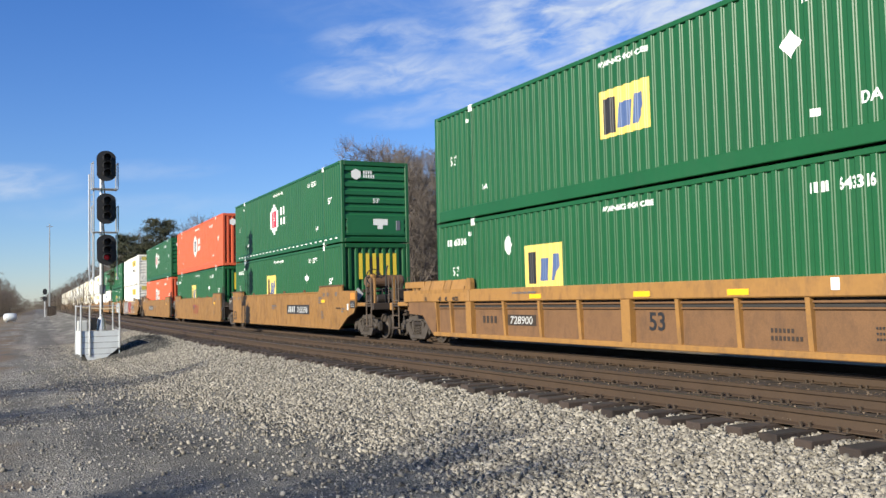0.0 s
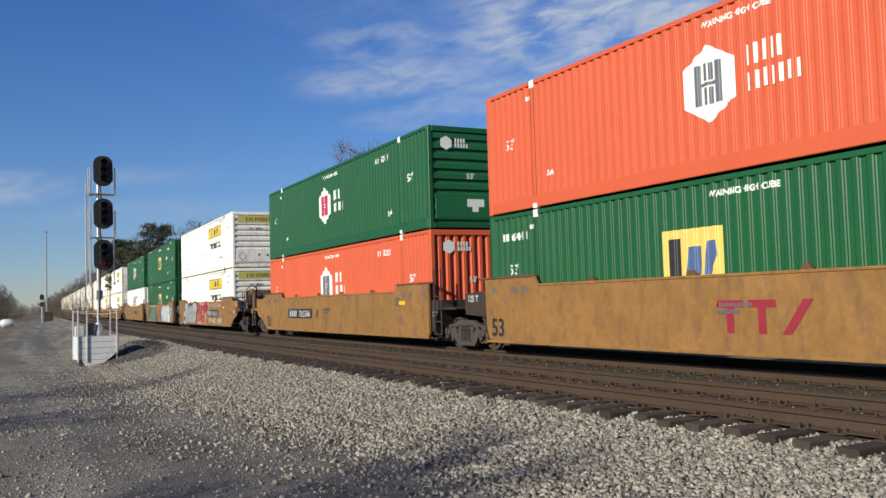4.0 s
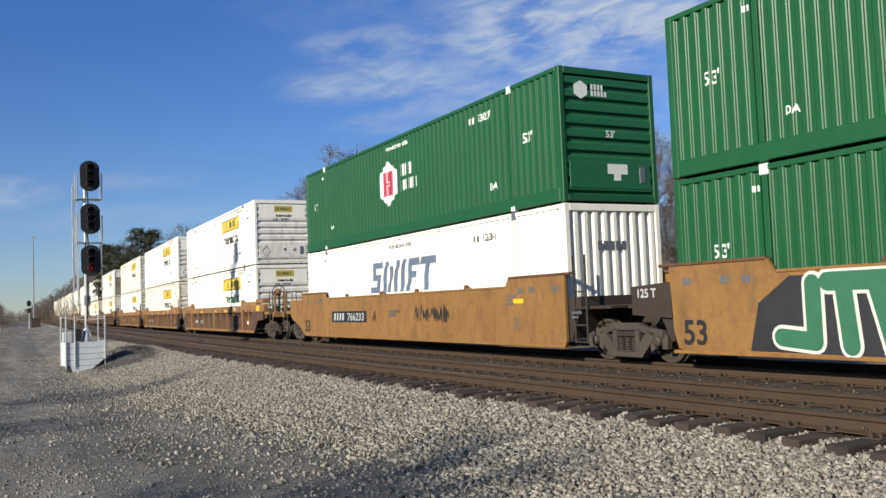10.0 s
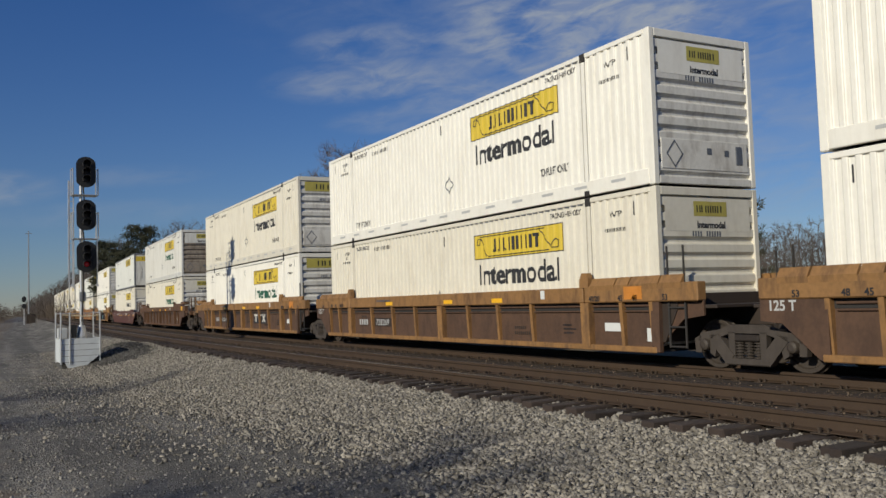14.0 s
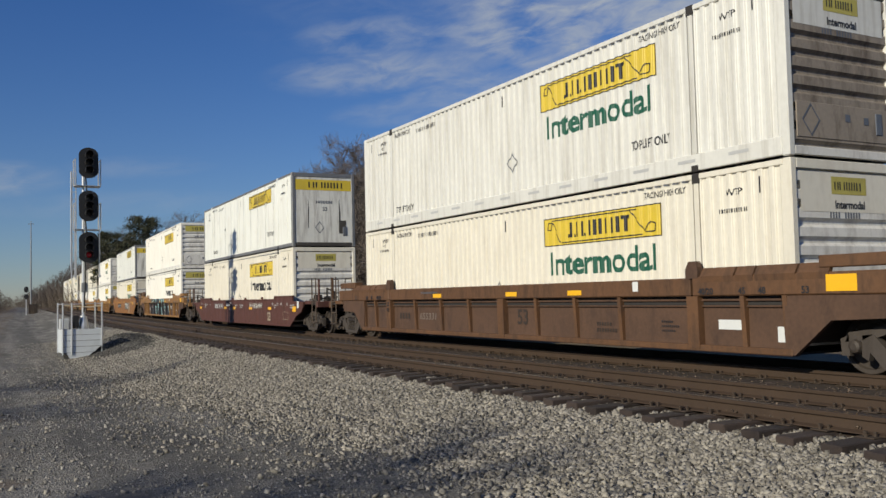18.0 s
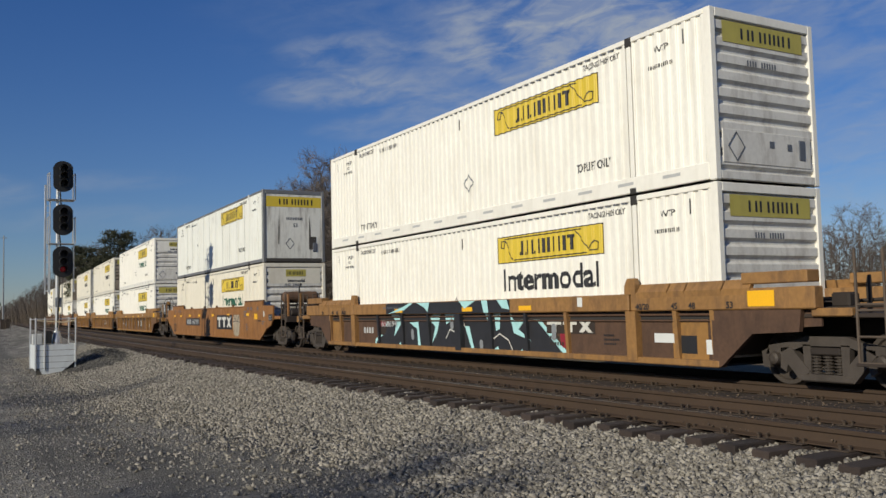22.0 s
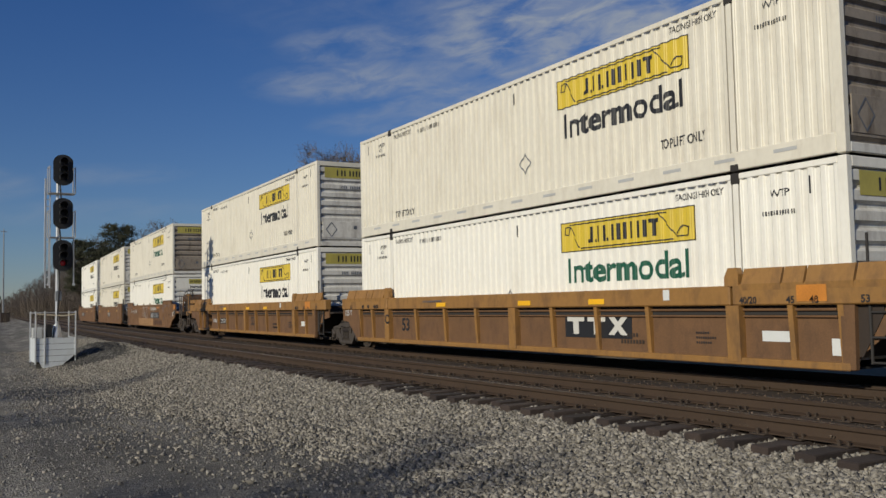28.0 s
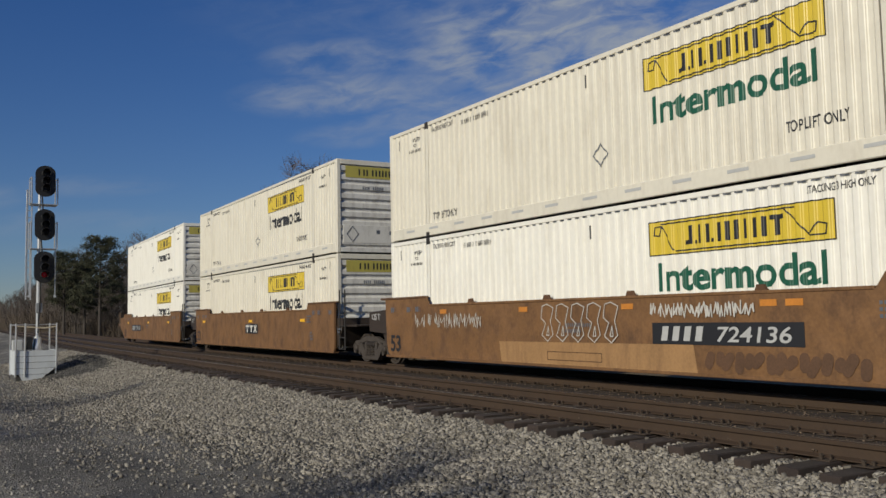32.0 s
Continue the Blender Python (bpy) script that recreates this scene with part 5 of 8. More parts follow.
    put("stencil", lambda: flat_shape(bars([0.06, 0.04, 0.05, 0.03, 0.06], 0.05, 0.02) + bars([0.05, 0.06, 0.04], 0.05, 0.02, -0.09)), -8.4, 0.95, GREYLET, "", "st2")
    put("stencil", lambda: flat_shape(bars([0.05] * 6, 0.05, 0.02) + bars([0.05] * 4, 0.05, 0.02, -0.09) + bars([0.05] * 5, 0.05, 0.02, -0.18)), -5.9, 1.35, GREYLET, "", "st3")
    if near == "C":
        put("reflector", lambda: flat_shape([box_shape(0, 0.44, 0, 0.22)]), -7.36 if no == 13 else -9.28, 1.06 if no == 13 else 1.29, REFLECT if no == 13 else ORANGEPANEL, "orange yellow reflective panel", "rb", 0.004)
        put("tag_plate", lambda: flat_shape([box_shape(0, 0.14, 0, 0.20)]), -8.6 if no == 13 else -8.96, 1.16 if no == 13 else 0.94, LETTER, "small white tag plate", "tp", 0.005)
        put("grab_iron", lambda: flat_shape([box_shape(0, 0.42, 0, 0.04)]), -7.9, 0.98, DARKGEAR, "dark grab iron", "gi", 0.03)
        put("inspection_panel", lambda: flat_shape([box_shape(0, 0.46, 0, 0.24)]), -9.26, 1.0, BLACK, "black inspection panel", "ip", 0.004)
        put("data_panel", lambda: flat_shape(bars([0.10, 0.10], 0.02, 0.08, 0.04) + bars([0.12, 0.08], 0.02, 0.08, 0.10) + bars([0.10, 0.10], 0.02, 0.08, 0.16)), -9.33, 1.0, REFLGREY, "", "ipm", 0.007)
    if far == "A":
        put("stencil", lambda: text_shape("125 T", 0.15, 0.006), 9.02, 1.24, REFLGREY, "", "ton", -0.026)
    return c, put


def white_marks(put):
    """Lettering and strips on the dark red brown car."""
    put("owner_code", lambda: flat_shape(bars([0.18, 0.16, 0.18], 0.20, 0.08)), 4.78, 0.88, REFLGREY, "white block shapes", "oc", 0.005)
    put("car_number", lambda: text_shape("70748", 0.21, 0.004, 0.95), 3.95, 0.875, REFLGREY, "white painted serial number", "n", 0.005)
    put("data_panel", lambda: flat_shape([box_shape(0, 0.7, 0, 0.08)] + bars([0.06] * 7, 0.03, 0.03, 0.10)), 2.3, 0.98, REFLGREY, "", "a")
    ring = [(0.19 * math.cos(a), 0.19 * math.sin(a)) for a in (2 * math.pi * i / 16 for i in range(17))]
    put("stencil", lambda: flat_shape(strokes([ring], 0.012)), 1.45, 0.98, REFLGREY, "", "ring")
    for y in (2.72, 0.95, -2.05, -5.1, 8.5):
        put("reflector", lambda: flat_shape([box_shape(0, 0.50, 0, 0.11)]), y, 0.84, REFLECT, "yellow reflective strip", "r", 0.004)
    put("length_mark", lambda: text_shape("53", 0.32, 0.012), -5.0, 0.40, TANLET, "stencilled length mark", "53")
    put("stencil", lambda: flat_shape([box_shape(0, 0.66, 0, 0.012), box_shape(0, 0.66, 0.28, 0.292), box_shape(0, 0.012, 0.012, 0.28), box_shape(0.648, 0.66, 0.012, 0.28)]), -7.25, 0.47, TANLET, "", "frame")
    put("reflector", lambda: flat_shape([box_shape(0, 0.46, 0, 0.20)]), -8.46, 0.78, REFLECT, "yellow reflective panel", "rb", 0.004)
    put("tag_plate", lambda: flat_shape([box_shape(0, 0.22, 0, 0.26)]), -9.05, 0.92, LETTER, "small white tag plate", "tp", 0.005)
    for txt, y in (("40", -5.72), ("45", -6.42), ("48", -6.90), ("53", -7.72)):
        for q in (y, -y + 0.3):
            put("position_mark", lambda: text_shape(txt, 0.11, 0.004), q, 1.02, REFLGREY, "", txt)
    for y, n in ((-0.4, 9), (-6.0, 5), (-8.2, 8), (0.5, 6), (7.2, 6)):
        put("load_note", lambda: flat_shape(bars([0.045] * n, 0.05, 0.025) + bars([0.045] * (n - 2), 0.05, 0.025, -0.09)), y, 1.0, REFLGREY, "", "ln%d" % n)
    put("spray_lettering", lambda: flat_shape(strokes(scrawl(12, 0.18, 0.26, 41), 0.012)), -2.15, 0.88, CHALK, "thin pale scrawl", "sc", 0.006)


def rib_car(no, label, paint, web, near, far, number=""):
    """Well car with a deep top chord, posts and set-back web plates."""
    top = 1.74 if no in (0, 14, 15, 16) else 1.64
    c = thing("well_car", label, "well car", "cars of the train")
    e = CL / 2
    la = 1.86 if near == "C" else 1.10
    lb = 1.86 if far == "C" else 1.10
    for side in (-1, 1):
        part("web_plate", lambda: Build().prism([(-e + 0.1, 0.28), (e - 0.1, 0.28), (e + 0.62, 0.86), (e + lb, 0.92), (e + lb, 1.2), (-e - la, 1.2), (-e - la, 0.92), (-e - 0.62, 0.86)], "x", *sorted((side * 1.30, side * 1.34))), web, c, key=("web", side, la, lb))
        part("top_chord", lambda: Build().box(*sorted((side * 1.28, side * 1.475)), -6.05, 6.05, 1.17, 1.48, 0.02), paint, c, key=("rtop", side))
        part("bottom_chord", lambda: Build().box(*sorted((side * 1.26, side * 1.46)), -e - 0.02, e + 0.02, 0.25, 0.36, 0.015), paint, c, key=("rbot", side))
        part("pipe", lambda: Build().tube((side * 1.37, -e + 0.2, 1.10), (side * 1.37, e - 0.2, 1.10), 0.022, n=8), web, c, key=("pipe", side))
        part("pipe", lambda: Build().tube((side * 1.37, -e + 0.2, 1.00), (side * 1.37, e - 0.2, 1.00), 0.018, n=8), web, c, key=("pipe2", side))
        # thin black strip on the web, standing in for shade below the chord
        part("recess", lambda: Build().box(*sorted((side * 1.335, side * 1.347)), -e + 0.12, e - 0.12, 1.02, 1.172), BLACKGAP, c, "dark strip painting the shade under the chord", key=("recess", side))
        for y in (-7.98, -7.15, -4.15, -2.75, -1.36, 1.55, 3.0, 4.5, 7.15, 7.98):
            part("rib", lambda: Build().prism([(1.34 * side, 0.36), (1.40 * side, 0.36), (1.45 * side, 1.17), (1.34 * side, 1.17)], "y", -0.045, 0.045), CHARCOAL if no == 12 and -3.0 < y < 4.6 else paint, c, at=pose(0, y, 0), key=("rib", side))
        for y in (-6.1, 0.0, 6.1):
            part("wide_rib", lambda: Build().prism([(1.34 * side, 0.30), (1.47 * side, 0.30), (1.485 * side, 1.17), (1.34 * side, 1.17)], "y", -0.13, 0.13), CHARCOAL if no == 12 and y == 0 else paint, c, at=pose(0, y, 0), key=("wrib", side))
        for y in (-6.1, 6.1):
            part("lock_bracket", lambda: Build().prism([(-0.14, 1.47), (0.14, 1.47), (0.14, 1.62), (0.06, 1.76), (-0.10, 1.76), (-0.14, 1.66)], "x", *sorted((side * 1.36, side * 1.48))), paint if no != 10 else web, c, "lock bracket", at=pose(0, y, 0), key=("lockb", side))
        for sgn in (-1, 1):
            ln = la if sgn < 0 else lb
            part("end_chord", lambda: Build().box(*sorted((side * 1.26, side * 1.475)), *sorted((sgn * 6.10, sgn * (e + ln))), 1.17, 1.50, 0.02), paint, c, key=("rec", side, sgn, ln))
            slant = [(e - 0.1, 0.27), (e + 0.06, 0.27), (e + 0.70, 0.80), (e + min(ln, 1.55), 0.84), (e + min(ln, 1.6), 1.17), (e - 0.1, 1.17)]
            if sgn < 0 and ln < 1.5:  # blunt where the next unit rests on the shared truck
                slant = [(e - 0.1, 0.27), (e + 0.10, 0.27), (e + 0.12, 1.17), (e - 0.1, 1.17)]
            part("slant_web", lambda: Build().prism([(sgn * y, z) for y, z in slant], "x", *sorted((side * 1.36, side * 1.44))), web, c, key=("slw", side, sgn, ln))
            for k, (a, b) in enumerate(((6.30, 7.02), (7.06, 7.42), (7.46, 8.22), (8.26, 8.80))):
                part("guide_plate", lambda: Build().prism([(1.475 * side, 1.40), (1.485 * side, 1.50), (1.40 * side, top), (1.36 * side, top), (1.42 * side, 1.40)], "y", *sorted((sgn * a, sgn * b))), paint, c, key=("gp", side, sgn, k, top))
            if ln > 1.5:
                part("valve_box", lambda: Build().box(*sorted((side * 1.18, side * 1.47)), *sorted((sgn * (e + 0.55), sgn * (e + 1.75))), 1.56, 1.74, 0.015), paint, c, "ochre box on the end", key=("vbox", side, sgn))
    part("floor", lambda: Build().box(-1.30, 1.30, -e, e, 0.265, 0.30), BLACKGAP, c, key="rfloor")
    for y in (-6.08, 0.0, 6.08):
        part("cross_bearer", lambda: Build().box(-1.30, 1.30, -0.25, 0.25, 0.30, 0.365, 0.01), GRIME, c, at=pose(0, y, 0), key="rbearer")
    for sgn, how in ((-1, near), (1, far)):
        if how == "C":
            coupled_end(c, sgn, paint, web, tank=False, wheel=sgn < 0 and no in (7, 14))
        else:
            joint_end(c, sgn, paint, web, sgn > 0)
            if sgn > 0:
                joint = part("stencil", lambda: mark(text_shape("125 T", 0.15, 0.006), e + 0.95, 1.0, None, 1.44, 0.004), REFLGREY, c, key="ton")
                joint["kind"] = "stuff"

    def put(name, make, y, z, m, lbl="", key="", lift=0.004, base=1.342):
        ob = part(name, lambda: mark(make(), y, z, None, base, lift), m, c, lbl, key=("rcar", name, key, round(y, 2), round(z, 2)))
        if name in SMALL or name in ("spray_lettering", "owner_block"):
            ob["kind"] = "stuff"
    for txt, y in (("40/20", 6.95), ("45", 7.36), ("48", 7.72), ("53", 8.55)):
        put("position_mark", lambda: text_shape(txt, 0.10, 0.004), y, 1.20, BLACK, "", txt, base=1.478)
    for txt, y in (("40/20", -6.25), ("45", -7.12), ("48", -7.52), ("53", -8.32)):
        put("position_mark", lambda: text_shape(txt, 0.10, 0.004), y, 1.20, BLACK, "", txt, base=1.478)
    if number and no == 10:
        put("car_number", lambda: text_shape(number, 0.17, 0.002, 0.95, 0.15), 4.35, 0.64, DULLGREY, "faded serial number", number, 0.008)
        put("owner_code", lambda: flat_shape(bars([0.11] * 4, 0.17, 0.07)), 5.60, 0.64, DARKGEAR, "block shapes", "oc10")
    elif number:
        put("number_board", lambda: flat_shape([box_shape(0, 1.20, 0, 0.25)]), 4.45, 0.60, DARKGEAR, "dark number board", base=1.342)
        put("owner_code", lambda: flat_shape(bars([0.11] * 4, 0.17, 0.07)), 5.60, 0.64, DARKGEAR if no == 0 else REFLGREY, "block shapes", "oc%d" % (no == 0))
        put("car_number", lambda: text_shape(number, 0.17, 0.002, 0.95, 0.15), 4.35, 0.64 if no != 12 else 0.84, REFLGREY, "painted serial number", number, 0.008 if no != 12 else 0.040)
    put("length_mark", lambda: text_shape("53", 0.32, 0.01), 5.45 if no in (8, 15) else -0.50, 0.60, BLACK if no in (0, 14, 15, 16) else DARKGEAR, "stencilled length mark", "53")
    put("owner_block", lambda: flat_shape(bars([0.05] * 6, 0.07, 0.03) + bars([0.05] * 8, 0.07, 0.03, -0.12)), -3.35, 0.62, DARKGEAR, "small stencilled notes", "ob")
    put("data_panel", lambda: flat_shape(bars([0.03] * 7, 0.035, 0.02) + bars([0.03] * 9, 0.035, 0.02, 0.08) + bars([0.03] * 6, 0.035, 0.02, 0.16)), -5.2, 0.55, BLACK, "small stencilled notes", "dp")
    put("data_panel", lambda: flat_shape([box_shape(0, 0.62, 0, 0.16)]), -6.55, 0.62, LETTER, "pale notice strip", "dn")
    put("load_note", lambda: flat_shape(bars([0.03] * 18, 0.05, 0.025)), 4.0, 1.33, GREYLET, "", "ln", base=1.478)
    for txt, z in (("20", 1.0), ("40", 0.84)):
        if no == 10:
            put("position_mark", lambda: text_shape(txt, 0.12, 0.005), 6.2, z, BLACK, "", txt, base=1.482)
    letter = {0: "A", 14: "B", 15: "C", 16: "A"}.get(no)
    if letter:
        put("length_mark", lambda: text_shape(letter, 0.24, 0.008), -6.0 if no == 0 else 6.2, 0.78, BLACK, "stencilled unit letter", letter, base=1.482)
    put("tag_plate", lambda: flat_shape([box_shape(0, 0.16, 0, 0.24)]), -7.75, 0.45, LETTER, "small white tag plate", "tq")
    for y in (3.3, -0.25, -2.6):
        put("reflector", lambda: flat_shape([box_shape(0, 0.46, 0, 0.10)]), y, 1.22, REFLECT, "yellow reflective strip", "r", base=1.478)
    put("tag_plate", lambda: flat_shape([box_shape(0, 0.15, 0, 0.18)]), -4.6, 1.27, LETTER, "small white tag plate", "tp", base=1.478)
    put("reflector", lambda: flat_shape([box_shape(0, 0.5, 0, 0.24)]), -8.75 if near == "C" else -7.3, 1.22, REFLECT if near == "C" else ORANGEPANEL, "yellow reflective panel", "rb", base=1.478)
    return c, put


# ---------------------------------------------------------------- sprayed lettering on some cars
SILVER = mat("silver spray paint", (0.45, 0.45, 0.46), 0.4, 0.3, vary=0.2, scale=6)
CRIMSON = mat("crimson spray paint", (0.23, 0.018, 0.03), 0.5, vary=0.15, scale=5)
PALE = mat("pale yellow spray line", (0.75, 0.62, 0.35), 0.5)
SKYBLUE = mat("sky blue spray paint", (0.06, 0.38, 0.68), 0.45, vary=0.12, scale=4)
OFFWHITE = mat("off-white spray paint", (0.56, 0.54, 0.49), 0.5, vary=0.05, scale=3)
BOTTLE = mat("bottle green spray paint", (0.03, 0.13, 0.07), 0.5, vary=0.15, scale=4)
CHARCOAL = mat("black spray paint", (0.022, 0.022, 0.025), 0.55, vary=0.3, scale=4)
AQUA = mat("pale aqua spray paint", (0.36, 0.62, 0.62), 0.5, vary=0.1, scale=4)
FOGGREY = mat("grey spray paint", (0.20, 0.21, 0.22), 0.55, vary=0.15, scale=4)
PATCHTAN = mat("lighter repaint on rusty plate", (0.31, 0.175, 0.074), 0.6, vary=0.2, scale=1.5, dirt=(0.12, 0.06, 0.03), dirt_amount=0.6)
RUSTSPOT = mat("dark rust stain", (0.095, 0.048, 0.024), 0.7, vary=0.3, scale=2)
CHALK = mat("white paint marker", (0.48, 0.46, 0.42), 0.6, vary=0.15, scale=8)


def scrawl(n, w, h, seed):
    """Quick looping zigzag of a paint marker."""
    r = random.Random(seed)
    out = []
    for i in range(n):
        pts, u = [], i * w
        for k in range(r.randint(5, 8)):
            up = k % 2
            pts.append((u + r.uniform(-0.10, 0.25) * w, h * (r.uniform(0.65, 1.05) if up else r.uniform(-0.05, 0.35))))
            u += w * r.uniform(0.05, 0.24)
        out.append(pts)
    return out


def fat(us, top, bottom, seed):
    """Upright fat letter bodies, each a little bent."""
    r = random.Random(seed)
    return [[(u + r.uniform(-0.05, 0.05), bottom + r.uniform(0, 0.08)), (u + r.uniform(-0.04, 0.04), (top + bottom) / 2), (u + r.uniform(-0.04, 0.08), top - r.uniform(0, 0.10))] for u in us]


def spray_car4(put):
    a = fat((0.98, 1.62, 2.28, 2.92, 3.58, 4.20), 0.94, 0.30, 3) + [[(0.36, 0.30), (0.62, 0.26)], [(0.40, 0.48), (0.70, 0.50)], [(3.9, 1.0), (4.60, 0.98)], [(1.0, 0.98), (1.45, 1.02)]]
    put("spray_lettering", lambda: flat_shape(strokes(a, 0.42)), 6.30, 0.27, CHARCOAL, "dark outline of sprayed shapes", "s1", 0.003)
    put("spray_lettering", lambda: flat_shape(strokes(a, 0.315)), 6.30, 0.27, SILVER, "silver sprayed bubble shapes", "s2", 0.018)
    inner = [[(u - 0.02, 0.02), (u + 0.03, 0.45), (u - 0.01, 0.80), (u + 0.04, 1.16)] for u in (1.30, 1.95, 2.60, 3.25, 3.90)] + [[(1.70, 0.62), (2.0, 0.62)], [(2.62, 0.62), (2.9, 0.66), (2.95, 0.86)], [(3.9, 0.70), (4.3, 0.72)], [(1.0, 0.66), (1.3, 0.66)], [(0.72, 0.10), (0.74, 0.60)]]
    put("spray_lettering", lambda: flat_shape(strokes(inner, 0.020)), 6.30, 0.27, CHARCOAL, "", "s2a", 0.034)
    r = random.Random(4)
    brushed = [[(u, v), (u + r.uniform(0.18, 0.40), v + r.uniform(-0.015, 0.015))] for u, v in ((0.85 + 3.3 * r.random(), 0.12 + 0.95 * r.random()) for _ in range(110))]
    put("spray_lettering", lambda: flat_shape(strokes(brushed, 0.006, 2)), 6.30, 0.27, FOGGREY, "grey brush marks", "s2c", 0.030)
    put("spray_lettering", lambda: flat_shape(strokes(scrawl(4, 0.15, 0.36, 5), 0.013)), 6.22, 0.42, CHARCOAL, "", "s2b", 0.034)
    b = fat((0.42, 1.05, 1.70, 2.30, 2.90), 0.96, 0.30, 8) + [[(2.75, 1.02), (3.30, 1.02)], [(0.45, 0.98), (0.75, 1.0)], [(1.05, 0.62), (1.4, 0.6)]]
    put("spray_lettering", lambda: flat_shape(strokes(b, 0.375)), 1.45, 0.29, PALE, "pale outline of sprayed shapes", "s3", 0.003)
    put("spray_lettering", lambda: flat_shape(strokes(b, 0.31)), 1.45, 0.29, CRIMSON, "crimson sprayed bubble shapes", "s4", 0.018)
    inner = [[(u, 0.06), (u + 0.04, 0.55), (u - 0.02, 1.15)] for u in (0.74, 1.38, 2.0, 2.62)] + [[(0.3, 0.6), (0.42, 0.42), (0.25, 0.3), (0.2, 0.55), (0.35, 0.66)], [(1.0, 0.35), (1.2, 0.5), (1.0, 0.55), (1.22, 0.7)], [(1.9, 0.75), (2.2, 0.75), (1.95, 0.6), (2.25, 0.6)], [(2.6, 0.6), (3.1, 0.3), (2.8, 0.25), (3.1, 0.7), (2.7, 0.35)]]
    put("spray_lettering", lambda: flat_shape(strokes(inner, 0.016)), 1.45, 0.29, PALE, "", "s5", 0.034)
    put("spray_lettering", lambda: text_shape("BUMMER VACATION", 0.21, -0.002, 3.4), -2.3, 1.27, CHALK, "thin pale scrawl", "s6", 0.006)
    put("spray_lettering", lambda: flat_shape(strokes(scrawl(7, 0.30, 0.36, 15) + [[(u + 2.5, v) for u, v in q] for q in scrawl(5, 0.26, 0.36, 18)], 0.014)), -2.3, 0.34, CHALK, "thin pale scrawl", "s7", 0.006)


def spray_car5(put):
    back = [[(0, 0.05), (6.1, 0), (5.0, 0.7), (4.3, 1.2), (0.8, 1.2), (0.2, 0.8)]]
    put("spray_lettering", lambda: flat_shape(back), 6.4, 0.29, CHARCOAL, "black sprayed backing", "a0", 0.003)
    L = [[(0.1, 0.25), (0.45, 0.2), (0.45, 1.0)], [(0.8, 0.15), (0.75, 1.0)], [(0.6, 1.02), (1.15, 1.02)], [(1.05, 1.02), (1.2, 0.1)], [(1.45, 1.0), (1.45, 0.15), (1.8, 0.15)], [(1.45, 0.98), (1.85, 0.98)], [(1.5, 0.55), (1.8, 0.55)], [(2.1, 0.1), (2.05, 1.02), (2.4, 0.95), (2.4, 0.6), (2.1, 0.55), (2.7, 0.06)]]
    L = [[(u * 1.68, v * 1.06) for u, v in ln] for ln in L]
    put("spray_lettering", lambda: flat_shape(strokes(L, 0.19)), 5.95, 0.30, OFFWHITE, "white outline of sprayed shapes", "a1", 0.008)
    put("spray_lettering", lambda: flat_shape(strokes(L, 0.135)), 5.95, 0.30, BOTTLE, "green sprayed shapes", "a2", 0.019)
    put("spray_lettering", lambda: flat_shape([box_shape(0, 0.56, 0.42, 0.54), box_shape(0.20, 0.36, 0, 0.42), box_shape(0.66, 1.22, 0.42, 0.54), box_shape(0.86, 1.02, 0, 0.42)]), -0.4, 0.62, CRIMSON, "faded red block shapes", "a3", 0.003)
    blue = [[(0.0, 0.72), (0.7, 0.85), (1.3, 1.15), (2.0, 1.2), (4.9, 1.2), (5.4, 0.85), (6.1, 0.75), (5.7, 0.4), (5.3, 0.0), (1.0, 0.0), (0.6, 0.5)]]
    put("spray_lettering", lambda: flat_shape(blue), -1.35, 0.30, SKYBLUE, "sky blue sprayed backing", "b0", 0.003)
    M = [[(1.5, 0.15), (1.65, 1.0), (2.0, 1.0), (2.0, 0.65), (1.7, 0.55)], [(2.4, 1.02), (2.45, 0.22), (2.9, 0.18)], [(3.0, 0.2), (3.3, 1.0), (3.7, 0.9), (3.75, 0.2)], [(3.2, 0.5), (3.6, 0.5)], [(4.3, 0.15), (4.25, 1.04)], [(5.0, 1.0), (4.4, 0.6), (5.0, 0.3), (5.3, 0.4)], [(4.5, 0.2), (5.2, 0.16)]]
    put("spray_lettering", lambda: flat_shape(strokes([[(u - 0.06, v) for u, v in ln] for ln in M], 0.225)), -1.35, 0.30, CRIMSON, "crimson edge of sprayed shapes", "b1", 0.008)
    put("spray_lettering", lambda: flat_shape(strokes([[(u + 0.03, v) for u, v in ln] for ln in M], 0.185)), -1.35, 0.30, OFFWHITE, "off-white sprayed shapes", "b2", 0.020)
    put("spray_lettering", lambda: flat_shape(strokes([[(2.2, 0.05), (2.25, 0.5), (2.2, 1.1)], [(2.85, 0.4), (3.0, 0.85)], [(3.95, 0.05), (4.0, 0.55), (4.02, 1.1)], [(4.5, 0.45), (4.9, 0.15)]], 0.018)), -1.35, 0.30, CRIMSON, "", "b3", 0.034)
    put("spray_lettering", lambda: flat_shape(strokes(scrawl(4, 0.15, 0.26, 61), 0.022)), -7.1, 1.12, OFFWHITE, "thin pale scrawl", "b4", 0.006)


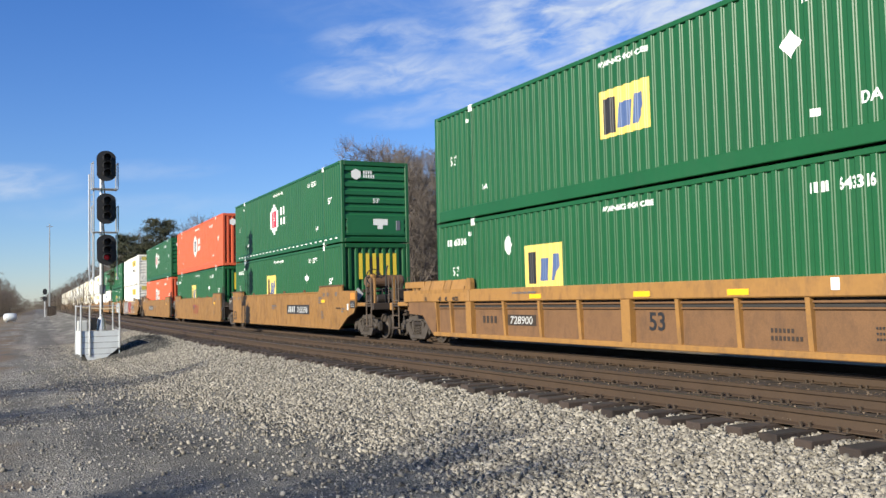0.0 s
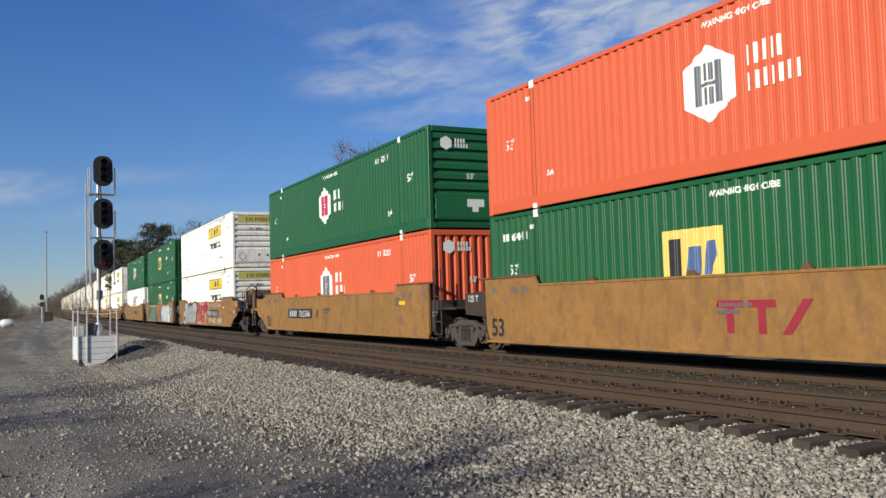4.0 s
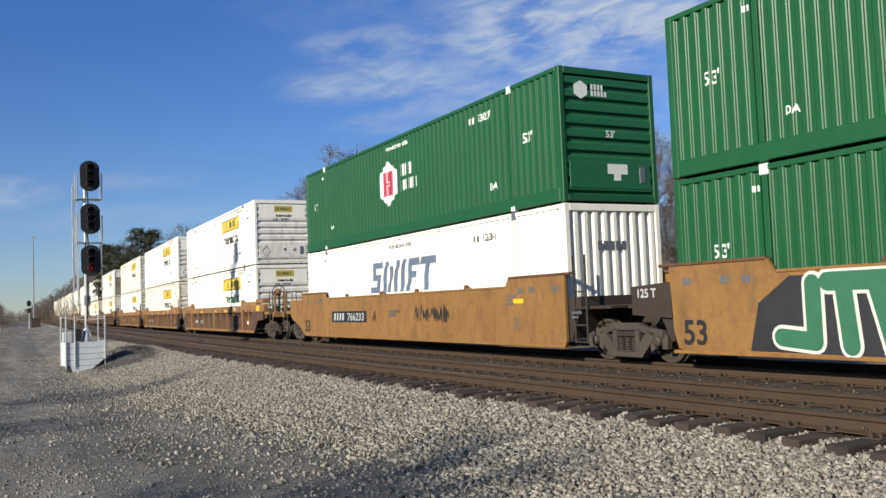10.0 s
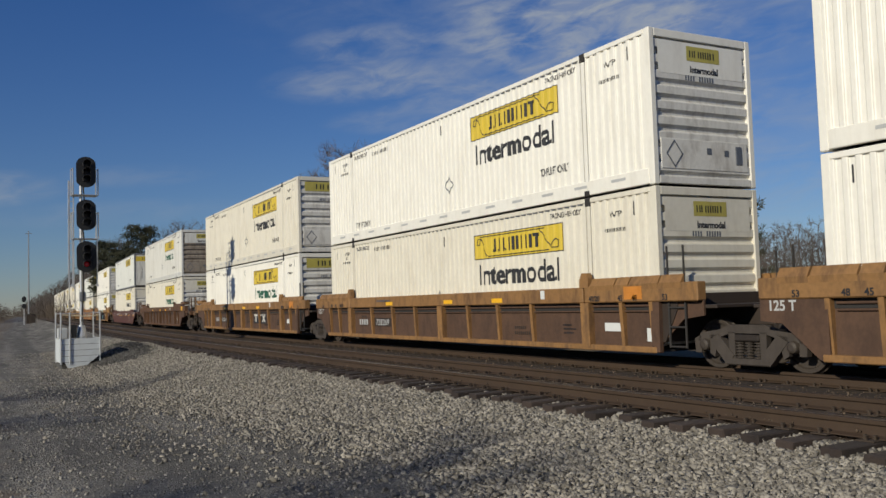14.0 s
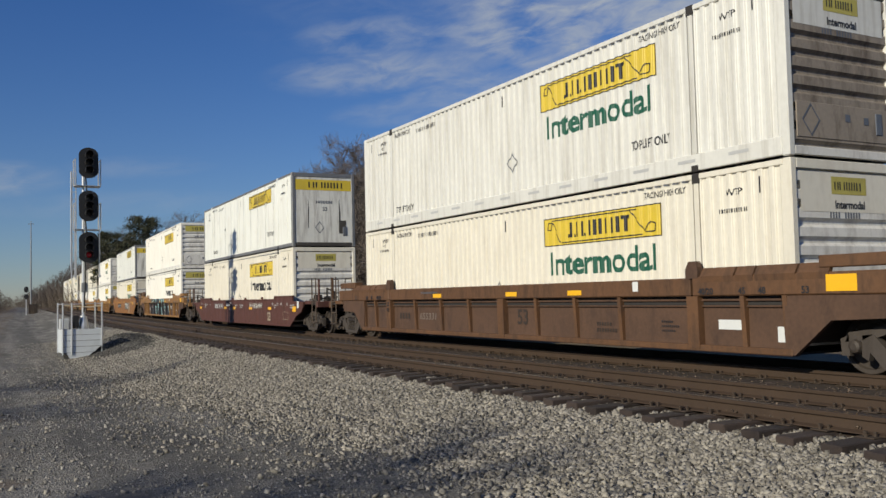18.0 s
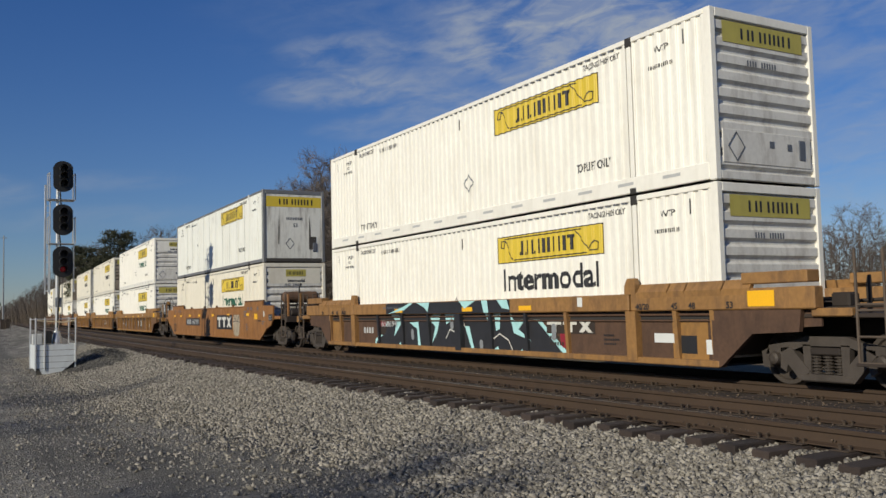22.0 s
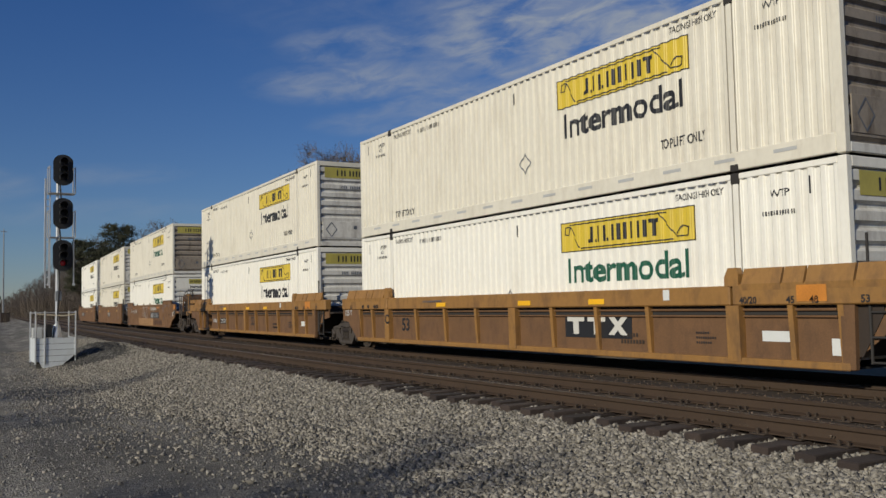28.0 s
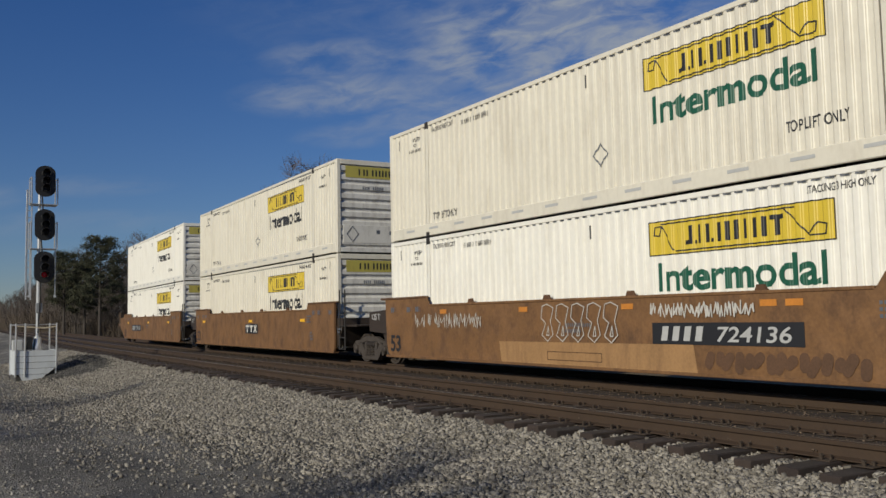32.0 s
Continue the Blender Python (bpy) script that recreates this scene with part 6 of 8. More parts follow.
def spray_car12(put):
    """One broad black sprayed shape with pale aqua edges and cuts; u runs from the shape's far end."""
    black = [[(0, 0.0), (0, 0.14), (0.6, 0.40), (0.88, 0.92), (2.3, 0.92), (6.85, 0.92), (7.0, 0.44), (7.38, 0.76), (7.8, 0.74), (8.66, 0.08), (8.66, 0.0)]]
    edge = [[(-0.12, 0.0), (-0.08, 0.20), (0.55, 0.46), (0.80, 0.95), (7.15, 0.95), (7.25, 0.74), (7.45, 0.83), (7.86, 0.80), (8.85, 0.08), (8.82, 0.0)]]
    put("spray_lettering", lambda: flat_shape(edge), 4.74, 0.27, AQUA, "pale aqua edge of sprayed shapes", "c0", 0.003)
    put("spray_lettering", lambda: flat_shape(black), 4.74, 0.27, CHARCOAL, "large black sprayed shapes", "c1", 0.007)
    cuts = [[(0.93, 0.92), (1.45, 0.92), (1.56, 0.64), (1.14, 0.30), (1.28, 0.70)], [(2.05, 0.68), (2.55, 0.70), (2.68, 0.0), (2.52, 0.05), (2.48, 0.52)], [(3.02, 0.78), (3.45, 0.92), (3.76, 0.92), (3.54, 0.42), (3.28, 0.16), (3.46, 0.58), (3.26, 0.70)],
            [(3.95, 0.92), (4.55, 0.92), (4.55, 0.54), (4.38, 0.76), (4.02, 0.64)], [(4.9, 0.60), (5.1, 0.60), (5.33, 0.0), (5.22, 0.0)], [(5.78, 0.92), (6.45, 0.92), (6.40, 0.54), (6.25, 0.50), (6.20, 0.84), (5.92, 0.74)],
            [(6.80, 0.92), (7.12, 0.56), (7.60, 0.30), (6.95, 0.46)], [(6.0, 0.0), (6.3, 0.16), (6.45, 0.0)], [(1.3, 0.0), (1.5, 0.16), (1.62, 0.0)], [(7.0, 0.0), (7.25, 0.12), (7.42, 0.0)]]
    put("spray_lettering", lambda: flat_shape(cuts), 4.74, 0.27, AQUA, "pale aqua cuts in the sprayed shapes", "c2", 0.012)
    put("spray_lettering", lambda: flat_shape(strokes([[(4.0, 0.3), (4.2, 0.52), (4.5, 0.44), (4.58, 0.05)], [(6.1, 0.3), (6.4, 0.44), (6.75, 0.3), (6.95, 0.02)], [(4.75, 0.9), (4.9, 0.6)]], 0.014)), 4.74, 0.27, OFFWHITE, "", "c5", 0.018)
    put("spray_lettering", lambda: flat_shape(strokes([[(2.22, 0.44), (2.24, 0.30)], [(4.28, 0.72), (4.30, 0.58)], [(5.62, 0.22), (5.63, 0.14)], [(8.4, 0.6), (8.4, 0.4)]], 0.075)), 4.74, 0.27, FOGGREY, "grey sprayed spots", "c6", 0.018)
    put("spray_lettering", lambda: flat_shape(strokes([[(0.2, 0.62), (0.5, 0.66)], [(7.6, 0.9), (7.9, 0.84)], [(8.7, 0.5), (8.72, 0.3)], [(8.15, 0.86), (8.3, 0.84)]], 0.12)), 4.74, 0.27, CRIMSON, "dull red sprayed spots", "c7", 0.0025)
    put("spray_lettering", lambda: flat_shape([box_shape(0.9, 7.0, 0, 0.28)]), 4.74, 1.185, CHARCOAL, "", "c3", 0.003, base=1.478)
    put("spray_lettering", lambda: flat_shape([[(1.0, 0.0), (2.0, 0.2), (2.3, 0.28), (2.5, 0.28), (2.0, 0.1)], [(2.7, 0.28), (3.4, 0.28), (3.3, 0.04), (3.1, 0.16)], [(4.85, 0.28), (5.6, 0.28), (5.1, 0.1)], [(5.85, 0.28), (6.1, 0.28), (6.15, 0.0), (5.95, 0.0)], [(6.5, 0.28), (6.9, 0.28), (7.0, 0.06), (6.7, 0.1)]]), 4.74, 1.185, AQUA, "", "c4", 0.007, base=1.478)
    put("emblem_panel", lambda: flat_shape([box_shape(0, 1.55, 0, 0.28)]), -3.40, 0.74, DARKGEAR, "dark emblem board", "ttb", 0.004)
    put("emblem_shape", lambda: flat_shape([box_shape(0.03, 0.5, 0.18, 0.26), box_shape(0.18, 0.34, 0.03, 0.18), box_shape(0.56, 1.0, 0.18, 0.26), box_shape(0.70, 0.86, 0.03, 0.18), [(1.06, 0.03), (1.20, 0.03), (1.46, 0.26), (1.32, 0.26)], [(1.34, 0.03), (1.48, 0.03), (1.20, 0.26), (1.06, 0.26)]]), -3.40, 0.74, OFFWHITE, "pale worn block emblem", "ttl", 0.010)
    for y in (-7.0, 8.0):
        put("repaint_patch", lambda: flat_shape([box_shape(0, 0.80, 0, 0.84)]), y, 0.30, CAR_OCHRE, "cleaner yellow panel", "yp", 0.003)
    put("data_panel", lambda: flat_shape([box_shape(0, 0.40, 0, 0.30)]), -7.15, 0.45, BLACK, "black inspection panel", "bp", 0.007)


def owner_emblem(put, y, z, base=None, s=1.0):
    kw = {"base": base} if base else {}
    bars_ = (box_shape(0.06, 0.46, 0.24, 0.31), box_shape(0.20, 0.33, 0.05, 0.24), box_shape(0.54, 0.94, 0.24, 0.31), box_shape(0.68, 0.81, 0.05, 0.24),
             [(1.00, 0.05), (1.13, 0.05), (1.42, 0.31), (1.29, 0.31)], [(1.28, 0.05), (1.41, 0.05), (1.14, 0.31), (1.01, 0.31)])
    put("emblem_panel", lambda: flat_shape([box_shape(0, 1.5 * s, 0, 0.36 * s)]), y, z, BLACK, "black emblem board", "ow", 0.004, **kw)
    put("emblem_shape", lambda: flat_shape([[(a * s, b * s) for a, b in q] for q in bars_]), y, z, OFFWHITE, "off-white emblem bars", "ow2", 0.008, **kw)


# ---------------------------------------------------------------- the train
LOW_Z, UP_Z = 0.37, 3.30
UP, DN = "stacked on another one", "low in the well car"
MOVING = []


def load(near, kind, upper, **kw):
    words = {"squaregreen": "green corrugated container with yellow emblem, ", "hexgreen": "green corrugated container with white hexagon emblem, ", "hexorange": "orange red corrugated container with white hexagon, ",
             "slantwhite": "white corrugated container with slanted grey name, ", "signwhite": "white corrugated container with yellow sign panel, ", "plate": "white smooth-panelled container with dark rails, "}[kind]
    c = container(kind, words + (UP if upper else DN), **kw)
    MOVING.append((c, near + CL / 2, UP_Z if upper else LOW_Z))


def build_train():
    # near end of the load; car kind, paint and ends; upper and lower boxes
    rows = [
        (4.95, "rib", CAR_OCHRE, "C", "C", "728900", ("squaregreen", {"number": "643316"}), ("squaregreen", {"logo": 2.9, "number": "643316"})),
        (28.50, "smooth", CAR_TAN, "C", "A", "765586", ("hexgreen", {"number": "505550"}), ("squaregreen", {"logo": 1.2, "number": "633717"})),
        (47.85, "smooth", CAR_TAN, "A", "A", "", ("hexorange", {"number": "501120"}), ("squaregreen", {"logo": 1.2, "number": "634411"})),
        (67.20, "smooth", CAR_TAN, "A", "C", "765586", ("hexgreen", {"number": "500117"}), ("hexorange", {"number": "502230"})),
        (90.62, "smooth", CAR_TAN, "C", "A", "766233", ("signwhite", {}), ("signwhite", {})),
        (109.91, "smooth", CAR_TAN, "A", "A", "", ("squaregreen", {"number": "262698"}), ("squaregreen", {"number": "272122"})),
        (129.24, "smooth", CAR_TAN, "A", "C", "766233", ("hexgreen", {"number": "530277"}), ("slantwhite", {"number": "125341"})),
        (152.67, "rib", CAR_UMBER, "C", "A", "728269", ("signwhite", {"small_sign": True}), ("signwhite", {"logo": 1, "small_sign": True})),
        (172.25, "rib", CAR_UMBER, "A", "A", "728269", ("signwhite", {"small_sign": True}), ("signwhite", {"paint": CREAM, "small_sign": True, "door": CREAM})),
        (191.80, "rib", CAR_UMBER, "A", "C", "728269", ("signwhite", {"paint": CREAM}), ("signwhite", {"logo": 1})),
        (215.24, "rib", CAR_RUSTY, "C", "C", "655331", ("signwhite", {"paint": GREYWHITE, "logo": 1, "small_sign": True, "door": GRIMYDOOR}), ("signwhite", {"logo": 1, "paint": CREAM, "small_sign": True})),
        (238.67, "smooth", CAR_BROWN, "C", "C", "", ("plate", {}), ("signwhite", {"paint": CREAM, "small_sign": True})),
        (262.09, "rib", CAR_YELLOW, "C", "C", "658694", ("signwhite", {"word_on": False}), ("signwhite", {})),
        (285.42, "smooth", CAR_TAN2, "C", "C", "647109", ("plate", {}), ("signwhite", {"logo": 1, "paint": CREAM, "small_sign": True})),
        (308.82, "rib", CAR_OCHRE, "C", "A", "729351", ("signwhite", {"logo": 1, "small_sign": True}), ("signwhite", {"logo": 1})),
        (328.75, "rib", CAR_OCHRE, "A", "A", "", ("signwhite", {"paint": CREAM, "door": GRIMYDOOR}), ("signwhite", {"logo": 1})),
        (348.48, "rib", CAR_OCHRE, "A", "C", "729510", ("signwhite", {"paint": CREAM}), ("signwhite", {})),
        (371.91, "smooth", CAR_RUSTY2, "C", "A", "724136", ("signwhite", {"paint": CREAM, "logo": 1, "door": GRIMYDOOR}), ("signwhite", {"logo": 1, "small_sign": True})),
        (391.59, "smooth", CAR_RUSTY2, "A", "A", "", ("signwhite", {"paint": CREAM}), ("signwhite", {"paint": CREAM})),
        (411.10, "smooth", CAR_RUSTY2, "A", "C", "724136", ("signwhite", {}), ("signwhite", {})),
    ]
    tone = {CAR_UMBER.name: "rust-browned ochre", CAR_OCHRE.name: "yellow ochre", CAR_YELLOW.name: "weathered yellow ochre", CAR_TAN.name: "ochre", CAR_BROWN.name: "dark red brown", CAR_RUSTY.name: "rusty brown", CAR_TAN2.name: "orange ochre", CAR_RUSTY2.name: "rust-stained ochre"}
    extra = {4: ", sprayed silver and red", 5: ", sprayed blue and white", 12: ", sprayed black and aqua", 17: ", with white scrawls"}
    for no, (near, kind, paint, a, b, number, up, low) in enumerate(rows):
        label = tone[paint.name] + (" well car with plain plate sides" if kind == "smooth" else " well car with ribbed sides") + extra.get(no, "")
        if kind == "smooth":
            car, put = smooth_car(no, label, paint, a, b, number, dark=CAR_BROWN if paint == CAR_BROWN else CAR_RUSTY, drop=paint != CAR_BROWN)
        else:
            car, put = rib_car(no, label, paint, WEB_TAN if no in (0, 14, 15, 16) else WEB_BROWN, a, b, number)
        if no == 4:
            spray_car4(put)
        if no == 5:
            spray_car5(put)
        if no == 12:
            spray_car12(put)
        if no == 17:
            put("spray_lettering", lambda: flat_shape(strokes(scrawl(10, 0.30, 0.32, 31), 0.010)), 6.5, 1.04, CHALK, "thin white scrawl", "w1", 0.006)
            rings = []
            for k in range(5):  # open bubble outlines
                u = 0.26 + 0.47 * k
                rings.append([(u - 0.16, 0.70), (u - 0.20, 0.46), (u - 0.06, 0.36), (u - 0.18, 0.12), (u, 0.0), (u + 0.17, 0.14), (u + 0.10, 0.40), (u + 0.20, 0.66), (u, 0.74), (u - 0.16, 0.70)])
                rings.append([(u - 0.03, 0.12), (u + 0.03, 0.30), (u + 0.05, 0.12), (u - 0.03, 0.12)])
            put("spray_lettering", lambda: flat_shape(strokes(rings, 0.009)), 1.40, 0.76, CHALK, "white outlined bubble shapes", "w2", 0.006)
            put("spray_lettering", lambda: flat_shape(strokes(scrawl(12, 0.18, 0.22, 33), 0.012)), -1.7, 1.22, CHALK, "thin white scrawl", "w3", 0.006)
            put("repaint_patch", lambda: flat_shape([[(0, 0), (5.50, 0), (5.42, 0.46), (-0.08, 0.44)]]), 2.76, 0.30, PATCHTAN, "lighter repainted patch", "rp", 0.003)
            put("repaint_patch", lambda: flat_shape(strokes([[(1.6, 0.10), (3.2, 0.10)], [(1.6, 0.26), (3.2, 0.26)], [(1.6, 0.10), (1.6, 0.26)], [(3.2, 0.10), (3.2, 0.26)]], 0.008)), 2.76, 0.30, CAR_RUSTY, "seam of a welded plate", "rq", 0.006)
            put("rust_stain", lambda: flat_shape(strokes([[(0.12 + 0.19 * k + 0.05 * math.sin(k * 2.3), 0.10 + 0.05 * math.sin(k * 1.7)), (0.17 + 0.19 * k, 0.22 + 0.06 * math.sin(k * 3.1))] for k in range(15)], 0.085)), -2.85, 0.36, RUSTSPOT, "row of dark rust stains", "rs", 0.003)
        if no == 6:
            put("spray_lettering", lambda: flat_shape(strokes(scrawl(6, 0.34, 0.40, 22), 0.016)), -1.1, 0.80, CHARCOAL, "thin black scrawl", "k", 0.006)
        if no in (13, 18):
            owner_emblem(put, -1.4 if no == 13 else 0.6, 0.62 if no == 13 else 0.78, s=1.75 if no == 13 else 1.0)
        if no == 13:  # sprayed pale glove-like drawing
            put("spray_lettering", lambda: flat_shape([[(0.0, 0.62), (0.16, 0.1), (0.45, 0.0), (0.95, 0.05), (1.1, 0.6), (1.0, 0.92), (0.1, 0.92)]]), -4.15, 0.33, TANLET, "pale sprayed drawing", "h0", 0.003)
            put("spray_lettering", lambda: flat_shape(strokes([[(0.3, 0.05), (0.25, 0.55)], [(0.55, 0.03), (0.52, 0.6)], [(0.8, 0.06), (0.8, 0.6)], [(0.0, 0.62), (0.5, 0.66), (1.1, 0.6)], [(0.1, 0.92), (0.4, 0.7), (0.6, 0.9), (0.8, 0.68), (1.0, 0.92)]], 0.018)), -4.15, 0.33, CHARCOAL, "", "h1", 0.006)
        if no in (9, 14, 15):
            owner_emblem(put, -1.7, 0.58, s=1.3)
        if no in (2,):
            put("spray_lettering", lambda: flat_shape([box_shape(0, 0.56, 0.42, 0.54), box_shape(0.20, 0.36, 0, 0.42), box_shape(0.66, 1.22, 0.42, 0.54), box_shape(0.86, 1.02, 0, 0.42), [(1.32, 0), (1.50, 0), (1.92, 0.54), (1.74, 0.54)]]), 0.6, 0.62, CRIMSON, "faded red block shapes", "tt", 0.003)
        MOVING.append((car, near + CL / 2, 0.0))
        load(near, low[0], False, **low[1])
        load(near, up[0], True, **up[1])


CAR_TAN2 = mat("orange ochre car paint", (0.245, 0.108, 0.029), 0.55, vary=0.2, scale=0.8, dents=0.5, dirt=(0.10, 0.045, 0.024), dirt_amount=0.7, dirt_scale=(1.4, 1.4, 0.5))
TANLET = mat("faded tan paint", (0.36, 0.30, 0.22), 0.6, vary=0.15)
CAR_RUSTY2 = mat("rust stained ochre plate", (0.165, 0.082, 0.031), 0.65, vary=0.3, scale=1.4, dents=0.5, dirt=(0.06, 0.03, 0.018), dirt_amount=0.95, dirt_scale=(1.2, 1.2, 0.8))
build_train()


# ---------------------------------------------------------------- ties, plates and stones
def tie_mesh(seed):
    r = random.Random(seed)
    b = Build().box(-1.40 + r.uniform(-0.09, 0.07), 1.30, -0.115, 0.115, -0.365, -0.186 + r.uniform(-0.012, 0.003), 0.012)
    b.v = [(x + r.uniform(-0.006, 0.006), y + r.uniform(-0.006, 0.006), z + r.uniform(-0.004, 0.004)) for x, y, z in b.v]
    return b


def plate_mesh():
    b = Build().box(-0.19, 0.19, -0.10, 0.10, -0.187, -0.172, 0.005)
    for x, y in ((-0.10, -0.06), (-0.10, 0.05), (0.10, -0.05), (0.10, 0.06), (-0.16, 0.0)):
        b.box(x - 0.012, x + 0.012, y - 0.012, y + 0.012, -0.175, -0.135)
        b.box(x - 0.020, x + 0.022, y - 0.015, y + 0.015, -0.137, -0.126)
    return b


def lay_ties():
    r = random.Random(7)
    kinds = [tie_mesh(i).mesh("tie") for i in range(6)]
    for me in kinds:
        me.materials.append(TIE)
    far = Build()
    for off in (-SPACING, 0.0):
        for i in range(-30, 600):
            s = i * 0.496
            m = line_pose(s + r.uniform(-0.03, 0.03), off + r.uniform(-0.05, 0.05), r.uniform(-0.012, 0.0)) @ pose(0, 0, 0, 0, 0, r.uniform(-1.5, 1.5))
            if 4 <= i < 154:
                ob = new("tie", kinds[r.randrange(6)])
                ob.parent, ob.matrix_basis = bedding, m
                for side in (-0.755, 0.755):
                    if off < -1 or side < 0:
                        part("tie_plate", plate_mesh, SPIKE, ob, at=pose(side, 0, 0), key="tplate")
            else:
                t = Build().box(-1.30, 1.30, -0.115, 0.115, -0.365, -0.186)
                far.add([m @ Vector(p) for p in t.v], t.f)
    ob = part("more_ties", far, TIE, bedding, "timber ties farther along the tracks")
    ob["kind"] = "stuff"


def stone_field(name, count, places, size, seed, m, label):
    me = stones(count, places, size, seed)
    me.materials.append(m)
    ob = new(name, me)
    return tagged(ob, label, "gravel", kind="stuff")


lay_ties()
stone_field("ballast_stones", 80000, strew(-7.5, -5.0, 2.5, 56, 0.0, 1.75, 2.4, True), (0.015, 0.042), 11, STONE, "pale angular ballast stones on the track shoulder")
stone_field("ballast_stones", 13000, strew(-5.5, -4.42, 2.5, 50, 0.012, 1.6), (0.016, 0.040), 15, STONE, "pale ballast stones round the tie ends")
stone_field("track_stones", 9000, strew(-4.5, -1.0, 2.5, 45, 0.135, 1.6), (0.008, 0.022), 12, DUSTSTONE, "brown dusty stones between the rails")
stone_field("road_stones", 26000, strew(-16.0, -7.5, 2.5, 34, -0.004, 1.7), (0.006, 0.022), 13, GREYSTONE, "loose grey stones on the service road")
stone_field("road_stones", 450, strew(-15.5, -7.8, 4.0, 30, 0.0, 1.5), (0.022, 0.045), 14, STONE, "scattered larger pale stones on the road")
# heap of grey fines; part of its darkness is painted shade
stone_field("gravel_heap", 10000, strew(-8.6, -5.2, 35.5, 46, -0.006), (0.014, 0.034), 17, GREYFILL, "grey gravel heaped against the signal's box, darkened with painted shade")
stone_field("ballast_stones", 5000, strew(-7.6, -4.58, -14, 2.5, 0.0, 1.0), (0.018, 0.040), 16, STONE, "pale ballast stones behind the viewpoint")


# ---------------------------------------------------------------- signal beside the tracks
def signal_head(parent, x, y, z, red):
    h = thing("head", "", "")
    for k in ("label", "category", "group", "kind"):
        if k in h:
            del h[k]
    h.parent, h.matrix_basis = parent, pose(x, y, z)
    h["label"] = "black oval signal head" + (" showing red" if red else "")
    oval = [(0.39 * math.cos(a), (0.36 if math.sin(a) > 0 else -0.28) + 0.33 * math.sin(a)) for a in (2 * math.pi * i / 28 for i in range(28))]
    part("backplate", lambda: Build().prism(oval, "y", -0.02, 0.02), HEADBLACK, h, key="backplate")
    part("case", lambda: Build().box(-0.16, 0.16, 0.02, 0.32, -0.42, 0.52, 0.03), HEADBLACK, h, key="scase")
    for dz in (0.36, 0.04, -0.28):
        def hood():
            b, n = Build(), 14
            for i in range(n + 1):
                a = radians(-35 + 250 * i / n)
                ln = 0.46 if 40 < math.degrees(a) < 140 else 0.36
                b.v += [(0.145 * math.cos(a), -0.02, 0.145 * math.sin(a)), (0.150 * math.cos(a), -ln, 0.150 * math.sin(a)), (0.157 * math.cos(a), -0.02, 0.157 * math.sin(a)), (0.162 * math.cos(a), -ln, 0.162 * math.sin(a))]
            for i in range(n):
                k = 4 * i
                b.f += [(k, k + 4, k + 5, k + 1), (k + 2, k + 3, k + 7, k + 6), (k + 1, k + 5, k + 7, k + 3)]
            return b
        part("hood", hood, HEADBLACK, h, at=pose(0, 0, dz), key="hood")
        lens = RED_LENS if red and dz < 0 else DARK_LENS
        part("lens", lambda: Build().lathe([(0.0, -0.035), (0.06, -0.033), (0.105, -0.022)], "y", 16), lens, h, "lit red lens" if lens == RED_LENS else "", at=pose(0, 0, dz), key="lens")
    part("bracket", lambda: Build().tube((0.0, 0.3, -0.1), (-0.14, 0.55, -0.1), 0.04).tube((0.0, 0.3, 0.25), (-0.14, 0.55, 0.25), 0.04), ALU, h, key="sbracket")
    return h


def glow_material(name, color, power):
    m = bpy.data.materials.new(name)
    m.use_nodes = True
    bsdf = m.node_tree.nodes["Principled BSDF"]
    bsdf.inputs["Base Color"].default_value, bsdf.inputs["Roughness"].default_value = (*color, 1), 0.2
    bsdf.inputs["Emission Color"].default_value, bsdf.inputs["Emission Strength"].default_value = (*color, 1), power
    return m


RED_LENS = glow_material("lit red lens", (0.35, 0.008, 0.015), 0.12)
DARK_LENS = mat("dark signal lens", (0.010, 0.008, 0.009), 0.5)


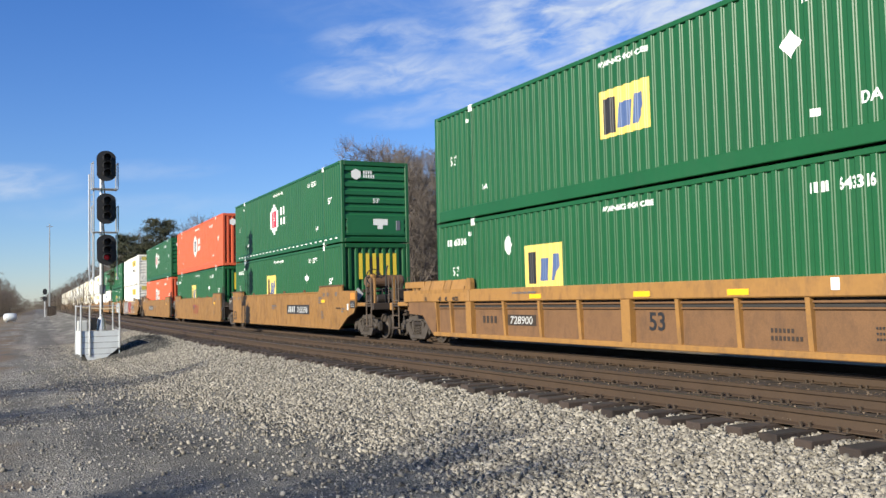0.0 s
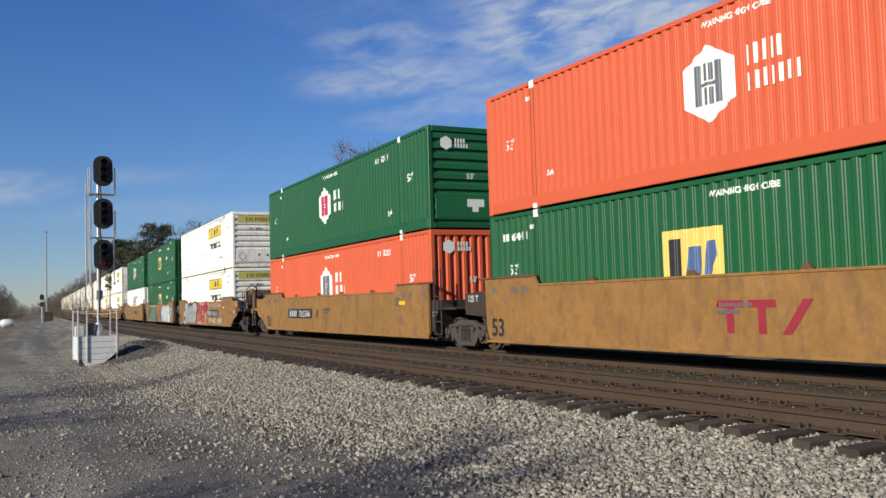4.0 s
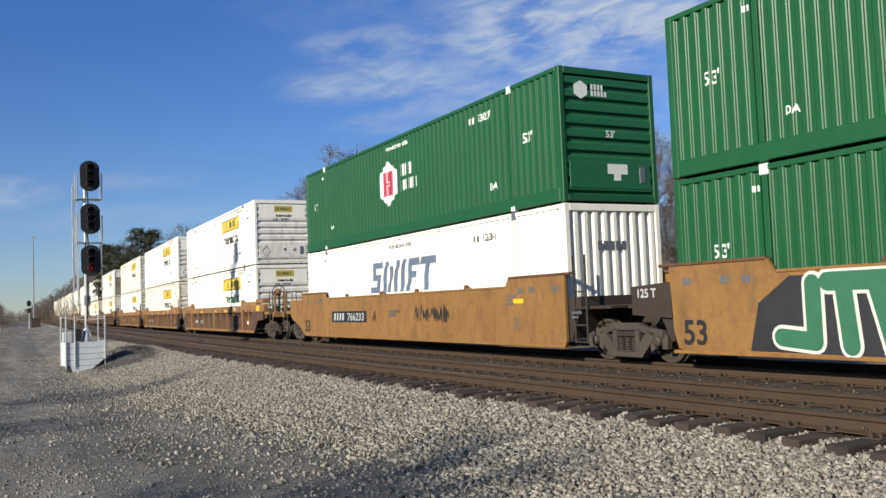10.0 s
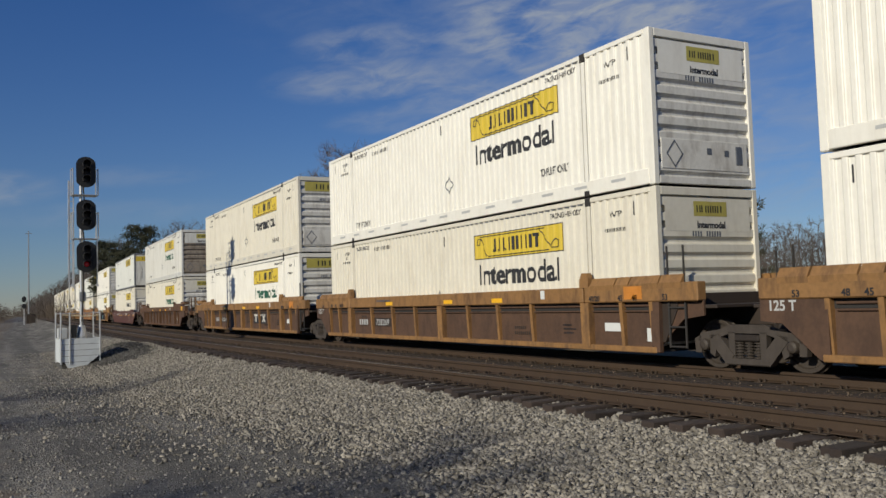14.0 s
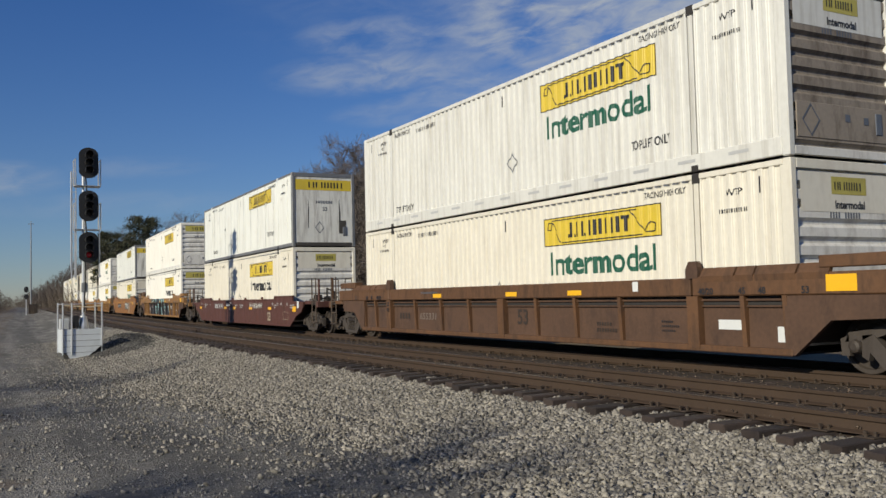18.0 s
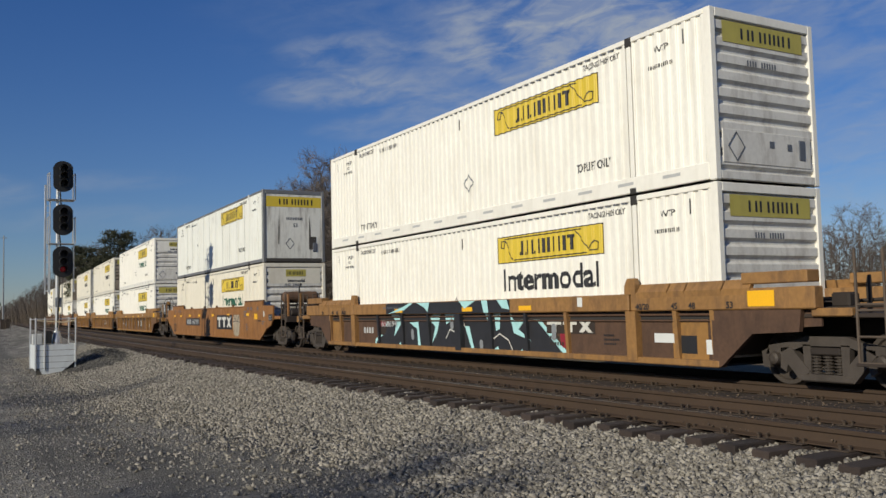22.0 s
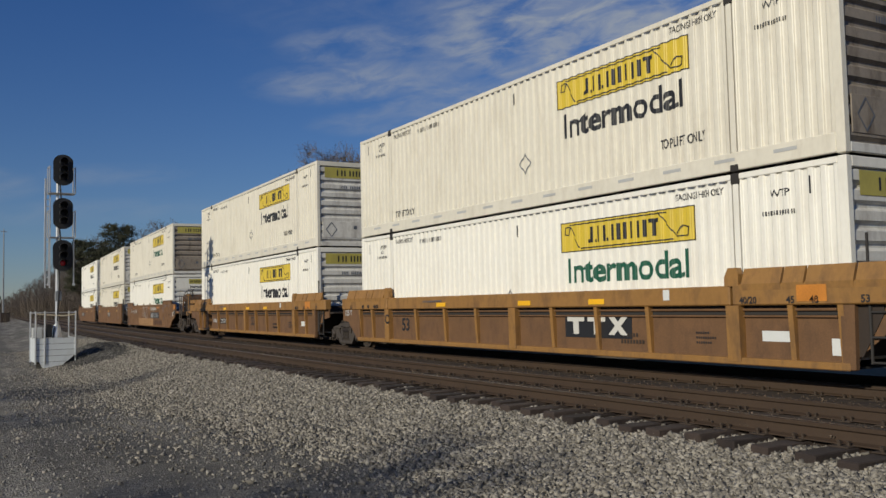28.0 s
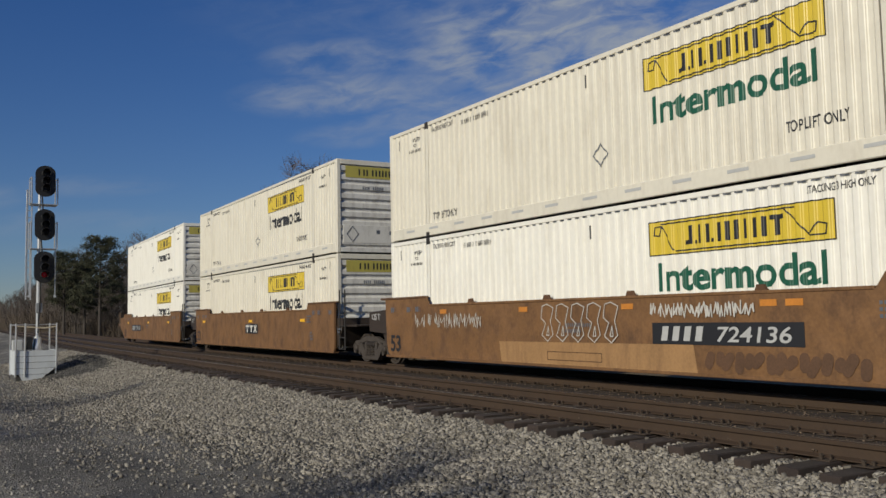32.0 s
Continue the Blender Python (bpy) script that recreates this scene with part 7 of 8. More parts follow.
def build_signal():
    s = thing("railway_signal", "tall three-headed railway signal on a white fenced box", "signal", at=pose(-7.45, 39.7, 0, 0, 0, 0))
    # box of pale sheets that holds up the earth, pointed below
    for i in range(5):
        z1, z0 = 0.23 - i * 0.24, 0.005 - i * 0.24
        lo = 0.74 if i < 3 else 0.74 - (i - 2) * 0.30
        part("sheet", lambda: Build().prism([(-0.74 if i < 4 else -0.62, z1), (0.74 if i < 3 else lo + 0.25, z1), (lo, z0), (-0.74 if i < 3 else -0.80 + (i - 3) * 0.3, z0)], "y", -0.93, -0.89), SHEET, s, "white corrugated sheet")
    for x in (-0.74, 0.74):
        part("side_sheet", lambda: Build().box(x - 0.02, x + 0.02, -0.89, 0.9, -0.75, 0.23), SHEET, s)
    part("fill", Build().box(-0.72, 0.72, -0.76, 0.9, -1.0, 0.20), GREYFILL, s, "gravel fill")
    for x, y in ((-0.76, -0.95), (-0.42, -0.95), (0.74, -0.95), (-0.76, 0.9), (0.74, 0.9)):
        part("fence_post", Build().tube((x, y, -0.8 if x < 0.5 else -0.5), (x, y, 1.32), 0.035, n=8), ALU, s, "galvanised fence post")
    part("fence_chain", Build().path([(-0.76, -0.95, 1.22), (-0.36, -0.95, 1.18), (0.25, -0.95, 1.12), (0.74, -0.95, 1.18)], 0.025), CHAIN, s, "sagging pale rope rail")
    part("fence_rail", Build().path([(-0.76, -0.95, 1.26), (-0.76, 0.9, 1.26), (0.74, 0.9, 1.26), (0.74, -0.95, 1.26)], 0.02), ALU, s)
    part("base", Build().lathe([(0.0, 0.2), (0.20, 0.2), (0.20, 0.30), (0.13, 0.75), (0.0, 0.75)], "z", 12, (0.16, 0.1, 0)), ALU, s, "cast mast base")
    part("junction_box", Build().box(-0.32, -0.05, -0.12, 0.10, 0.25, 0.78, 0.03), HEADBLACK, s, "dark relay box")
    part("cable_box", Build().box(-0.80, -0.42, -0.2, 0.15, 0.20, 0.66, 0.03), GREYPAD, s, "pale grey box")
    part("mast", Build().tube((0.16, 0.1, 0.3), (0.16, 0.1, 7.4), 0.075, 0.065, 12), ALU, s, "pale steel mast")
    part("mast_box", Build().box(0.06, 0.32, -0.06, 0.04, 1.75, 2.15, 0.02), GREYBOX, s, "small grey box")
    for z, red in ((7.15, False), (5.33, False), (3.58, True)):
        signal_head(s, 0.30, -0.45, z, red)
    for z in (6.28, 4.42):
        part("platform", Build().box(-0.20, 0.84, -0.15, 0.55, z - 0.03, z, 0.008), ALU, s, "grated work platform")
        for x in (-0.18, 0.82):
            part("platform_rail", Build().path([(x, 0.5, z), (x, 0.5, z + 1.1), (x, -0.12, z + 1.1), (x, -0.12, z)], 0.030), ALU, s)
    for x in (-0.26, -0.08):
        part("ladder_rail", Build().tube((x, 0.55, 2.3), (x, 0.55, 6.95), 0.028, n=6), ALU, s, "ladder rail")
    for i in range(15):
        part("rung", lambda: Build().tube((-0.26, 0.55, 0), (-0.08, 0.55, 0), 0.016, n=6), ALU, s, at=pose(0, 0, 2.45 + i * 0.3), key="rung")
    part("ladder_guard", Build().box(-0.32, -0.24, 0.35, 0.38, 2.6, 6.9, 0.005), ALU, s, "pale ladder guard strip")
    for x in (-0.18, 0.80):
        part("lamp_arm", Build().tube((x, 0.1, 2.45), (x, 0.1, 4.4), 0.024, n=6).box(x - 0.05, x + 0.05, 0.02, 0.14, 2.38, 2.48, 0.01), ALU, s)
    part("conduit", Build().path([(0.16, 0.0, 0.9), (0.22, -0.08, 2.4), (0.2, -0.1, 3.2), (0.28, -0.12, 4.0), (0.2, -0.12, 4.9), (0.28, -0.12, 5.8), (0.22, -0.12, 6.7)], 0.03), HEADBLACK, s, "black cable")["kind"] = "stuff"
    return s


GREYPAD = mat("pale grey enamel", (0.42, 0.43, 0.43), 0.5, vary=0.1)
CHAIN = mat("pale rope", (0.55, 0.47, 0.33), 0.8)
GREYBOX = mat("grey enamel", (0.22, 0.23, 0.24), 0.5)
build_signal()

# ---------------------------------------------------------------- trees
BARK = mat("grey brown bark", (0.052, 0.043, 0.036), 0.9, vary=0.25, scale=2, bump=0.4, bump_scale=12)
TWIG = mat("bare winter twigs", (0.110, 0.089, 0.074), 0.9, vary=0.25, scale=0.6)
NEEDLE = mat("dark pine needles", (0.018, 0.026, 0.012), 0.85, vary=0.3, scale=0.5, island=1, other=(0.075, 0.072, 0.038))
BRUSH = mat("dry winter brush", (0.060, 0.047, 0.036), 0.95, vary=0.3, scale=0.3, island=1, other=(0.115, 0.086, 0.060))


def bare_tree_meshes(seed, height, width, points, twig, low=0.24, shoots=5, side=(0.35, 0.65), gap=0.034):
    """Branches grow towards points spread through a rounded crown, and end in sprays of fine twigs."""
    r = np.random.RandomState(seed)
    want = []
    mid, half = height * (0.5 + low / 2 - 0.02), height * (0.5 - low / 2)
    while len(want) < points:
        q = r.uniform(-1, 1, 3)
        d = math.sqrt(q @ q)
        lump = 1 + 0.22 * noise.noise(Vector((q[0] * 1.7 + seed, q[1] * 1.7, q[2] * 1.7)))
        if d > lump or r.rand() > 0.25 + 0.75 * d:
            continue
        narrow = 0.72 + 0.28 * min(1, (q[2] + 1) * 0.9)
        want.append((q[0] * width / 2 * narrow, q[1] * width / 2 * narrow, mid + q[2] * half))
    want = np.array(want)
    step, kill = height * gap * 0.65, height * gap
    nodes, parent = [np.array((0.0, 0.0, -0.4))], [-1]
    lean = r.uniform(-0.05, 0.05, 2)
    while nodes[-1][2] < height * (low + 0.03):
        parent.append(len(nodes) - 1)
        nodes.append(nodes[-1] + np.array((lean[0] + r.normal(0, 0.04), lean[1] + r.normal(0, 0.04), 1.0)) * step)
    near = np.full(len(want), 1e9)
    who = np.zeros(len(want), int)
    done = 0
    for _ in range(110):
        for k in range(done, len(nodes)):
            d = np.linalg.norm(want - nodes[k], axis=1)
            b = d < near
            near[b], who[b] = d[b], k
        done = len(nodes)
        keep = near > kill
        want, near, who = want[keep], near[keep], who[keep]
        if not len(want):
            break
        grown = 0
        for k in np.unique(who):
            v = want[who == k] - nodes[k]
            d = (v / np.linalg.norm(v, axis=1)[:, None]).sum(0) + r.normal(0, 0.16, 3)
            if parent[k] >= 0:
                old = nodes[k] - nodes[parent[k]]
                d = d / max(1e-6, np.linalg.norm(d)) + 0.45 * old / np.linalg.norm(old)
            nodes.append(nodes[k] + d / max(1e-6, np.linalg.norm(d)) * step)
            parent.append(k)
            grown += 1
        if not grown or len(nodes) > points * 2.2:
            break
    m = len(nodes)
    area = np.zeros(m)
    for k in range(m - 1, 0, -1):
        if area[k] == 0:
            area[k] = twig ** 2.25
        area[parent[k]] += area[k]
    rad = np.minimum(area ** (1 / 2.25), height * 0.022)
    rad[0] *= 1.25
    trunk, crown = Build(), Build()
    for k in range(1, m):
        a, b = nodes[parent[k]], nodes[k]
        big = rad[k] > height * 0.0042
        if rad[k] < 0.03:  # thin branches are flat slivers
            w = np.cross(b - a, r.normal(0, 1, 3))
            w *= rad[k] / max(1e-6, np.linalg.norm(w))
            crown.add([a - w, a + w, b + w, b - w], [(0, 1, 2, 3)])
        else:
            (trunk if big else crown).tube(a.tolist(), b.tolist(), float(min(rad[parent[k]], rad[k] * 1.35)), float(rad[k]), 7 if big else 4 if rad[k] > 0.04 else 3, caps=False)
        if rad[k] < twig * 4.5:
            d0 = (b - a) / np.linalg.norm(b - a)
            for _ in range(shoots):
                d = d0 * 0.8 + r.normal(0, 0.55, 3) + np.array((0, 0, 0.25))
                d /= np.linalg.norm(d)
                ln = height * r.uniform(0.025, 0.075)
                w = np.cross(d, r.normal(0, 1, 3))
                w *= twig * 0.62 / max(1e-6, np.linalg.norm(w))
                q = b + d * ln
                crown.add([b - w, b + w, q + w * 0.5, q - w * 0.5], [(0, 1, 2, 3)])
                for u in side:
                    e = d + r.normal(0, 0.5, 3)
                    q0 = b + d * ln * u
                    q1 = q0 + e / np.linalg.norm(e) * ln * 0.6
                    crown.add([q0 - w * 0.7, q0 + w * 0.7, q1 + w * 0.4, q1 - w * 0.4], [(0, 1, 2, 3)])
    return trunk, crown


def raw_mesh(b, name, m):
    me = bpy.data.meshes.new(name)
    me.from_pydata(b.v, [], b.f)
    me.materials.append(m)
    me.update()
    return me


def pine_meshes(seed, height, low=0.42, width=0.46, boughs=54, tufts=9):
    """Straight trunk with an uneven rounded crown of needle tufts on spreading boughs."""
    r = random.Random(seed)
    trunk, crown = Build(), Build()
    trunk.tube((0, 0, -0.4), (0, 0, height * 0.97), height * 0.017, 0.04, 7, caps=False)
    for i in range(boughs):
        f = (i + r.random()) / boughs
        z = height * (low + (0.97 - low) * f)
        reach = height * width * 0.5 * math.sqrt(max(0.03, 1 - ((f - 0.30) / 0.74) ** 2)) * r.uniform(0.55, 1.12)
        a = i * 2.4 + r.uniform(-0.5, 0.5)
        tip = Vector((math.cos(a) * reach, math.sin(a) * reach, z + reach * r.uniform(0.0, 0.35)))
        root = Vector((0, 0, z - reach * 0.15))
        trunk.tube(root, tip, 0.055, 0.018, 3, caps=False)
        for k in range(tufts):
            u = 1.0 - 0.62 * (k / tufts) ** 1.2
            c = root.lerp(tip, u) + Vector((r.gauss(0, 0.26), r.gauss(0, 0.26), r.gauss(0.08, 0.14))) * (0.5 + height / 26)
            size = r.uniform(0.30, 0.52) * height / 13
            for _ in range(30):
                d = Vector((r.gauss(0, 1), r.gauss(0, 1), r.gauss(0.25, 0.8))).normalized()
                p = c + d * size * r.uniform(0.1, 0.7)
                q = d * size * r.uniform(0.5, 0.9)
                w = d.cross(Vector((r.gauss(0, 1), r.gauss(0, 1), r.gauss(0, 1)))).normalized() * r.uniform(0.018, 0.040)
                crown.add([p - w, p + w, p + q + w * 0.5, p + q - w * 0.5], [(0, 1, 2, 3)])
    return trunk, crown


def polar(az, d, z=-1.6):
    """A place d metres from the camera's foot, az degrees to the right of the near track's heading."""
    return (EYE[0] + d * math.sin(radians(az)), d * math.cos(radians(az)), z)


def plant(name, meshes, place, label, group, turn=0.0, size=1.0):
    t = thing(name, label, "tree", group, at=Matrix.Translation(place) @ pose(0, 0, 0, 0, 0, turn) @ Matrix.Scale(size, 4))
    for nm, me in zip(("trunk", "crown"), meshes):
        ob = new(nm, me)
        ob.parent = t
    return t


def build_trees():
    r = random.Random(21)

    def bare(*form):
        a, b = bare_tree_meshes(*form)
        return raw_mesh(a, "trunk", BARK), raw_mesh(b, "crown", TWIG)

    def pine(seed, **kw):
        return tuple(raw_mesh(b, n, m) for b, n, m in zip(pine_meshes(seed, 13.0, **kw), ("trunk", "crown"), (BARK, NEEDLE)))
    big = bare(4, 16.4, 13.0, 1700, 0.013, 0.18, 11, (0.35, 0.65), 0.036)
    sorts = [bare(30 + i, 15.5, 7.6 + 0.9 * i, 420, 0.019, 0.16, 9, (0.35, 0.65), 0.05) for i in range(4)]
    light = [bare(50 + i, 15.5, 8.0 + i, 150, 0.030, 0.14, 13, (), 0.075) for i in range(3)]
    pines = [pine(3), pine(9, low=0.36, width=0.52)]
    spread = pine(14, low=0.10, width=0.60, boughs=80, tufts=10)
    plant("bare_tree", big, polar(43.0, 74), "large spreading leafless oak beyond the tracks", "trees beyond the tracks", 40, 1.0)
    plant("pine_tree", spread, polar(47.3, 70), "spreading dark green pine beside the leafless oak", "trees beyond the tracks", 0, 0.90)
    plant("bare_tree", sorts[1], polar(45.6, 84), "grey leafless tree behind the pine", "trees beyond the tracks", 10, 0.92)
    plant("bare_tree", sorts[2], polar(35.0, 84), "grey leafless tree with upright limbs", "trees beyond the tracks", 70, 1.0)
    plant("bare_tree", sorts[0], polar(37.6, 88), "grey leafless tree at the wood's edge", "trees beyond the tracks", 120, 0.92)
    plant("bare_tree", sorts[3], polar(39.6, 92), "grey leafless tree at the wood's edge", "trees beyond the tracks", 200, 0.86)
    plant("bare_tree", sorts[3], polar(32.2, 92), "grey leafless tree at the wood's edge", "trees beyond the tracks", 200, 0.9)
    plant("bare_tree", sorts[2], polar(56.6, 150), "tall leafless tree above the far wood", "trees beyond the tracks", 30, 1.15)
    plant("pine_tree", pines[1], polar(10.75, 118), "dark green pine above the train's far end", "trees beyond the tracks", 30, 1.06)
    plant("pine_tree", pines[0], polar(8.75, 124), "dark green pine at the wood's edge", "trees beyond the tracks", 80, 0.94)
    plant("pine_tree", pines[1], polar(9.9, 127), "dark green pine at the wood's edge", "trees beyond the tracks", 200, 0.86)
    plant("bare_tree", sorts[1], polar(13.3, 130), "grey leafless tree behind the pines", "trees beyond the tracks", 15, 1.02)
    plant("bare_tree", sorts[3], polar(12.3, 136), "grey leafless tree behind the pines", "trees beyond the tracks", 95, 0.9)
    plant("bare_tree", sorts[0], polar(9.4, 133), "grey leafless tree between the pines", "trees beyond the tracks", 60, 0.88)
    for az, size in ((22.4, 0.86), (23.2, 0.98), (24.0, 1.08), (24.8, 1.12), (25.7, 1.06), (26.6, 0.98)):  # a tall clump behind the line
        plant("bare_tree", sorts[int(az * 10) % 4], polar(az, 75 + r.uniform(-3, 5)), "tall grey leafless tree in a clump", "trees of the wood", r.uniform(0, 360), size)
    for i in range(32):  # edge of the wood across the field
        plant("bare_tree", light[i % 3], polar(49.0 + i * 0.5, 150 + r.uniform(-8, 22)), "grey leafless tree at the far edge of the field", "trees of the wood", r.uniform(0, 360), r.uniform(0.8, 1.0))
    for i in range(46):  # the wood falls away along the line
        az = 4.2 + i * 0.125
        el = 0.6 + 0.75 * (az - 4.0)
        plant("bare_tree", light[i % 3], polar(az, 11.5 / math.tan(radians(el)) * r.uniform(1.0, 1.15), -2.0), "grey leafless tree in the wood along the line", "trees of the wood", r.uniform(0, 360), r.uniform(0.85, 1.0))
    # the wood along the far side of the line
    for i in range(100):
        s = 56 + i * 3.0 + r.uniform(-1.5, 1.5) + max(0, i - 50) * 2.5
        if s > 560:
            break
        p = on_line(s, r.uniform(11.5, 21), -1.2)[0]
        plant("bare_tree", sorts[r.randrange(4)] if s < 100 else light[r.randrange(3)], p, "grey leafless tree in the wood beside the line", "trees of the wood", r.uniform(0, 360), r.uniform(0.74, 0.96) if s < 78 else r.uniform(0.6, 0.8) if s < 130 else r.uniform(0.7, 1.0))
    for i in range(30):
        p = on_line(60 + i * 2.2 + r.uniform(-1, 1), r.uniform(19, 30), -1.4)[0]
        plant("bare_tree", sorts[r.randrange(4)], p, "grey leafless tree deep in the wood", "trees of the wood", r.uniform(0, 360), r.uniform(0.85, 1.02) if i < 14 else r.uniform(0.62, 0.85))
    for i in range(9):
        p = on_line(115 + i * 17, r.uniform(14, 24), -1.4)[0]
        plant("pine_tree", pines[i % 2], p, "dark green pine among the leafless trees", "trees of the wood", r.uniform(0, 360), r.uniform(0.55, 0.8))
    # small trees beside the road, added out of view to cast shade across it
    for x, y, h in ((-25.4, 2.4, 9.2), (-27.5, 12.6, 8.4), (-27.0, 19.5, 9.6)):
        for k in range(1):
            plant("bare_tree", sorts[(k + int(h)) % 4], (x + k * 1.4, y + k * 1.1, -1.5), "unseen small leafless tree added to shade the service road", "trees beside the road", r.uniform(0, 360), (h + 0.8) / 15.5)
    for i in range(34):
        s = 270 + i * 12
        p = on_line(s, r.uniform(-36, -22), -2.0)[0]
        plant("bare_tree", light[r.randrange(3)], p, "grey leafless tree in the wood across the road", "trees of the wood", r.uniform(0, 360), r.uniform(0.85, 1.05))
    # far woods and brush, too many to count
    src = [bare(60 + k, 15.0, 9.0, 55, 0.060, 0.14, 9, (), 0.12) for k in range(2)]
    data = []
    for tm, cm in src:
        v = np.array([x.co[:] for x in cm.vertices])
        f = [tuple(p.vertices) for p in cm.polygons]
        data.append((v, f))
    vs, fs, n = [], [], 0
    for i in range(620):
        az, d = (r.uniform(30, 80), r.uniform(185, 240)) if i < 130 else (r.uniform(24, 48), r.uniform(105, 150))
        v, f = data[i % 2]
        a, k = r.uniform(0, 6.28), r.uniform(0.75, 1.02)
        place = polar(az, d, -1.6)
        if i >= 190:  # both sides of the line, far along it
            place = on_line(r.uniform(330, 700), r.uniform(14, 34), -1.6)[0] if i < 250 else on_line(r.uniform(250, 680), r.uniform(-48, -23), -2.2)[0]
        if i >= 480:  # the low wood behind the oak
            place = polar(r.uniform(35, 50), r.uniform(100, 135), -3.5)
            k *= 0.8
        elif i >= 400:  # the wood far along the line, on its outer side
            az = r.uniform(3.0, 5.6)
            place = polar(az, 11.0 / math.tan(radians(max(0.55, 0.55 + 0.6 * (az - 3.9)))) * r.uniform(0.95, 1.2), -2.0)
        elif i >= 300:  # wooded rise far down the road
            az = r.uniform(-4, 3.2)
            el = 2.5 - max(0, az - 1.6) * 1.25
            place = polar(az, 12.5 / math.tan(radians(el)) * r.uniform(1.0, 1.3), -2.2)
        rot = np.array([[math.cos(a), -math.sin(a), 0], [math.sin(a), math.cos(a), 0], [0, 0, 1]]) * k
        vs.append(v @ rot.T + np.array(tuple(place)))
        fs += [tuple(n + j for j in q) for q in f]
        n += len(v)
    me = bpy.data.meshes.new("far_wood")
    me.from_pydata(np.concatenate(vs).tolist(), [], fs)
    me.materials.append(TWIG)
    ob = new("far_wood", me)
    tagged(ob, "far leafless wood beyond the field", "trees", kind="stuff")
    # brush: thin dry stems in clumps
    b = Build()

    def stems(x, y, z, h, count, wide):
        for _ in range(count):
            p = Vector((x + r.gauss(0, wide), y + r.gauss(0, wide), z))
            q = p + Vector((r.gauss(0, 0.35), r.gauss(0, 0.35), 1)) * h * r.uniform(0.5, 1.1)
            w = Vector((r.uniform(-1, 1), r.uniform(-1, 1), 0)).normalized() * 0.032
            b.add([p - w, p + w, q + w * 0.5, q - w * 0.5], [(0, 1, 2, 3)])
    for i in range(230):
        s = 50 + 300 * (i / 230) ** 1.5
        p = on_line(s, r.uniform(9.5, 16), 0)[0]
        stems(p.x, p.y, -1.4, r.uniform(1.2, 3.6), 26, 0.8)
    for i in range(420):
        s = 60 + 330 * (i / 420) ** 1.3
        p = on_line(s, r.uniform(13, 30), 0)[0]
        stems(p.x, p.y, -1.6, r.uniform(3.0, 7.0), 30, 1.3)
    for i in range(200):
        az = r.uniform(2.9, 10)
        x, y, _ = polar(az, 10.0 / math.tan(radians(max(0.6, min(3.4, 0.6 + 0.7 * (az - 3.9))))) * r.uniform(0.95, 1.2))
        stems(x, y, -2.0, r.uniform(4, 8), 26, 3.0)
    for i in range(160):
        az = r.uniform(-4, 3.0)
        x, y, _ = polar(az, 230 + 90 * max(0, az) * r.uniform(0.6, 1.4))
        stems(x, y, -2.6, r.uniform(4, 7), 30, 3.0)
    for i in range(260):
        x, y, _ = polar(r.uniform(30, 72), r.uniform(58, 110))
        stems(x, y, -1.7, r.uniform(0.8, 2.2), 20, 0.9)
    for i in range(280):  # thicket behind the oak
        x, y, _ = polar(r.uniform(33, 51), r.uniform(92, 130))
        stems(x, y, -2.2, r.uniform(3.0, 6.5), 40, 1.4)
    for i in range(120):
        x, y, _ = polar(r.uniform(40, 78), r.uniform(170, 200))
        stems(x, y, -1.8, r.uniform(2.5, 5.0), 30, 1.8)
    ob = new("brush", raw_mesh(b, "brush", BRUSH))
    tagged(ob, "dry brown winter brush under the trees", "brush", kind="stuff")


build_trees()


# ---------------------------------------------------------------- far along the line
def rest(az, d):
    """Where a place in a given direction meets the ground."""
    x, y, _ = polar(az, d)
    return pose(x, y, ground_z(x - on_line(y)[0].x, y))


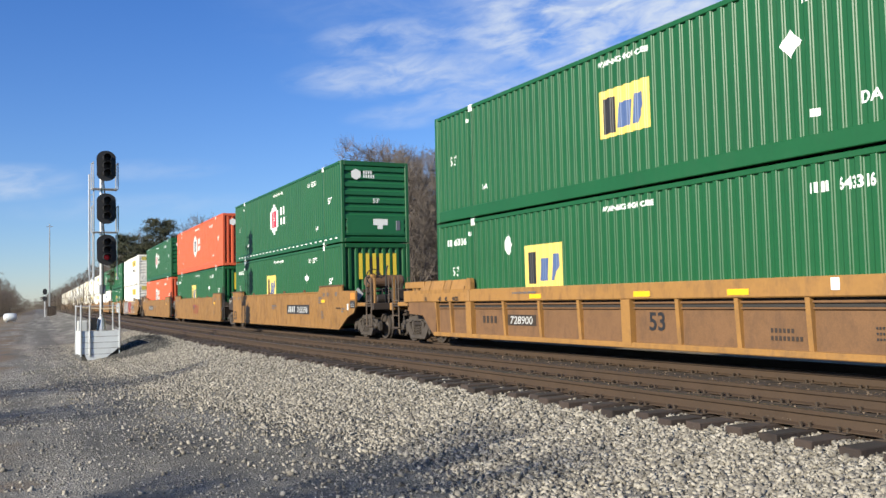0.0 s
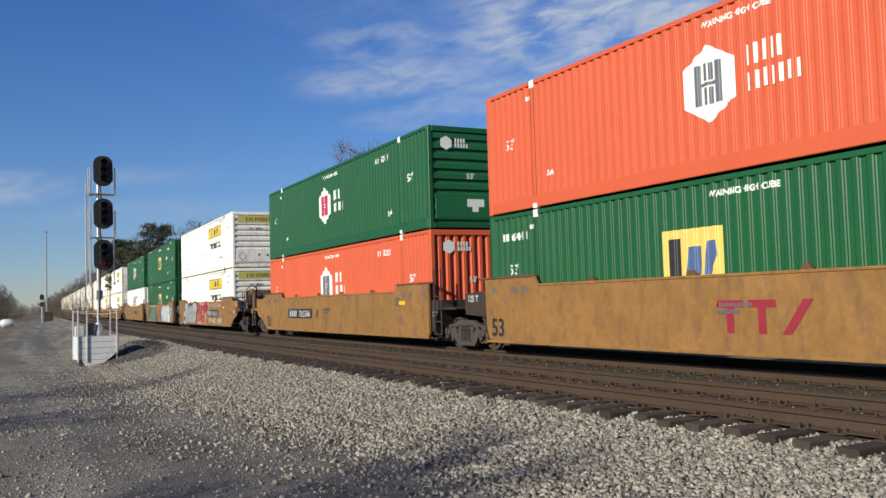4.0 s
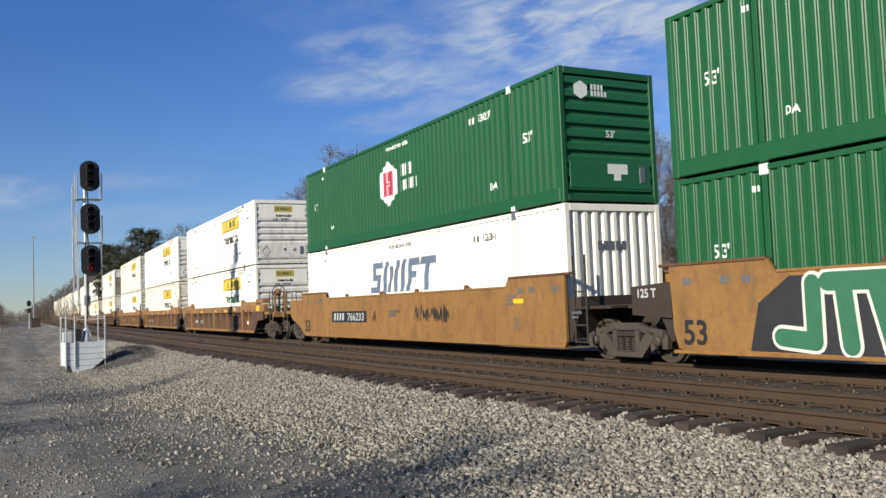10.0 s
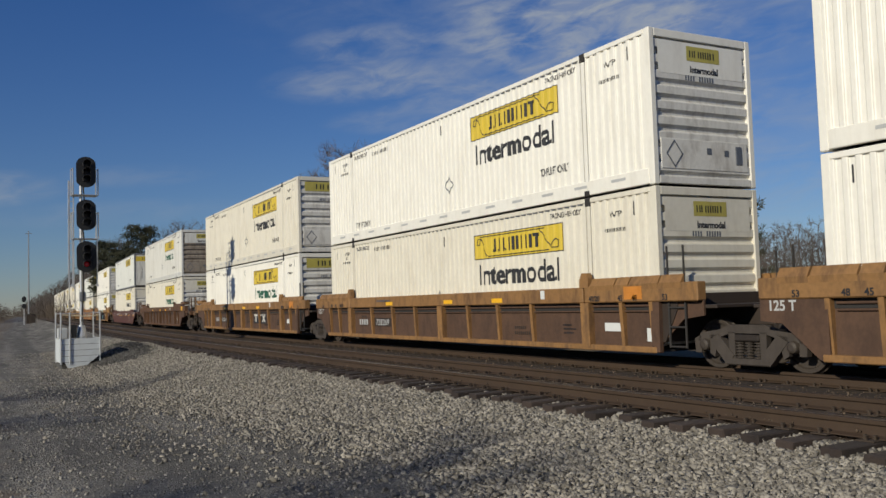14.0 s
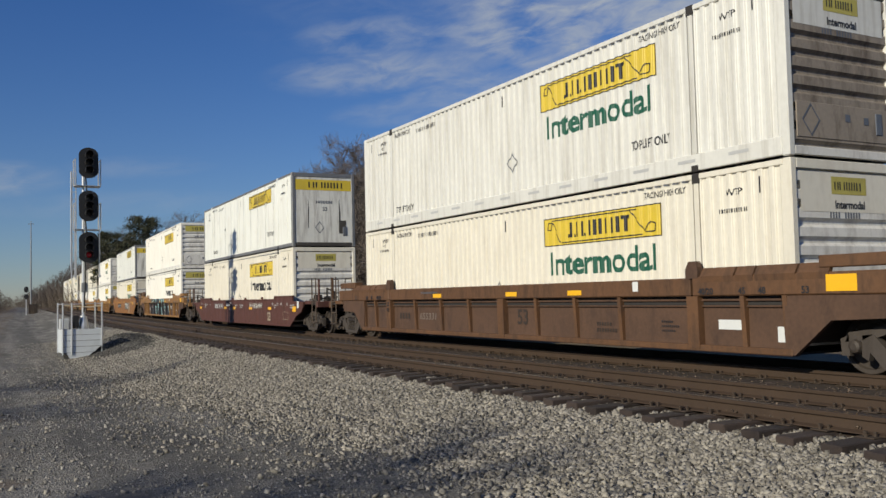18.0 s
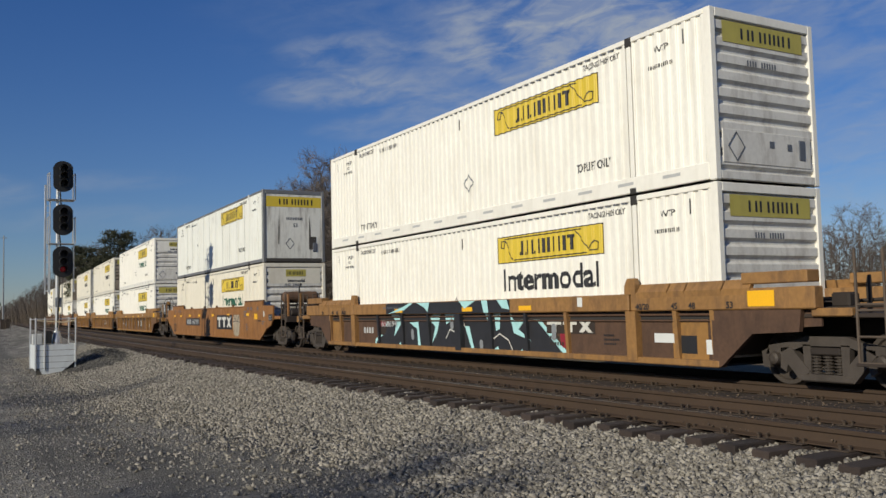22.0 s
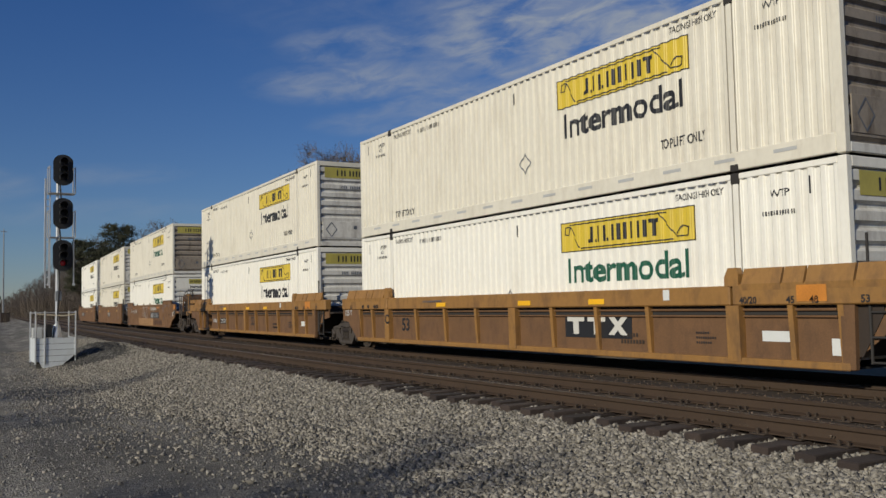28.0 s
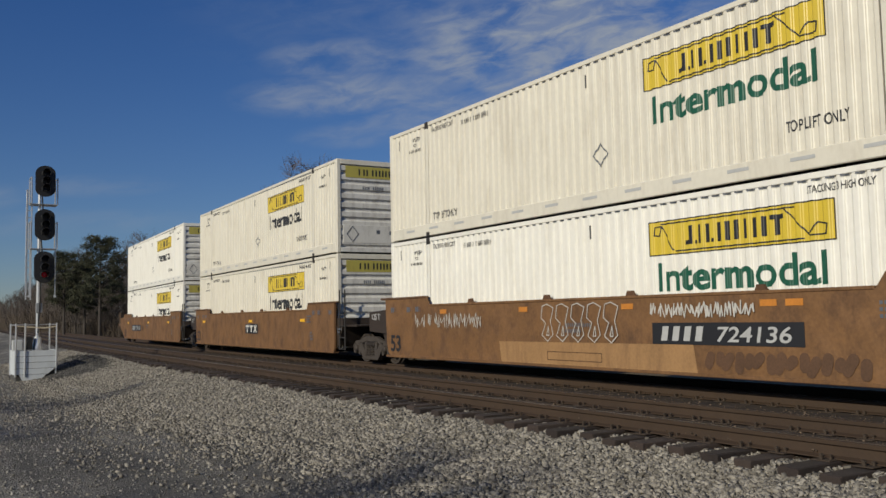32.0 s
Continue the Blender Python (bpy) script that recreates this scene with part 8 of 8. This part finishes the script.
def far_things():
    t = thing("radio_mast", "thin grey radio mast far along the line", "mast", at=rest(4.45, 235))
    part("pole", Build().tube((0, 0, 0), (0, 0, 22.3), 0.22, 0.10, 8), GREYBOX, t)
    part("crossarm", Build().box(-0.7, 0.7, -0.05, 0.05, 21.6, 21.75), GREYBOX, t)
    s = thing("railway_signal", "small distant railway signal with a black head", "signal", at=rest(4.2, 205))
    part("mast", Build().tube((0, 0, 0), (0, 0, 5.2), 0.1, n=8), ALU, s)
    part("backplate", Build().prism([(0.45 * math.cos(a), 5.4 + 0.65 * math.sin(a)) for a in (math.pi * i / 8 for i in range(16))], "y", -0.2, 0.2), HEADBLACK, s)
    part("backplate", Build().prism([(0.45 * math.cos(a), 3.9 + 0.55 * math.sin(a)) for a in (math.pi * i / 8 for i in range(16))], "y", -0.2, 0.2), HEADBLACK, s)
    c = thing("relay_cabinet", "dark equipment cabinet beside the distant signal", "cabinet", at=rest(4.55, 214))
    part("body", Build().box(-0.9, 0.9, -0.7, 0.7, 0, 2.0, 0.04), DARKGEAR, c)
    part("roof", Build().box(-1.0, 1.0, -0.8, 0.8, 2.0, 2.12, 0.03), HEADBLACK, c)
    w = thing("storage_tank", "small white rounded tank beside the road", "tank", at=rest(2.35, 150))
    part("shell", Build().lathe([(0.0, -0.95), (0.4, -0.9), (0.62, -0.6), (0.66, 0.0), (0.62, 0.6), (0.4, 0.9), (0.0, 0.95)], "x", 18, (0, 0, 0.78)), SHEET, w, smooth=True)
    part("saddle", Build().box(-0.6, -0.4, -0.4, 0.4, 0, 0.3).box(0.4, 0.6, -0.4, 0.4, 0, 0.3), GREYBOX, w)


far_things()


def motions():
    for ob, mid, z in MOVING:
        rows = []
        for i in range(33):
            s = mid - travel(i)
            a, b = on_line(s - 8.5)[0], on_line(s + 8.5)[0]
            c = (a + b) / 2
            rows.append((i, pose(c.x, c.y, z, 0, 0, math.degrees(math.atan2(-(b.x - a.x), b.y - a.y)))))
        walk(ob, rows)
    turns = [(i / 30, math.degrees(travel(i / 30) / WHEEL_R)) for i in range(961)]
    first = {}
    for ws, q in WHEELSETS:
        if q not in first:
            walk(ws, [(t, pose(0, q, WHEEL_R, a)) for t, a in turns])
            first[q] = ws.animation_data
        else:  # all axles turn alike
            ws.rotation_mode = "QUATERNION"
            keys = ws.animation_data_create()
            keys.action = first[q].action
            keys.action_slot = first[q].action_slot


motions()
